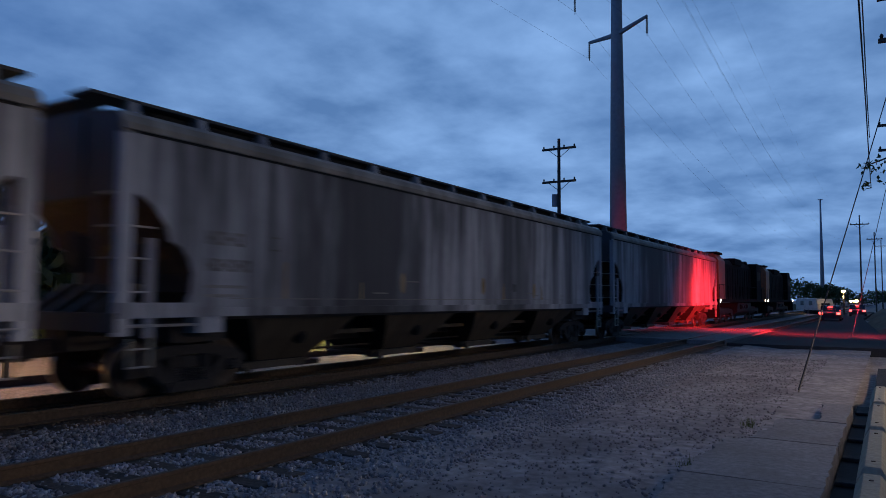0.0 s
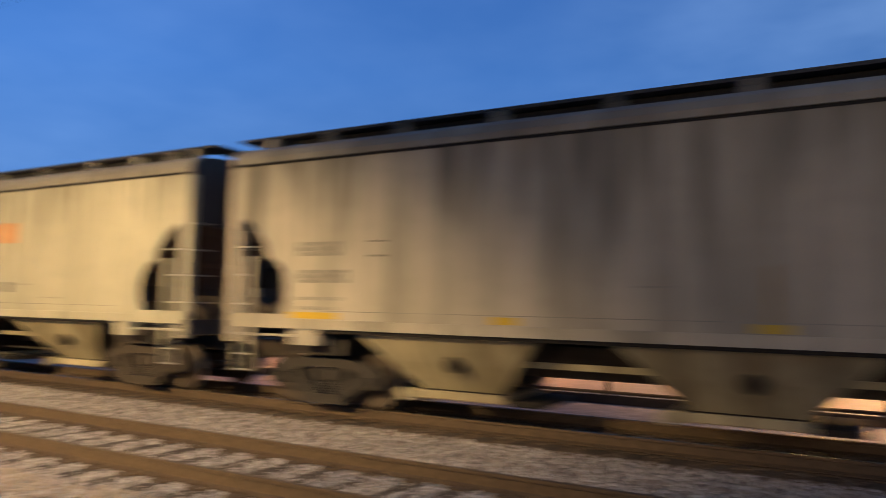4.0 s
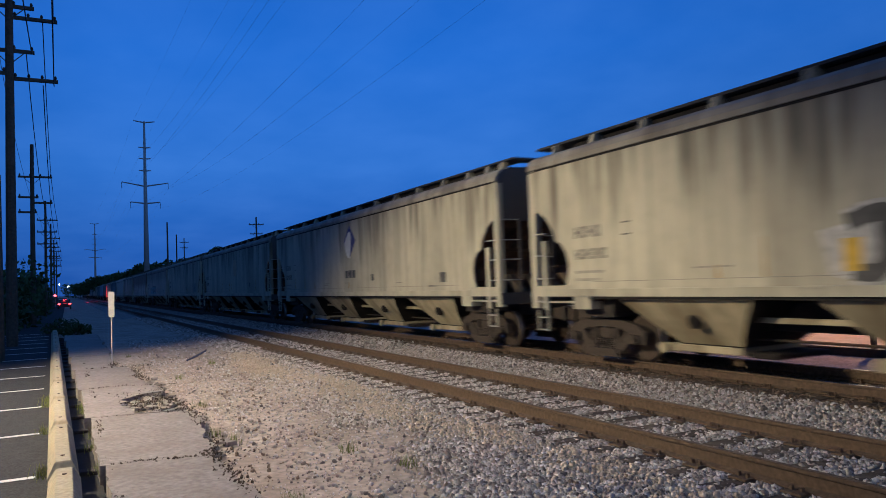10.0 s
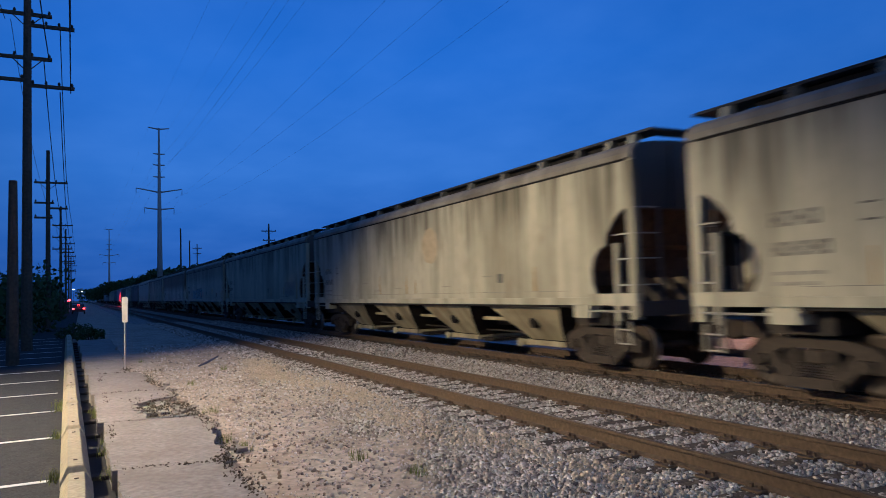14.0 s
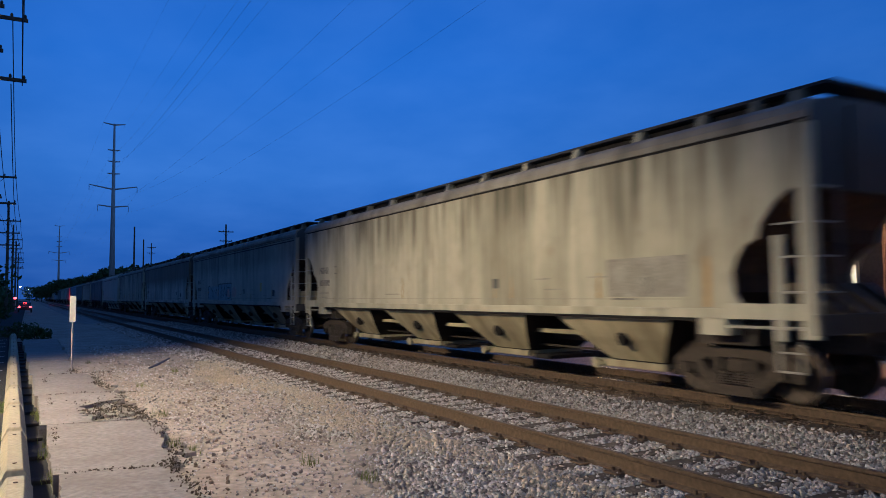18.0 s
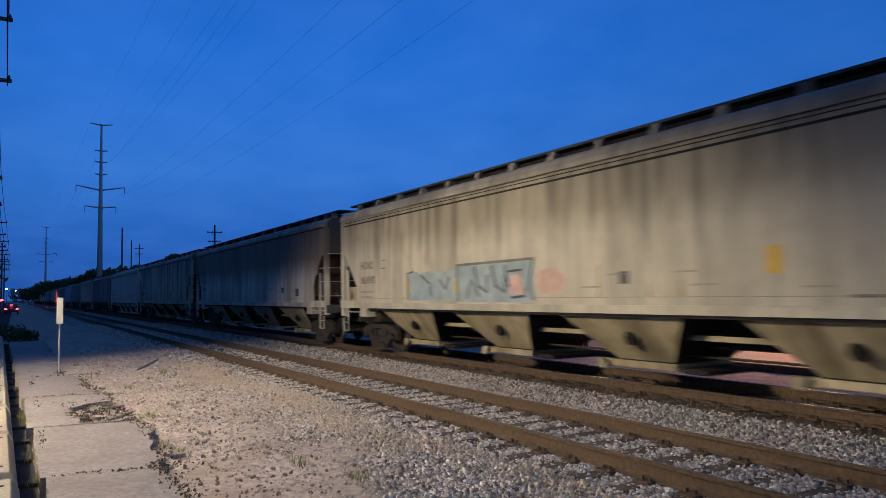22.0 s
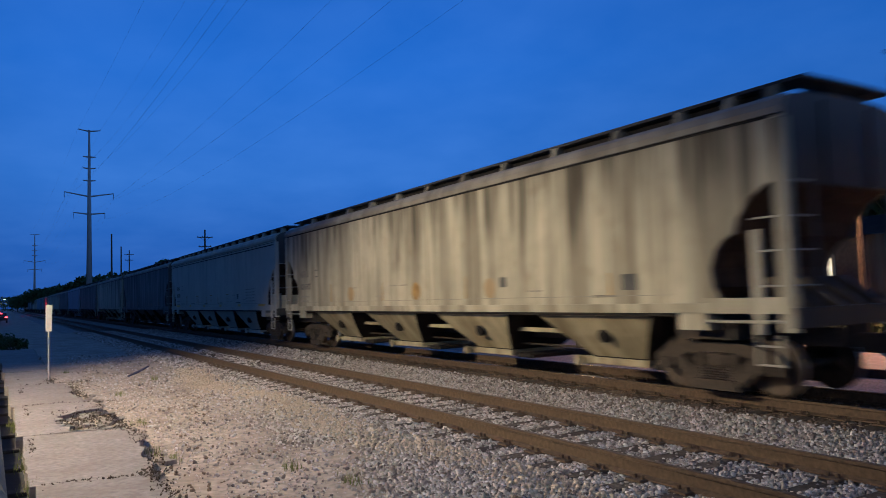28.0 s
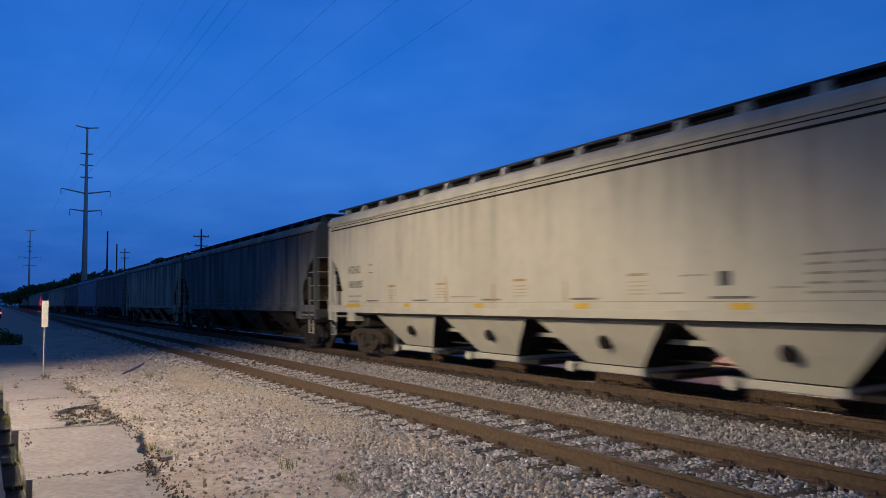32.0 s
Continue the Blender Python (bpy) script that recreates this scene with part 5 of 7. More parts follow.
def make_kerb():
    # dark drain slot between the wheel stops and the pavement, bridged by short ribs
    sl = thing("drain_slot", "dark open drain slot with concrete cross ribs", "drain", kind="structure")
    # black floor and dark ribs put the slot's shade into their colour
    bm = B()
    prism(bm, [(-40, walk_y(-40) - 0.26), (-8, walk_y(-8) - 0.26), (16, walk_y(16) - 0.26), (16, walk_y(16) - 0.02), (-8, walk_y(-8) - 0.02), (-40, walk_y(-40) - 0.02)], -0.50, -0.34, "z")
    part("slot_floor", bm, BLACK, sl, "slot floor painted black as shade")
    x = -39.5
    while x < 15:
        y = walk_y(x)
        bm = B()
        box(bm, x - 0.10, x + 0.10, y - 0.26, y - 0.03, -0.34, -0.29, 0.01)
        part("rib", bm, DRAIN, sl)
        x += 1.43
    first = None
    for i in range(-12, 9):
        x0 = -8.66 + 2.86 * i
        xm = x0 + 1.43
        y = walk_y(xm) - 0.40
        ang = math.degrees(math.atan(0.016)) if xm < -8 else 0
        m = pose(xm, y, GROUND - 0.02, 0, 0, ang)
        if first is None:
            st = thing("wheel_stop", "faded yellow precast concrete wheel stop on asphalt", "wheel stop", "wheel stops along the car park edge", m=m)
            bm = B()
            rings = []
            for z, half, w in ((0.0, 1.37, 0.155), (0.07, 1.37, 0.150), (0.20, 1.27, 0.085), (0.215, 1.25, 0.070)):
                rings.append([bm.verts.new((a * half, b * w, z)) for a, b in ((-1, -1), (1, -1), (1, 1), (-1, 1))])
            for lo, up in zip(rings, rings[1:]):
                for q in range(4):
                    bm.faces.new((lo[q], lo[(q + 1) % 4], up[(q + 1) % 4], up[q]))
            bm.faces.new(rings[0][::-1])
            bm.faces.new(rings[-1])
            part("block", bm, STOP_PAINT, st)
            for k in (-0.95, 0.95):
                bm = B()
                bar(bm, (k, 0, 0.212), (k, 0, 0.222), 0.022, seg=8)
                part("anchor_pin", bm, RUSTY, st)
            first = st
        else:
            copy_thing(first, m)
    line = None
    for i in range(-12, 9):
        x = -9.23 + 2.86 * i
        m = pose(x, walk_y(x) - 0.66, GROUND - 0.019)
        if line is None:
            bm = B()
            box(bm, -0.05, 0.05, -5.2, 0, -0.01, 0.003)
            line = tagged(new("parking_line", mesh_of("parking_line", bm, WHITE_LINE)), "white painted parking stall line on asphalt", "road marking", "parking stall lines", "structure")
            line.matrix_basis = m
        else:
            copy_thing(line, m)


make_kerb()


def make_marker():
    sg = thing("marker_post", "thin white marker post with a narrow white plate", "marker post", m=pose(-21.13, 1.02, -0.16))
    bm = B()
    prism(bm, [(-0.03, -0.02), (0.03, -0.02), (0.03, 0.0), (0.0, 0.02), (-0.03, 0.0)], 0, 1.95, "z")
    part("post", bm, GALV, sg, "galvanised steel post")
    bm = B()
    box(bm, 0.022, 0.034, -0.075, 0.075, 1.28, 1.95, 0.003)
    part("plate", bm, mat("white_sign_plate", (0.50, 0.485, 0.45), 0.5, 0, 10, 0.06, 0.2, (0.5, 0.47, 0.42), 0.03), sg, "narrow white plate")
    bm = B()
    prism(bm, [(-0.75, -0.05), (-0.2, -0.09), (0.35, -0.03), (0.8, 0.03), (0.78, 0.09), (0.2, 0.06), (-0.4, 0.03), (-0.76, 0.02)], 0, 0.05, "z")
    k = new("plank_scrap", mesh_of("plank_scrap", bm, mat("dark_blue_plank", (0.035, 0.04, 0.09), 0.7, 0, 9, 0.3)))
    k.matrix_basis = pose(-22.0, 3.3, -0.15, 0, -3, 153.7)
    k.scale = (1.2, 0.7, 0.6)
    tagged(k, "dark bluish strip of scrap lying on gravel", "scrap")


make_marker()

# ---------------------------------------------------------------- utility lines


def make_tower(x, y, h=41.8, turn=0, armed=True):
    k = h / 41.8
    tw = thing("transmission_tower", "tall tapered steel transmission monopole", "power pylon", "transmission towers", m=pose(x, y, -0.3, 0, 0, turn))
    bm = B()
    bar(bm, (0, 0, 0), (0, 0, h), 0.72, 0.20, 12)
    part("shaft", bm, GALV, tw, smooth=True)
    for z, r, up in ((22.6, 3.2, 0.35), (26.6, 5.0, 0.9), (30.2, 1.3, 0.1), (33.0, 1.3, 0.1), (35.6, 1.3, 0.1), (h / k - 0.3, 2.3, 0.35)) if armed else ((h / k - 0.3, 0.7, 0.1),):
        for s in (-1, 1):
            bm = B()
            bar(bm, (0, 0, z * k), (0, s * r, z * k + up), 0.20, 0.12, 6)
            arm = part("arm", bm, GALV, tw)
            if r > 2 and z < 40:
                bm = B()
                for i in range(7):
                    bar(bm, (0, s * r, z * k + up - 0.15 - 0.17 * i), (0, s * r, z * k + up - 0.25 - 0.17 * i), 0.10, 0.05, 8)
                bar(bm, (0, s * r, z * k + up), (0, s * r, z * k + up - 1.5), 0.02, seg=5)
                part("insulator", bm, STEEL_DARK, arm, "hanging insulator string")
    return tw


TOWERS = [(-179.3, 16.3, 41.8, 0), (53.0, 16.9, 41.0, -30), (252.0, 17.0, 33.5, 0), (-440.0, 13.8, 41.0, 0)]
for tower in TOWERS:
    make_tower(*tower, tower[0] != 252.0)


def make_wire(name, p, q, sag, r, label):
    cu = bpy.data.curves.new(name, "CURVE")
    cu.dimensions, cu.bevel_depth, cu.bevel_resolution = "3D", r, 1
    sp = cu.splines.new("POLY")
    n = 28
    sp.points.add(n)
    for i in range(n + 1):
        t = i / n
        v = Vector(p).lerp(Vector(q), t)
        sp.points[i].co = (v.x, v.y, v.z - 4 * sag * t * (1 - t), 1)
    ob = new(name, cu)
    cu.materials.append(WIRE)
    return tagged(ob, label, "cable", "overhead cables")


WIRE = mat("dark_cable", (0.02, 0.022, 0.028), 0.6, 0.2, 3, 0.1, bump=0)
ARMS = ((-3.2, 21.3), (3.2, 21.3), (-5.0, 25.9), (5.0, 25.9), (-2.3, 41.7), (2.3, 41.7), (-1.3, 33.0), (1.3, 33.0))
order = sorted(TOWERS)
for (xa, ya, ha, ta), (xb, yb, hb, tb) in zip(order, order[1:]):
    for oy, oz in ARMS:
        pa, pb = (xa - oy * math.sin(radians(ta)), ya + oy * math.cos(radians(ta)), oz * ha / 41.8), (xb - oy * math.sin(radians(tb)), yb + oy * math.cos(radians(tb)), oz * hb / 41.8)
        make_wire("power_line", pa, pb, 5.0 if oz < 40 else 3.0, 0.005 if oz < 25 else 0.007, "thin dark overhead power line")


def make_pole(x, y, h, arms, r=0.19, lean=0):
    p = thing("utility_pole", "dark wooden utility pole with crossarms", "utility pole", "utility poles", m=pose(x, y, -0.3, 0, lean, 0))
    bm = B()
    bar(bm, (0, 0, 0), (0, 0, h + 0.3), r, r * 0.62, 10)
    part("shaft", bm, WOOD_POLE, p)
    for z, a, b in arms:
        bm = B()
        box(bm, -0.06, 0.06, a, b, z - 0.07, z + 0.07)
        arm = part("crossarm", bm, WOOD_POLE, p)
        n = 2 if abs(b - a) < 1.5 else 4
        for i in range(n):
            yy = a + 0.1 + (b - a - 0.2) * i / (n - 1)
            bm = B()
            lathe(bm, [(0.02, z + 0.07), (0.05, z + 0.10), (0.06, z + 0.16), (0.035, z + 0.22), (0.01, z + 0.24)], 8, "z")
            part("insulator", bm, STEEL_DARK, arm, m=pose(0, yy, 0))
        if a < -0.5 and b > 0.5:
            for s in (-1, 1):
                bm = B()
                bar(bm, (0.05, 0, z - 0.6), (0.05, s * min(-a, b) * 0.6, z - 0.07), 0.02, seg=5)
                part("arm_brace", bm, STEEL_DARK, arm)
    return p


make_pole(-34.0, -2.0, 15.5, [(13.55, 0.1, 1.75), (14.0, -1.2, 0.9), (12.15, -1.2, 0.9), (11.0, 0.1, 1.75), (11.2, -1.2, -0.1)], 0.22)
make_pole(-60.5, -2.2, 12.9, [(10.8, -0.9, 1.3), (9.3, -0.9, 0.4), (8.9, 0.0, 1.3), (8.2, -0.9, 0.3)], 0.2)
make_pole(-97.0, -2.2, 13.0, [(11.0, -0.9, 1.3), (9.6, -0.9, 1.2), (8.2, -0.9, 1.2)])
make_pole(-128.0, -2.2, 13.0, [(11.0, -0.9, 1.3), (9.6, -0.9, 1.2), (8.2, -0.9, 1.2)])
make_pole(-165.0, -2.3, 13.0, [(11.0, -0.9, 1.3), (9.6, -0.9, 1.2), (8.2, -0.9, 1.2)])
make_pole(-210.0, -2.4, 13.0, [(11.0, -0.9, 1.3), (9.6, -0.9, 1.2)])
make_pole(-26.5, -1.95, 5.6, [], 0.2)
make_pole(27.0, -1.4, 12.5, [(11.8, -1.2, 1.2), (10.4, -1.2, 1.2)])
make_pole(47.0, -1.2, 12.5, [(11.8, -1.2, 1.2), (10.4, -1.2, 1.2)])
rp = make_pole(43.3, 17.65, 12.0, [(11.65, -1.15, 1.15), (9.5, -1.15, 1.15)], 0.15)
bm = B()
bar(bm, (0.1, 0.32, 7.9), (0.1, 0.32, 8.7), 0.2, 0.2, 10)
part("transformer", bm, GALV, rp, "small grey transformer can")
for xx, yy, hh in ((-139.0, 16.2, 14.3), (-170.0, 21.7, 14.4), (-210.0, 28.8, 16.4), (-118.0, 27.4, 13.3)):
    make_pole(xx, yy, hh, [] if xx > -200 and xx < -130 else [(hh - 0.9, -1.2, 1.2), (hh - 2.4, -1.0, 1.0)], 0.2)
for xx, yy, hh in ((120.0, 3.0, 14), (150.0, 1.6, 14), (185.0, 0.8, 15), (230.0, -1.5, 15)):
    make_pole(xx, yy, hh, [(hh - 1, -1.2, 1.2)], 0.14)
chain = [(-210.0, -2.4), (-165.0, -2.3), (-128.0, -2.2), (-97.0, -2.2), (-60.5, -2.2), (-34.0, -2.0), (27.0, -1.4), (47.0, -1.2)]
for (xa, ya), (xb, yb) in zip(chain, chain[1:]):
    for oy, za, zb in ((1.6, 13.3, 13.3), (1.6, 10.5, 10.5), (-0.8, 13.4, 13.4), (0.8, 11.8, 11.8)):
        def level(x, z):
            return z if x in (-34.0,) else z - 2.4
        o = oy if xa > -40 else oy * 0.75
        make_wire("service_line", (xa, ya + o, level(xa, za)), (xb, yb + o, level(xb, zb)), 0.5 if xb - xa < 50 else 1.2, 0.020 if oy > 0 else 0.012, "dark overhead service cable")
make_wire("guy_wire", (16.47, 1.37, -0.15), (27.0, -1.3, 11.4), 0.0, 0.014, "steel guy wire anchored in gravel")
make_wire("guy_wire", (39.9, 1.33, -0.2), (47.0, -1.1, 11.4), 0.0, 0.016, "steel guy wire anchored in gravel")
gd = new("guy_guard", mesh_of("guy_guard", bar(B(), (16.47, 1.37, -0.2), (17.93, 1.0, 1.45), 0.017, seg=8), mat("pale_plastic_guard", (0.24, 0.19, 0.13), 0.6, 0, 8, 0.1)))
tagged(gd, "pale plastic guard on a guy wire", "cable guard")

# ---------------------------------------------------------------- building behind the tracks
WALL_CREAM = mat("cream_plaster_wall", (0.62, 0.54, 0.38), 0.85, 0, 6, 0.08, 0.25, (0.45, 0.38, 0.27), 0.1)
ROOF_DARK = mat("dark_shingle_roof", (0.022, 0.022, 0.025), 0.95, 0, 16, 0.35, 0.3, (0.035, 0.035, 0.04), 0.4, spec=0.05)
TRIM_DARK = mat("dark_door_paint", (0.06, 0.05, 0.045), 0.6, 0, 8, 0.2)
WINDOW_LIT = mat("lit_window_glow", (1.0, 0.78, 0.46), 0.5, glow=3.0, bump=0)


def make_house():
    h = thing("station_building", "cream plastered building with a dark hipped roof and lit porch", "building", m=pose(1.7, 0, 0))
    x0, x1, y0, y1, ze = -7.0, 12.5, 28.0, 37.0, 3.75
    bm = B()
    box(bm, x0, x1, y0, y1, -0.3, ze)
    wall = part("wall", bm, WALL_CREAM, h)
    bm = B()
    o = 0.7
    base = [(x0 - o, y0 - o - 0.8), (x1 + o, y0 - o - 0.8), (x1 + o, y1 + o), (x0 - o, y1 + o)]
    lo = [bm.verts.new((x, y, ze)) for x, y in base]
    up = [bm.verts.new((x, y, ze + 0.22)) for x, y in base]
    rg = [bm.verts.new((-1.5, 32.5, 7.7)), bm.verts.new((7.5, 32.5, 6.6))]
    bm.faces.new(lo[::-1])
    for i in range(4):
        bm.faces.new((lo[i], lo[(i + 1) % 4], up[(i + 1) % 4], up[i]))
    bm.faces.new((up[0], up[1], rg[1], rg[0]))
    bm.faces.new((up[1], up[2], rg[1]))
    bm.faces.new((up[2], up[3], rg[0], rg[1]))
    bm.faces.new((up[3], up[0], rg[0]))
    roof = part("roof", bm, ROOF_DARK, h)
    bm = B()
    box(bm, 0.3, 0.9, 32.2, 32.8, 7.0, 8.1)
    part("chimney", bm, TRIM_DARK, roof)
    bm = B()
    box(bm, x0 - o, x1 + o, y0 - o - 0.86, y0 - o - 0.806, ze - 0.02, ze + 0.24)
    part("fascia", bm, WALL_CREAM, h, "lit cream fascia board")
    for x in (-6.6, -2.2, 1.9, 5.0, 9.0, 12.0):
        bm = B()
        box(bm, x - 0.13, x + 0.13, 26.75, 27.0, -0.12, ze - 0.004)
        part("porch_post", bm, WALL_CREAM, h)
    for x, w, z0, z1, m in ((-4.6, 1.0, -0.1, 2.2, TRIM_DARK), (-1.2, 1.3, 0.9, 2.5, GLASS), (2.6, 1.0, -0.1, 2.2, TRIM_DARK), (6.8, 1.3, 0.9, 2.5, GLASS), (10.4, 1.2, 0.9, 2.4, GLASS)):
        bm = B()
        box(bm, x - w / 2 - 0.1, x + w / 2 + 0.1, 27.93, 27.996, z0, z1 + 0.1)
        win = part("window" if z0 > 0 else "door", bm, TRIM_DARK, wall)
        bm = B()
        box(bm, x - w / 2, x + w / 2, 27.915, 27.928, z0 + 0.05, z1)
        part("pane" if z0 > 0 else "door_leaf", bm, m, win)
    for x in (-2.4, 6.6):
        bm = B()
        lathe(bm, [(0.02, 0), (0.16, 0.02), (0.18, 0.12), (0.05, 0.2), (0.02, 0.3)], 12, "z")
        part("porch_lamp", bm, LAMP_WARM, h, "glowing porch lamp", pose(x, 26.6 if x < 0 else 24.94, 3.3 if x < 0 else 3.75))
    bm = B()
    bar(bm, (6.6, 26.46, 3.85), (6.6, 24.94, 4.05), 0.025, seg=6)
    part("lamp_bracket", bm, TRIM_DARK, h)


make_house()


def make_shed(x, w, y, label):
    s = thing("shed", label, "shed", "lit sheds behind the tracks")
    bm = B()
    box(bm, x - w / 2, x + w / 2, y, y + 4, -0.2, 3.5)
    part("wall", bm, TRIM_DARK, s)
    bm = B()
    prism(bm, [(y - 0.4, 3.5), (y + 2, 4.4), (y + 4.4, 3.5)], x - w / 2 - 0.3, x + w / 2 + 0.3, "x")
    part("roof", bm, ROOF_DARK, s)
    bm = B()
    box(bm, x - 1.1, x + 1.1, y - 0.07, y - 0.004, 0.7, 2.85)
    wi = part("window", bm, WALL_CREAM, s)
    bm = B()
    box(bm, x - 1.0, x - 0.05, y - 0.085, y - 0.072, 0.8, 2.7)
    p = part("pane", bm, WINDOW_LIT, wi)
    again(p, pose(1.05, 0, 0))
    bm = B()
    box(bm, x - 0.35, x + 0.35, y - 0.30, y - 0.10, 3.02, 3.14, 0.02)
    part("wall_lamp", bm, LAMP_WARM, s, "glowing wall lamp above the window")


make_shed(-17.4, 6.0, 28.0, "dark shed with a brightly lit window")
make_shed(-30.6, 6.0, 28.0, "dark shed with a brightly lit window by the lot")


def make_fence():
    fe = thing("rail_fence", "low dark post and rail fence at the edge of the lot", "fence")
    bm = B()
    box(bm, -45, 30, 14.96, 15.06, -0.24, -0.02)
    part("bottom_rail", bm, TRIM_DARK, fe)
    bm = B()
    box(bm, -0.045, 0.045, -0.045, 0.045, -0.2, 0.95)
    p = part("post", bm, TRIM_DARK, fe, m=pose(-44.5, 15.13, 0))
    x = -42.0
    while x < 30:
        again(p, pose(x, 15.13, 0))
        x += 2.5


make_fence()

# ---------------------------------------------------------------- plants


def leaf_cloud(name, blobs, n, size, material, parent, seed):
    """Many small leaf quads scattered through overlapping clumps."""
    rng = np.random.RandomState(seed)
    w = np.array([b[3] for b in blobs], float) ** 2
    pick = rng.choice(len(blobs), n, p=w / w.sum())
    c = np.array([b[:3] for b in blobs])[pick]
    r = np.array([b[3] for b in blobs])[pick]
    d = rng.normal(size=(n, 3))
    d /= np.linalg.norm(d, axis=1)[:, None]
    p = c + d * (r * rng.uniform(0.45, 1.05, n) ** 0.6)[:, None] * np.array([1, 1, 0.8])
    u = rng.normal(size=(n, 3))
    u /= np.linalg.norm(u, axis=1)[:, None]
    v = np.cross(u, rng.normal(size=(n, 3)))
    v /= np.linalg.norm(v, axis=1)[:, None]
    s = (size * rng.uniform(0.6, 1.4, n))[:, None]
    vs = np.stack([p - u * s, p - v * s * 0.5, p + u * s, p + v * s * 0.5], 1).reshape(-1, 3)
    me = bpy.data.meshes.new(name)
    me.from_pydata(vs.tolist(), [], [(4 * i, 4 * i + 1, 4 * i + 2, 4 * i + 3) for i in range(n)])
    me.materials.append(material)
    ob = new(name, me)
    ob.parent = parent
    return ob


LEAF = mat("dark_green_leaves", (0.045, 0.075, 0.022), 0.7, 0, 3, 0.4, 0.3, (0.03, 0.045, 0.015), 0)
LEAF_YELLOW = mat("yellow_green_leaves", (0.19, 0.25, 0.035), 0.7, 0, 3, 0.3, bump=0)
GRASS = mat("dry_grass", (0.15, 0.17, 0.045), 0.9, 0, 5, 0.4, bump=0)


def make_tree(x, y, h, w, seed, n=900, leaf=0.45, label="dark leafy tree at dusk"):
    t = thing("tree", label, "tree", "trees along the railway", m=pose(x, y, -0.4))
    rnd = random.Random(seed)
    bm = B()
    bar(bm, (0, 0, 0), (0.1, 0, h * 0.55), 0.03 * h, 0.014 * h, 8)
    tips = []
    for i in range(6):
        a = i * 1.05 + rnd.uniform(-0.3, 0.3)
        z = h * rnd.uniform(0.25, 0.5)
        q = (math.cos(a) * w * rnd.uniform(0.35, 0.6), math.sin(a) * w * rnd.uniform(0.35, 0.6), z + h * rnd.uniform(0.15, 0.38))
        bar(bm, (0.05, 0, z), q, 0.012 * h, 0.004 * h, 6)
        tips.append(q)
    part("trunk", bm, WOOD_POLE, t)
    blobs = [(*q, w * rnd.uniform(0.28, 0.42)) for q in tips] + [(rnd.uniform(-0.3, 0.3) * w, rnd.uniform(-0.3, 0.3) * w, h * rnd.uniform(0.6, 0.86), w * rnd.uniform(0.25, 0.38)) for _ in range(5)]
    leaf_cloud("crown", blobs, n, leaf, LEAF, t, seed)
    return t


for i, (az, dist, h, w) in enumerate(((177.6, 300, 9, 8), (176.6, 260, 9.5, 8), (175.7, 230, 10, 8), (175.0, 220, 9.8, 7), (173.6, 200, 9.6, 8), (172.6, 190, 10, 7), (171.2, 180, 10.5, 7),
                                      (170.2, 150, 11, 4.5), (178.4, 380, 8, 10), (179.2, 420, 7, 11))):
    a = radians(az)
    make_tree(dist * math.cos(a), dist * math.sin(a), h, w, 100 + i, 2400, 0.5)
for i, (az, dist, h, w) in enumerate(((6.9, 170, 9.2, 4.0), (5.4, 250, 8.0, 10), (4.6, 260, 7.2, 10), (3.7, 250, 6.6, 8), (3.1, 260, 6.0, 7), (0.3, 300, 5.0, 7), (1.2, 420, 4.4, 10), (2.0, 420, 4.4, 10))):
    a = radians(az)
    make_tree(dist * math.cos(a), dist * math.sin(a), h, w, 200 + i)
make_tree(15.0, 31.5, 8.5, 7.0, 260, 1200, 0.4, "dark tree beside the lit building")
make_tree(-12.0, 36.0, 7.0, 6.0, 261, 1200, 0.4, "dark tree beside the lit building")
br = thing("tree_branch", "dark leafy branch hanging over the verge", "tree branch")
bm = B()
bar(bm, (27.1, -1.3, 6.6), (28.5, 0.25, 6.3), 0.05, 0.02, 6)
part("limb", bm, WOOD_POLE, br)
leaf_cloud("leaves", [(28.6, 0.25, 6.2, 0.30), (29.0, -0.1, 6.5, 0.3), (28.5, 0.3, 5.6, 0.2), (29.3, -0.5, 6.0, 0.45)], 110, 0.09, LEAF, br, 61)


def make_bush(x, y, h, w, seed, material=None, n=500, leaf=0.07, label="low dark shrub on bare ground"):
    t = thing("bush", label, "bush", "shrubs on the verge", m=pose(x, y, -0.3))
    bm = B()
    for i in range(5):
        a = i * 1.3
        bar(bm, (0, 0, 0), (math.cos(a) * w * 0.3, math.sin(a) * w * 0.3, h * 0.7), 0.03, 0.01, 5)
    part("stem", bm, WOOD_POLE, t)
    rnd = random.Random(seed)
    blobs = [(rnd.uniform(-0.3, 0.3) * w, rnd.uniform(-0.3, 0.3) * w, h * (rnd.uniform(0.3, 0.75) if h < 3 else 0.12 + 0.63 * k / 8), 0.36 * min(w, h * 1.4)) for k in range(6 if h < 3 else 9)]
    leaf_cloud("foliage", blobs, n, leaf, material or LEAF, t, seed)


make_bush(-40.0, 0.3, 0.6, 1.6, 301, n=900)
make_bush(-43.5, -0.4, 0.8, 2.0, 302, n=900)
make_bush(12.4, 20.0, 2.7, 1.7, 303, LEAF_YELLOW, 900, 0.12, "yellow-green shrub lit by the porch light")
make_bush(13.5, 16.4, 0.8, 2.2, 306, LEAF_YELLOW, 700, 0.10, "low yellow-green shrub behind the tracks")
make_bush(27.0, 15.6, 0.9, 2.4, 304, LEAF_YELLOW, 700, 0.10, "low yellow-green shrub behind the tracks")
make_bush(34.5, 15.9, 0.9, 2.2, 305, LEAF_YELLOW, 700, 0.10, "low yellow-green shrub behind the tracks")
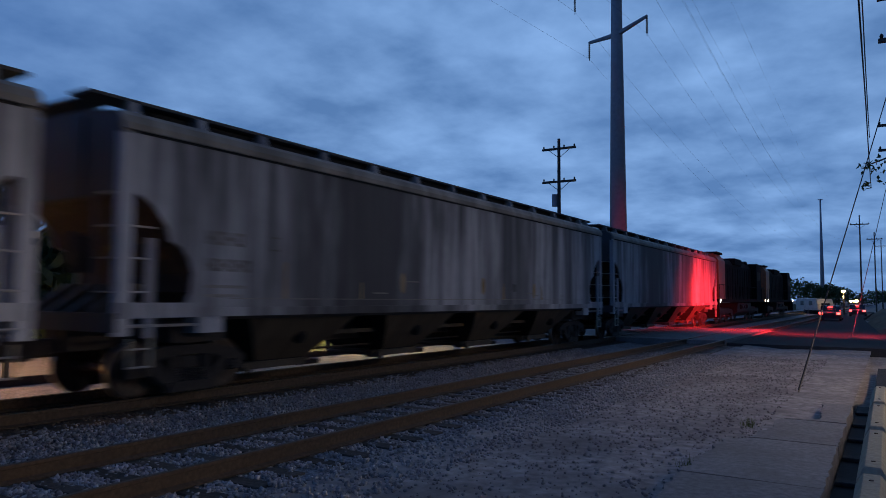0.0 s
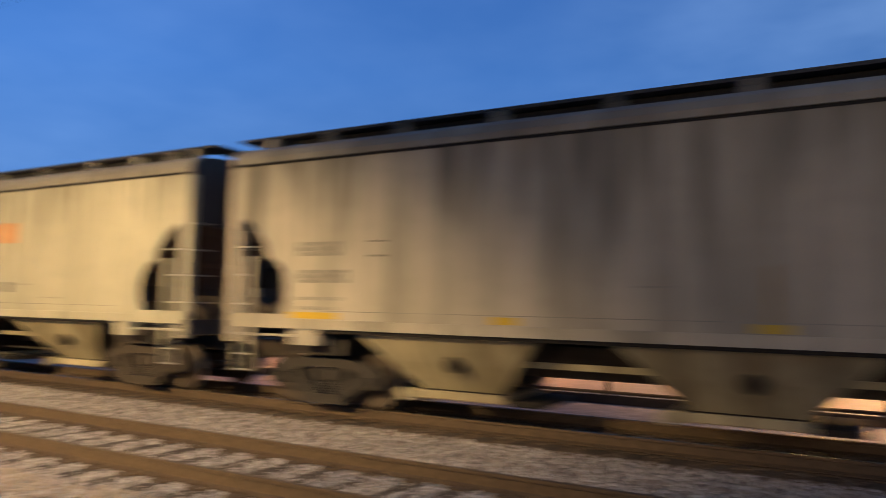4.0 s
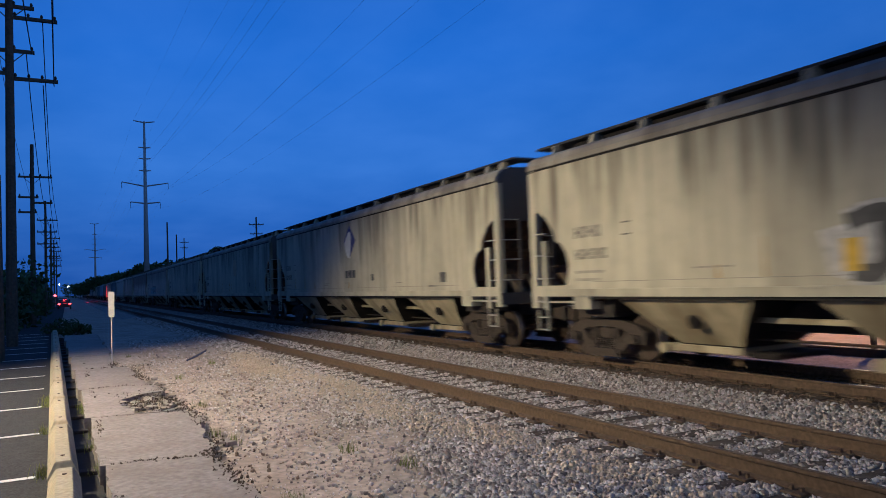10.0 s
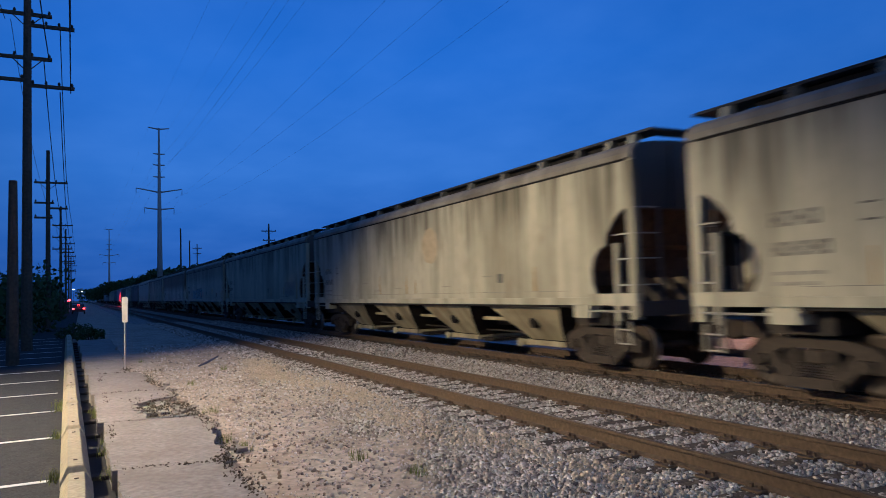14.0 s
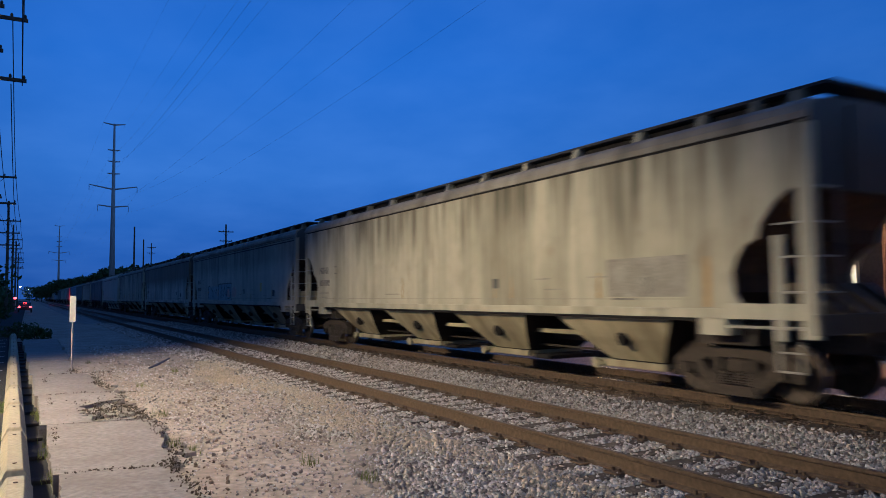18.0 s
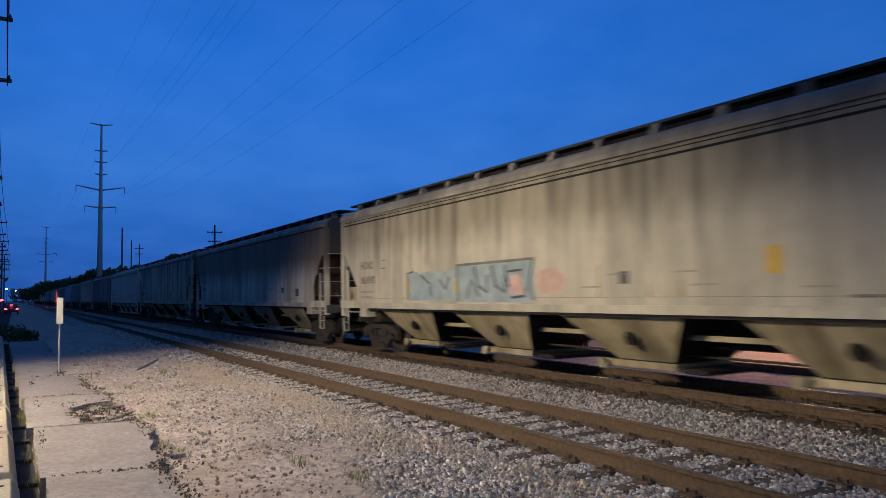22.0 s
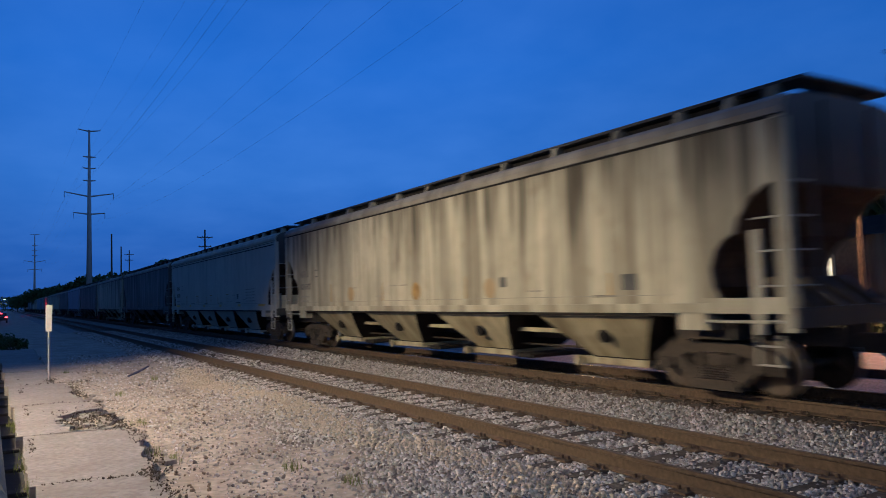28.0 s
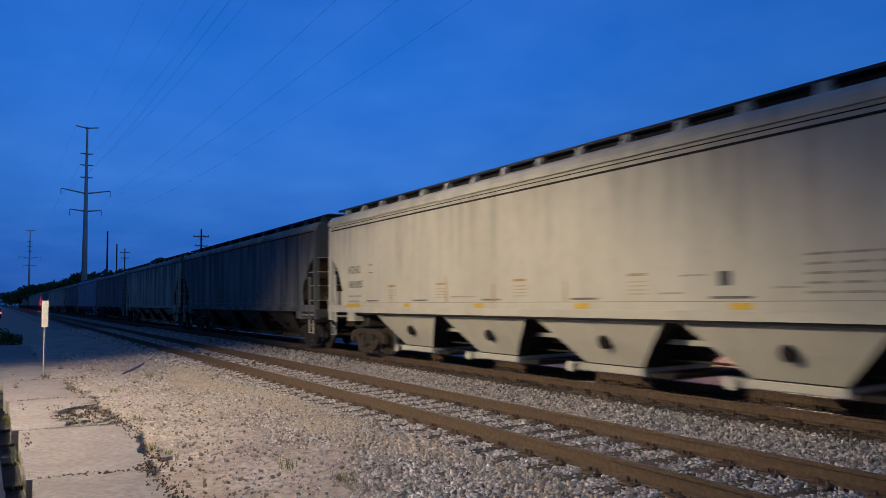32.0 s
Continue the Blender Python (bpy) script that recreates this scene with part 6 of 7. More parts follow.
for i in range(8):
    make_bush(16 + 5.2 * i, 24.5 + (i % 3) * 0.8, 4.0 + (i * 37 % 5) * 0.2, 5.5, 360 + i, n=2600, leaf=0.42, label="dark hedge shrub behind the tracks")
for i in range(9):
    make_bush(-8 - 4.9 * i, 33.5 + (i % 3) * 0.7, 7.2 + (i * 37 % 5) * 0.2, 5.5, 380 + i, n=3200, leaf=0.42, label="tall dark hedge shrub behind the lot")
# added hedge that stands in for the shade beyond the lit lot
for i in range(6):
    make_bush(-13.5 + 3.1 * i, 25.0 + (i % 2) * 0.3, 1.0 + (i % 3) * 0.08, 3.4, 420 + i, n=1500, leaf=0.11, label="low dark hedge added as shade before the building")
for i in range(16):
    make_bush(-46 - 7.5 * i, -4.8 - 0.10 * i + (i % 3) * 0.5, 3.4 + (i * 37 % 5) * 0.35, 5.5, 330 + i, n=900, leaf=0.22, label="dark hedge shrub beside the car park")


def grass_tufts():
    rng = np.random.RandomState(9)
    vs, fs = [], []
    spots = [(-10.2, 1.72), (-9.6, 1.85), (-12.9, 1.95), (-20.2, 3.4), (-7.2, 3.2), (-8.2, 2.9), (-14.9, -0.36), (-12.0, -0.32), (-15.6, -0.37), (-11.2, 0.30), (-10.4, 0.27), (-13.6, 0.22), (-17.2, 2.2), (-5.9, 2.4), (8.5, 1.7), (11.8, 1.6),
             (-9.0, 0.30), (-14.2, 0.20), (-9.2, -0.28), (-6.6, 1.8), (-24.0, 1.6), (-6.4, 0.32)]
    for x, y in spots:
        for _ in range(60):
            a, h = rng.uniform(0, 6.28), rng.uniform(0.03, 0.13)
            bx, by = x + rng.normal(0, 0.10), y + rng.normal(0, 0.05)
            dx, dy = math.cos(a), math.sin(a)
            i = len(vs)
            vs += [(bx - dy * 0.004, by + dx * 0.004, -0.24), (bx + dy * 0.004, by - dx * 0.004, -0.24), (bx + dx * 0.05, by + dy * 0.05, -0.2 + h)]
            fs.append((i, i + 1, i + 2))
    me = bpy.data.meshes.new("grass_tufts")
    me.from_pydata(vs, [], fs)
    me.materials.append(GRASS)
    tagged(new("grass_tufts", me), "dry yellowish grass tufts in cracks", "grass", kind="stuff")


grass_tufts()

# ---------------------------------------------------------------- crossing, vehicles, far lamps


SIDE_ROAD = ((45.5, 0.1), (85, 2.0), (140, 1.8), (140, 5.3), (45.5, 5.3))
DRY_GRASS = mat("dry_grass_bank", (0.15, 0.115, 0.06), 0.95, 0, 3, 0.5, 0.6, (0.07, 0.06, 0.035), 0.8)


def make_crossing():
    bm = B()
    box(bm, 31.5, 45.5, -60, 5.45, -0.5, -0.10)
    tagged(new("road", mesh_of("road", bm, ASPHALT)), "asphalt road over the level crossing", "road", kind="structure")
    ro = thing("crossing_panels", "worn crossing panels between the rails", "road", kind="structure")
    for a, b in ((Y_NEAR - 0.9, Y_NEAR - RAIL - 0.09), (Y_NEAR - RAIL + 0.09, Y_NEAR + RAIL - 0.09), (Y_NEAR + RAIL + 0.09, Y_MAIN - RAIL - 0.09), (Y_MAIN - RAIL + 0.09, Y_MAIN + RAIL - 0.09), (Y_MAIN + RAIL + 0.09, 14.5)):
        bm = B()
        box(bm, 31.5, 45.5, a, b, -0.4, -0.012)
        part("panel", bm, CONCRETE, ro)
    # side road that runs away beside the railway, and the grass bank along it
    bm = B()
    low = [bm.verts.new((x, y, -0.5)) for x, y in SIDE_ROAD]
    top = [bm.verts.new((x, y, -0.14)) for x, y in SIDE_ROAD]
    bm.faces.new(top)
    bm.faces.new(low[::-1])
    for i in range(len(low)):
        j = (i + 1) % len(low)
        bm.faces.new((low[i], low[j], top[j], top[i]))
    bmesh.ops.recalc_face_normals(bm, faces=bm.faces)
    tagged(new("side_road", mesh_of("side_road", bm, ASPHALT)), "dark asphalt road leading away beside the railway", "road", kind="structure")
    bm = B()
    for i in range(25):
        x, k = 50 + 3.2 * i, min(1, i / 3) * min(1, (24 - i) / 3)
        for y, z in ((-9, -0.4), (-6.5, 0.75), (-2.0, 0.85), (-0.4, 0.5), (1.1, -0.4)):
            bm.verts.new((x, y + 0.012 * (x - 50) + 0.25 * math.sin(1.7 * i), -0.4 + (z + 0.4) * k * (1 + 0.12 * math.sin(2.3 * i + y))))
    bm.verts.ensure_lookup_table()
    for i in range(24):
        for j in range(4):
            bm.faces.new([bm.verts[q] for q in (5 * i + j, 5 * i + j + 1, 5 * i + j + 6, 5 * i + j + 5)])
    bmesh.ops.recalc_face_normals(bm, faces=bm.faces)
    tagged(new("bank", mesh_of("bank", bm, DRY_GRASS)), "low bank of dry brown grass beside the road", "bank", kind="structure")
    for x, y, a in ((38.0, -3.0, 0), (-206.0, -4.0, 0)):
        s = thing("crossing_signal", "railway crossing signal with red flashing lamps", "crossing signal", "crossing signals", m=pose(x, y, -0.2))
        bm = B()
        bar(bm, (0, 0, 0), (0, 0, 4.2), 0.07, 0.06, 10)
        part("mast", bm, GALV, s)
        for k in (-1, 1):
            bm = B()
            box(bm, -0.75, 0.75, -0.02, 0.02, -0.07, 0.07)
            part("crossbuck_blade", bm, WHITE_LINE, s, m=pose(0, 0.1, 3.7, 0, k * 45, 0))
            bm = B()
            lathe(bm, [(0.02, 0.0), (0.28, 0.01), (0.28, 0.03), (0.02, 0.04)], 16)
            tgt = part("lamp_target", bm, BLACK, s, m=pose(k * 0.55, -0.12, 2.7))
            bm = B()
            lathe(bm, [(0.01, -0.05), (0.11, -0.04), (0.12, 0.0), (0.01, 0.01)], 14)
            part("red_lens", bm, LAMP_RED, tgt)


make_crossing()
CAR_PAINT = mat("dark_car_paint", (0.06, 0.06, 0.065), 0.35, 0.2, 4, 0.1)
CAR_WHITE = mat("white_trailer_paint", (0.42, 0.40, 0.36), 0.5, 0, 4, 0.15, 0.4, (0.28, 0.26, 0.22), 0.03)


def make_vehicle(x, y, turn, paint, label):
    v = thing("car", label, "car", "waiting cars", m=pose(x, y, -0.3, 0, 0, turn))
    bm = B()
    prism(bm, [(-2.2, 0.35), (-2.25, 0.85), (-1.9, 0.98), (1.0, 1.0), (2.1, 0.85), (2.2, 0.4)], -0.88, 0.88)
    body = part("body", bm, paint, v)
    bm = B()
    prism(bm, [(-1.75, 0.98), (-1.3, 1.48), (0.2, 1.5), (0.95, 1.0)], -0.76, 0.76)
    part("cabin", bm, GLASS, v)
    for sx in (-1.35, 1.35):
        for s in (-1, 1):
            bm = B()
            lathe(bm, [(0.1, s * 0.68), (0.33, s * 0.70), (0.34, s * 0.88), (0.1, s * 0.90)], 16)
            w = part("wheel", bm, BLACK, v, m=pose(sx, 0, 0.33))
    for s in (-1, 1):
        bm = B()
        box(bm, -2.29, -2.2, s * 0.70 - 0.15, s * 0.70 + 0.15, 0.72, 0.90, 0.02)
        part("tail_light", bm, LAMP_RED, body, "glowing red tail light")
    bm = B()
    box(bm, -1.6, -1.55, -0.2, 0.2, 1.36, 1.42)
    part("brake_light", bm, LAMP_RED, body, "glowing high brake light")
    return v


make_vehicle(76.0, 4.3, 0, CAR_PAINT, "dark car with glowing red tail lights")
make_vehicle(100.0, 2.9, 0, CAR_PAINT, "dark car further off with red tail lights")
make_vehicle(-122.0, -0.4, 180, CAR_PAINT, "dark car with red tail lights on the far road")
tr = thing("camper_trailer", "white camper trailer parked by the road", "trailer", m=pose(118.0, 9.0, -0.3, 0, 0, 30))
bm = B()
prism(bm, [(-3.3, 0.6), (-3.4, 1.5), (-3.0, 2.2), (3.0, 2.3), (3.3, 1.6), (3.3, 0.6)], -1.1, 1.1)
bd = part("body", bm, CAR_WHITE, tr)
for k in (-1.8, 0.8):
    bm = B()
    box(bm, k, k + 1.0, 1.104, 1.115, 1.3, 1.9)
    part("window", bm, GLASS, bd)
bm = B()
box(bm, -3.41, -3.395, -0.6, 0.6, 1.25, 1.6)
part("rear_window", bm, GLASS, bd)
for k in (-0.5, 0.5):
    bm = B()
    lathe(bm, [(0.1, -1.1), (0.36, -1.1), (0.36, 1.1), (0.1, 1.1)], 14)
    part("wheelset", bm, BLACK, tr, m=pose(k, 0, 0.36))


def make_street_lamp(x, y, h, glow, size, label):
    s = thing("street_lamp", label, "street lamp", "street lamps", m=pose(x, y, -0.4))
    bm = B()
    bar(bm, (0, 0, 0), (0, 0, h), 0.12, 0.08, 8)
    part("mast", bm, WOOD_POLE, s)
    bm = B()
    lathe(bm, [(0.02, -size * 0.5), (size * 0.8, -size * 0.3), (size, 0), (size * 0.7, size * 0.4), (0.02, size * 0.5)], 12, "z")
    part("lantern", bm, glow, s, "glowing lantern", pose(0, 0, h))


make_street_lamp(108.4, 4.75, 3.3, LAMP_WARM, 0.30, "street lamp with a glaring warm lantern")
make_street_lamp(205.0, 6.6, 2.0, LAMP_WARM, 0.6, "low lamp with a warm lantern")
make_street_lamp(215.0, 8.0, 1.9, LAMP_WARM, 0.5, "low lamp with a warm lantern far off")
for d, a, e in ((420, 179.93, 0.62), (420, 178.61, 0.68), (400, 178.75, 0.62), (480, 179.3, 0.5), (520, -179.5, 0.8)):
    make_street_lamp(d * math.cos(radians(a)), d * math.sin(radians(a)), d * math.tan(radians(e)) + 2.1, LAMP_WHITE, 0.65, "white street lamp far along the railway")
rs = thing("stop_light", "small red signal lamp on a mast", "signal", m=pose(-150.0, -2.0, -0.4))
bm = B()
bar(bm, (0, 0, 0), (0, 0, 2.2), 0.06, 0.05, 8)
part("mast", bm, GALV, rs)
bm = B()
lathe(bm, [(0.02, -0.2), (0.25, -0.1), (0.25, 0.1), (0.02, 0.2)], 12, "z")
part("red_lens", bm, LAMP_RED, rs, m=pose(0, 0, 2.2))

make_street_lamp(-13.5, -6.6, 7.9, LAMP_WARM, 0.18, "car park lamp post with a warm lantern")
# posts for the added fill lamps, all out of view
make_street_lamp(18.0, -19.5, 8.5, LAMP_WHITE, 0.18, "distant unseen car park lamp post, added, with a pale lantern")
make_street_lamp(1.8, -38.6, 6.0, LAMP_WARM, 0.18, "far unseen car park lamp post, added, with a warm lantern")
make_street_lamp(21.0, -9.6, 9.5, LAMP_WHITE, 0.18, "unseen car park lamp post, added, with a pale lantern")
make_street_lamp(-12.0, 22.0, 6.5, LAMP_WARM, 0.15, "lot lamp post with an orange lantern")
make_street_lamp(20.5, 21.0, 5.7, LAMP_WARM, 0.12, "lot lamp post with a small warm lantern")
make_street_lamp(3.0, 21.2, 6.1, LAMP_WARM, 0.15, "lot lamp post with a warm lantern")

# ---------------------------------------------------------------- ties, plates and stones


def make_ties(track, yc, seed, x_from, x_to):
    rnd = random.Random(seed)
    bm = B()
    box(bm, -0.115, 0.115, -1.30, 1.30, -0.36, -0.197, 0.008)
    tie = mesh_of("tie", bm, TIE)
    bm = B()
    box(bm, -0.10, 0.10, -0.19, 0.19, -0.191, -0.172)
    for sx in (-0.05, 0.05):
        for sy in (-0.10, 0.10):
            box(bm, sx - 0.013, sx + 0.013, sy - 0.016, sy + 0.016, -0.175, -0.135)
    plate = mesh_of("tie_plate", bm, RAIL_SIDE)
    x = x_from
    while x < x_to:
        o = new("tie", tie)
        o.parent = track
        o.matrix_basis = pose(x + rnd.uniform(-0.03, 0.03), yc + rnd.uniform(-0.05, 0.05), rnd.uniform(-0.006, 0.0), 0, 0, rnd.uniform(-1.2, 1.2))
        if -24 < x < 4:
            for y in (-RAIL, RAIL):
                p = new("tie_plate", plate)
                p.parent, p.matrix_basis = track, pose(x, yc + y, 0)
        x += 0.56
    # the rest of the line, far off
    vs, fs = [], []
    for a, b in ((-250, x_from - 0.56), (x, 120)):
        k = a
        while k < b:
            i = len(vs)
            vs += [(k - 0.115, yc - 1.3, -0.197), (k + 0.115, yc - 1.3, -0.197), (k + 0.115, yc + 1.3, -0.197), (k - 0.115, yc + 1.3, -0.197),
                   (k - 0.115, yc - 1.3, -0.34), (k + 0.115, yc - 1.3, -0.34)]
            fs += [(i, i + 1, i + 2, i + 3), (i, i + 4, i + 5, i + 1)]
            k += 0.56
    me = bpy.data.meshes.new("far_ties")
    me.from_pydata(vs, [], fs)
    me.materials.append(TIE)
    o = new("far_ties", me)
    o.parent = track
    tagged(o, kind="stuff")


make_ties(near_track, Y_NEAR, 5, -44.0, 22.0)
make_ties(main_track, Y_MAIN, 6, -44.0, 22.0)


def stone_material():
    m = bpy.data.materials.new("crushed_stone")
    m.use_nodes = True
    nt = m.node_tree
    N, K = nt.nodes.new, nt.links.new
    b = nt.nodes["Principled BSDF"]
    b.inputs["Roughness"].default_value = 0.9
    geo, ramp, tc, n, mix = N("ShaderNodeNewGeometry"), N("ShaderNodeValToRGB"), N("ShaderNodeTexCoord"), N("ShaderNodeTexNoise"), N("ShaderNodeMix")
    els = ramp.color_ramp.elements
    els[0].position, els[0].color = 0.0, (0.13, 0.115, 0.11, 1)
    els[1].position, els[1].color = 1.0, (0.74, 0.69, 0.665, 1)
    for p, c in ((0.15, (0.27, 0.22, 0.19, 1)), (0.3, (0.34, 0.305, 0.295, 1)), (0.45, (0.44, 0.37, 0.32, 1)), (0.6, (0.45, 0.42, 0.41, 1)), (0.75, (0.58, 0.50, 0.445, 1)), (0.88, (0.60, 0.565, 0.55, 1))):
        els.new(p).color = c
    K(geo.outputs["Random Per Island"], ramp.inputs[0])
    n.inputs["Scale"].default_value = 45
    K(tc.outputs["Object"], n.inputs["Vector"])
    mix.data_type, mix.blend_type = "RGBA", "MULTIPLY"
    mix.inputs["Factor"].default_value = 0.5
    K(ramp.outputs[0], mix.inputs["A"])
    K(n.outputs["Color"], mix.inputs["B"])
    r = N("ShaderNodeMix")
    r.data_type = "RGBA"
    r.inputs["Factor"].default_value = 0.35
    K(ramp.outputs[0], r.inputs["A"])
    K(mix.outputs["Result"], r.inputs["B"])
    K(r.outputs["Result"], b.inputs["Base Color"])
    return m


STONE = stone_material()
RUST_STONE = mat("rust_stained_stone", (0.16, 0.115, 0.082), 0.95, 0, 30, 0.5, 0.5, (0.26, 0.22, 0.19), 0.3, spec=0.12)


def bed_height(x, y):
    """Height of the surface on which loose stones lie."""
    def bed(c):
        d = abs(y - c)
        return -0.215 if d < 1.4 else -0.215 - (d - 1.4) * 0.10
    if y < 4.4:
        return hill(x, y)
    return max(bed(Y_NEAR), bed(Y_MAIN), hill(x, y) if y < 5.3 else -1)


def make_stones(name, x0, x1, y0, y1, per_m2, lo, hi, seed, label, keep=None, material=None, flat=0.6, lift=0.0):
    rng = np.random.RandomState(seed)
    n = int((x1 - x0) * (y1 - y0) * per_m2)
    xs, ys = rng.uniform(x0, x1, n), rng.uniform(y0, y1, n)
    ok = np.ones(n, bool)
    for c in (Y_NEAR, Y_MAIN):
        for s in (-RAIL, RAIL):
            ok &= np.abs(ys - c - s) > 0.06
    on_tie = np.abs((xs + 44.0 + 0.28) % 0.56 - 0.28) < 0.125
    for c in (Y_NEAR, Y_MAIN):
        ok &= ~(on_tie & (np.abs(ys - c) < 1.32) & (rng.uniform(size=n) < 0.86))
    if keep is not None:
        ok &= rng.uniform(size=n) < keep(xs, ys)
    xs, ys = xs[ok], ys[ok]
    n = len(xs)
    base = np.array([(-1, -1, -1), (1, -1, -1), (1, 1, -1), (-1, 1, -1), (-0.8, -0.7, 1), (0.7, -0.8, 1), (0.8, 0.7, 1), (-0.7, 0.8, 1)], float)
    size = np.exp(rng.uniform(np.log(lo), np.log(hi), n))
    pts = base[None] * (size[:, None, None] * np.array([1.0, 0.78, flat])) * rng.uniform(0.55, 1.15, (n, 8, 3))
    q = rng.normal(size=(n, 4))
    q[:, 0] += 0.8
    q /= np.linalg.norm(q, axis=1)[:, None]
    w, i, j, k = q.T
    rot = np.stack([1 - 2 * (j * j + k * k), 2 * (i * j - k * w), 2 * (i * k + j * w), 2 * (i * j + k * w), 1 - 2 * (i * i + k * k), 2 * (j * k - i * w),
                    2 * (i * k - j * w), 2 * (j * k + i * w), 1 - 2 * (i * i + j * j)], 1).reshape(n, 3, 3)
    pts = np.einsum("nab,nvb->nva", rot, pts)
    zs = np.array([bed_height(a, b) for a, b in zip(xs, ys)]) + size * rng.uniform(0.05, 0.55, n) + lift
    for c in (Y_NEAR, Y_MAIN):
        zs = np.where(np.abs(ys - c) < 1.34, np.minimum(zs, -0.196 - 0.55 * flat * size), zs)      # level with the ties
    pts += np.stack([xs, ys, zs], 1)[:, None]
    quads = np.array([(3, 2, 1, 0), (4, 5, 6, 7), (0, 1, 5, 4), (1, 2, 6, 5), (2, 3, 7, 6), (3, 0, 4, 7)])
    faces = (quads[None] + 8 * np.arange(n)[:, None, None]).reshape(-1)
    me = bpy.data.meshes.new(name)
    me.vertices.add(8 * n)
    me.vertices.foreach_set("co", pts.reshape(-1))
    me.loops.add(len(faces))
    me.loops.foreach_set("vertex_index", faces)
    me.polygons.add(6 * n)
    me.polygons.foreach_set("loop_start", np.arange(0, 24 * n, 4))
    me.polygons.foreach_set("loop_total", np.full(6 * n, 4))
    me.update(calc_edges=True)
    me.materials.append(material or STONE)
    return tagged(new(name, me), label, "gravel", kind="stuff")


def east_fade(xs, ys):
    """Pale stone gives way to darker stone toward the crossing."""
    return np.clip((9.0 - xs) / 6.0, 0, 1)


def bank(xs, ys):
    """Stones thin out from the bank toward the dusty strip."""
    edge = 3.15 + np.clip((-xs - 6) * 0.10, 0, 1.5) + 0.35 * np.sin(xs * 1.3) + 0.2 * np.sin(xs * 3.1 + ys)
    return np.clip((ys - edge) / 0.8 + 0.25, 0.05, 1.0)


def dusty(xs, ys):
    """Pebbles lie in drifts between bare dusty stretches."""
    drift = 0.5 + 0.5 * np.sin(xs * 1.9 + 2.2 * ys) * np.sin(xs * 0.7 - 1.6 * ys + 1.0)
    return np.clip(0.25 + 0.75 * drift, 0, 1) * (ys > slab_edge(xs) + 0.03)


make_stones("ballast_stones_bank", -17, 1, 2.0, 5.45, 1150, 0.009, 0.034, 1, "grey crushed stones on the bank beside the empty track", bank)
TAN_STONE = mat("dusty_tan_stone", (0.50, 0.42, 0.34), 0.95, 0, 30, 0.4, 0.5, (0.36, 0.29, 0.23), 0.3, spec=0.12)


def ridge(xs, ys):
    """Dusty tan stones along the shoulder of the bank."""
    crest = 4.45 + 0.25 * np.sin(xs * 0.8) + 0.02 * (xs + 12)
    return np.clip(np.exp(-((ys - crest) / 0.32) ** 2) * (0.75 + 0.25 * np.sin(xs * 2.9)), 0, 1)


make_stones("ballast_stones_ridge", -22, -2, 3.4, 5.1, 520, 0.010, 0.036, 23, "dusty tan stones along the shoulder of the bank", ridge, TAN_STONE, 0.6, 0.02)
make_stones("ballast_stones_bank_west", -32, -17, 2.0, 5.45, 420, 0.014, 0.040, 11, "crushed stones on the bank further along", bank)
make_stones("ballast_stones_siding", -21, 9, 5.3, 7.5, 780, 0.015, 0.038, 2, "grey crushed stones between the siding rails", east_fade)
make_stones("ballast_stones_between", -21, 9, 7.4, 9.62, 560, 0.012, 0.036, 3, "grey crushed stones between the tracks", east_fade)
make_stones("ballast_stones_main", -22, 8, 9.5, 12.4, 170, 0.014, 0.036, 4, "rust-stained crushed stones under the train", None, RUST_STONE)
make_stones("ballast_stones_far", -60, -21, 4.4, 9.9, 80, 0.03, 0.06, 7, "crushed stones of the tracks further off")
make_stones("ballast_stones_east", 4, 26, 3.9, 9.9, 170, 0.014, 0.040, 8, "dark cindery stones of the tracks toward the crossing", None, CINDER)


def clumped(xs, ys):
    """Brown clods lie in patches on the dusty strip."""
    p = np.sin(xs * 1.1 + 1.7 * ys) * np.sin(xs * 2.7 - 1.9 * ys + 0.6) + 0.6 * np.sin(xs * 0.45 + 2.6 * ys)
    return np.clip(1.3 * (p - 0.15), 0.02, 1) * (ys > slab_edge(xs) + 0.05)


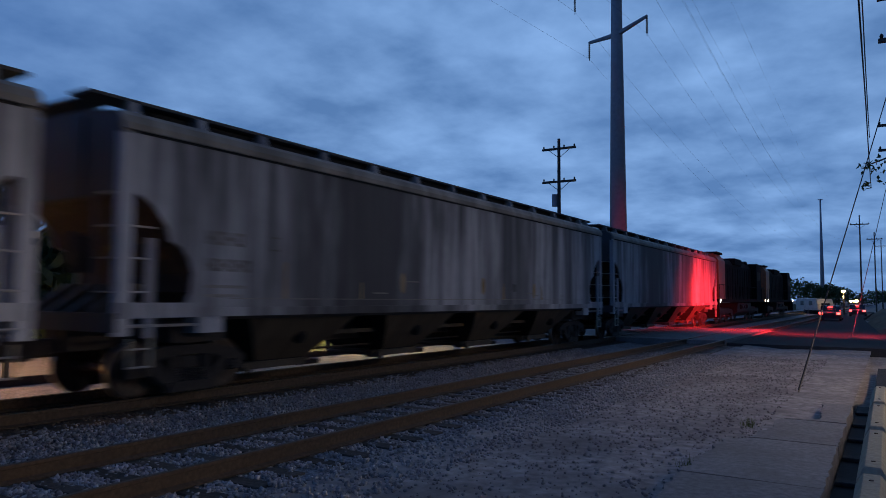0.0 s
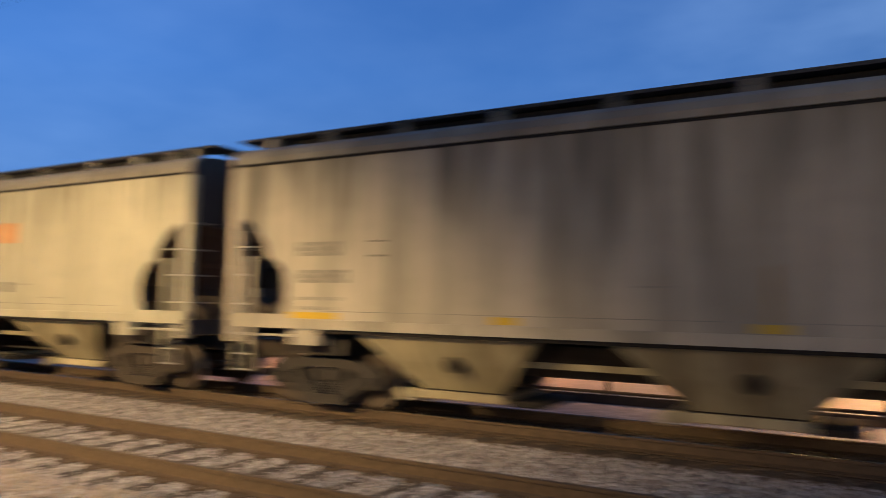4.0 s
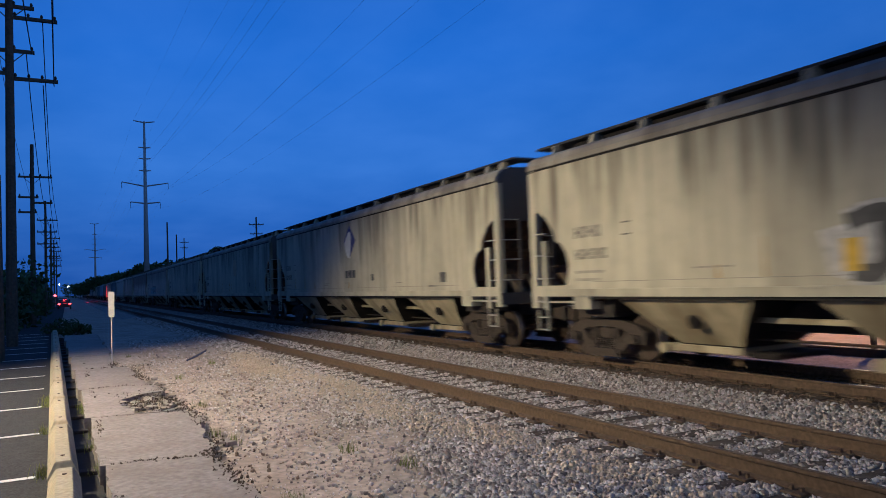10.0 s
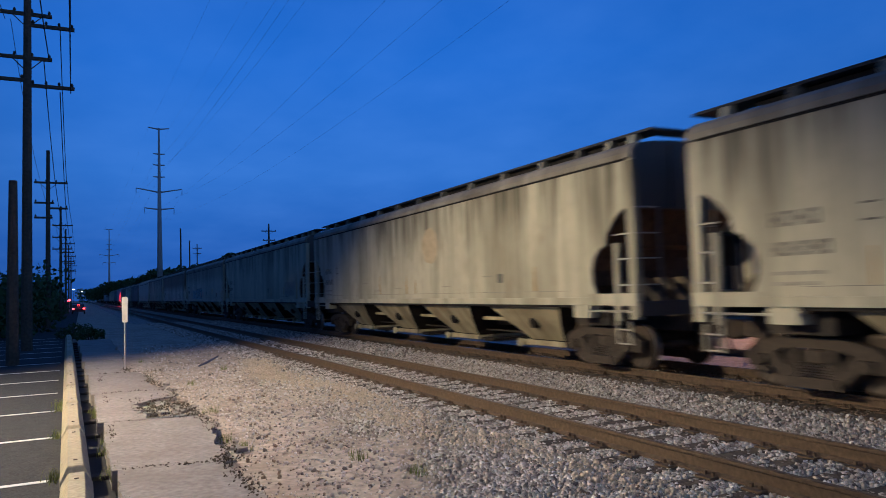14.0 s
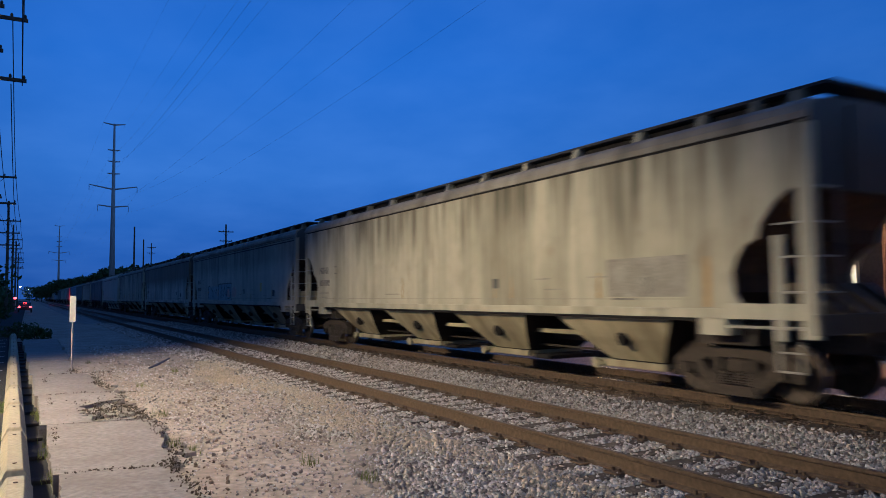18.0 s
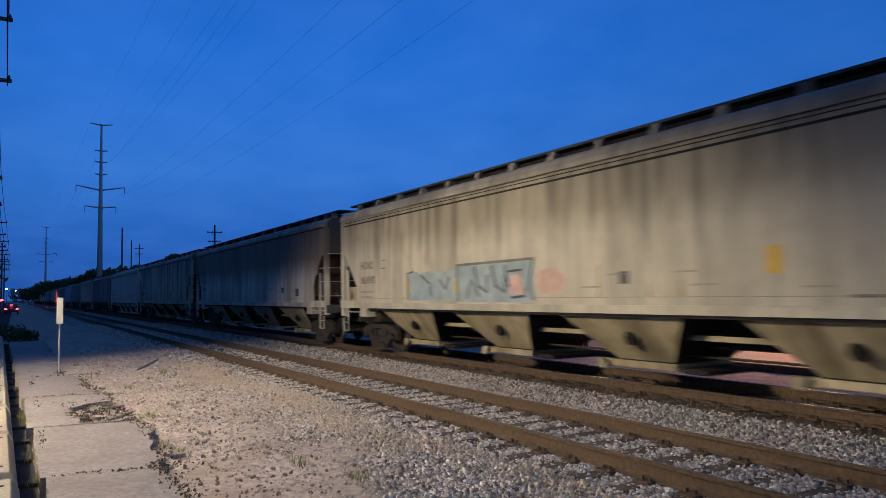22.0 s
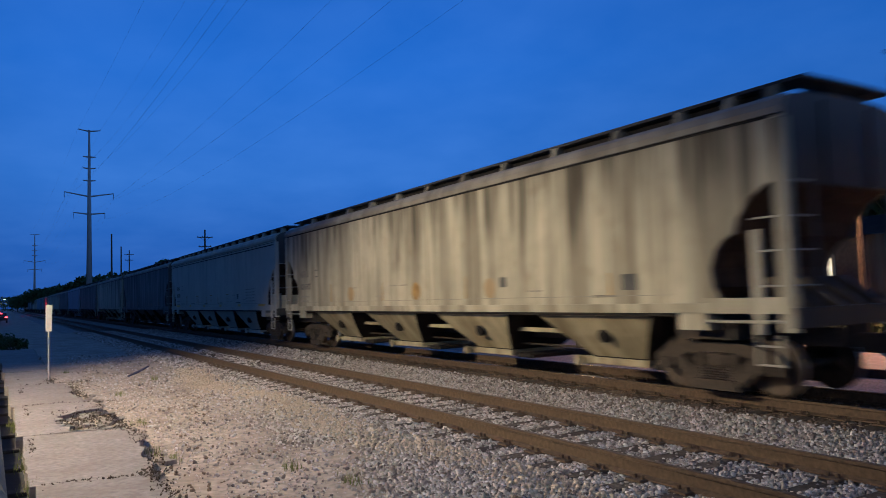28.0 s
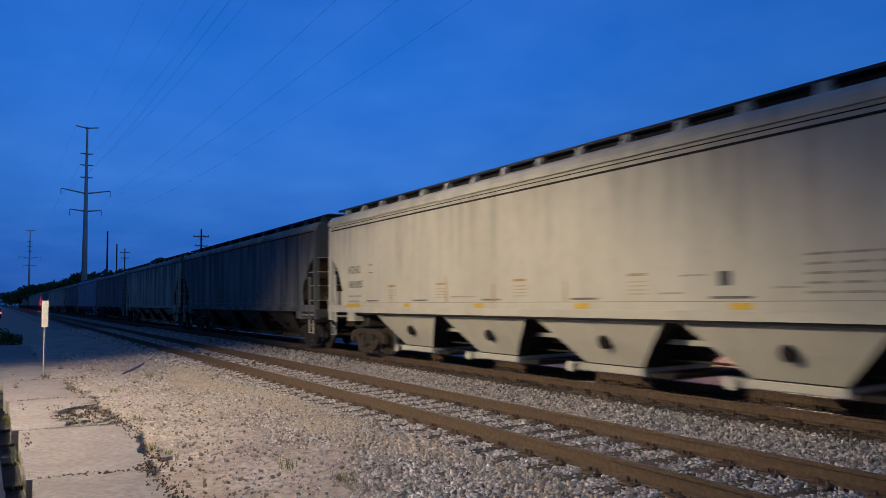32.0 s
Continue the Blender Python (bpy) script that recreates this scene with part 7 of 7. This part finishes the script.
CLOD = mat("brown_earth_clod", (0.23, 0.175, 0.13), 0.95, 0, 40, 0.5, 0.4, (0.27, 0.22, 0.175), 0.4, spec=0.12)
make_stones("soil_clods", -24, -3.5, 1.5, 4.7, 34, 0.006, 0.034, 21, "brown earth clods strewn over the dusty strip", clumped, CLOD, 0.5)
make_stones("gravel_pebbles", -22, 2, 1.3, 4.6, 300, 0.005, 0.018, 9, "small loose pebbles on dusty ground", dusty)


def litter(xs, ys):
    """Dead leaves and dirt gather along the crumbled pavement edge, in the broken patch and in the joints."""
    edge = slab_edge(xs)
    clump = np.clip(np.sin(xs * 2.3) * np.sin(xs * 0.9 + 1.0) + 0.6, 0.05, 1)
    near_joint = np.min(np.abs(xs[:, None] - 0.10 * (ys[:, None] - 0.8) * 2 - np.array([-20.25, -15.9, -12.2, -8.7, -4.6])[None]), 1)
    patch = np.exp(-((xs + 13.4) / 1.0) ** 2 - ((ys - 1.2) / 0.32) ** 2)
    inner = np.exp(-((ys - 0.36) / 0.05) ** 2) * np.clip(np.sin(xs * 1.7 + 2), 0, 1)
    return np.clip(clump * np.exp(-((ys - edge) / 0.09) ** 2) + 0.75 * np.exp(-(near_joint / 0.05) ** 2) + 0.8 * patch + 0.5 * inner, 0, 1)


LITTER = mat("dead_leaf_litter", (0.085, 0.066, 0.046), 0.95, 0, 60, 0.5, 0.4, (0.10, 0.08, 0.055), 0)
make_stones("leaf_litter", -22, -3, 0.33, 1.95, 700, 0.005, 0.020, 14, "dark dead leaves and dirt along the broken pavement edge", litter, LITTER, 0.25, 0.10)
make_stones("gravel_pebbles_east", 4, 26, 1.4, 4.2, 75, 0.008, 0.030, 15, "small dark clods on damp soil", None, SOIL)

# ---------------------------------------------------------------- what moves


def motions():
    times = [0.0, 8.0, 16.0, 24.0, 32.0]
    for car, key, x in CARS + LOCOS:
        walk(car, [(t, pose(x + V * t, Y_MAIN, 0)) for t in times])
    # wheels of the cars that pass the camera turn with the train
    turn = math.degrees(V / 0.457)
    for car, key, x in CARS[:15]:
        for tr in car.children:
            if not tr.name.startswith("truck"):
                continue
            for w in tr.children:
                if w.name.startswith("wheelset"):
                    x0, z0 = w.matrix_basis.translation.x, w.matrix_basis.translation.z
                    walk(w, [(0.1 * i, pose(x0, 0, z0, 0, turn * 0.1 * i, 0)) for i in range(321)])


motions()
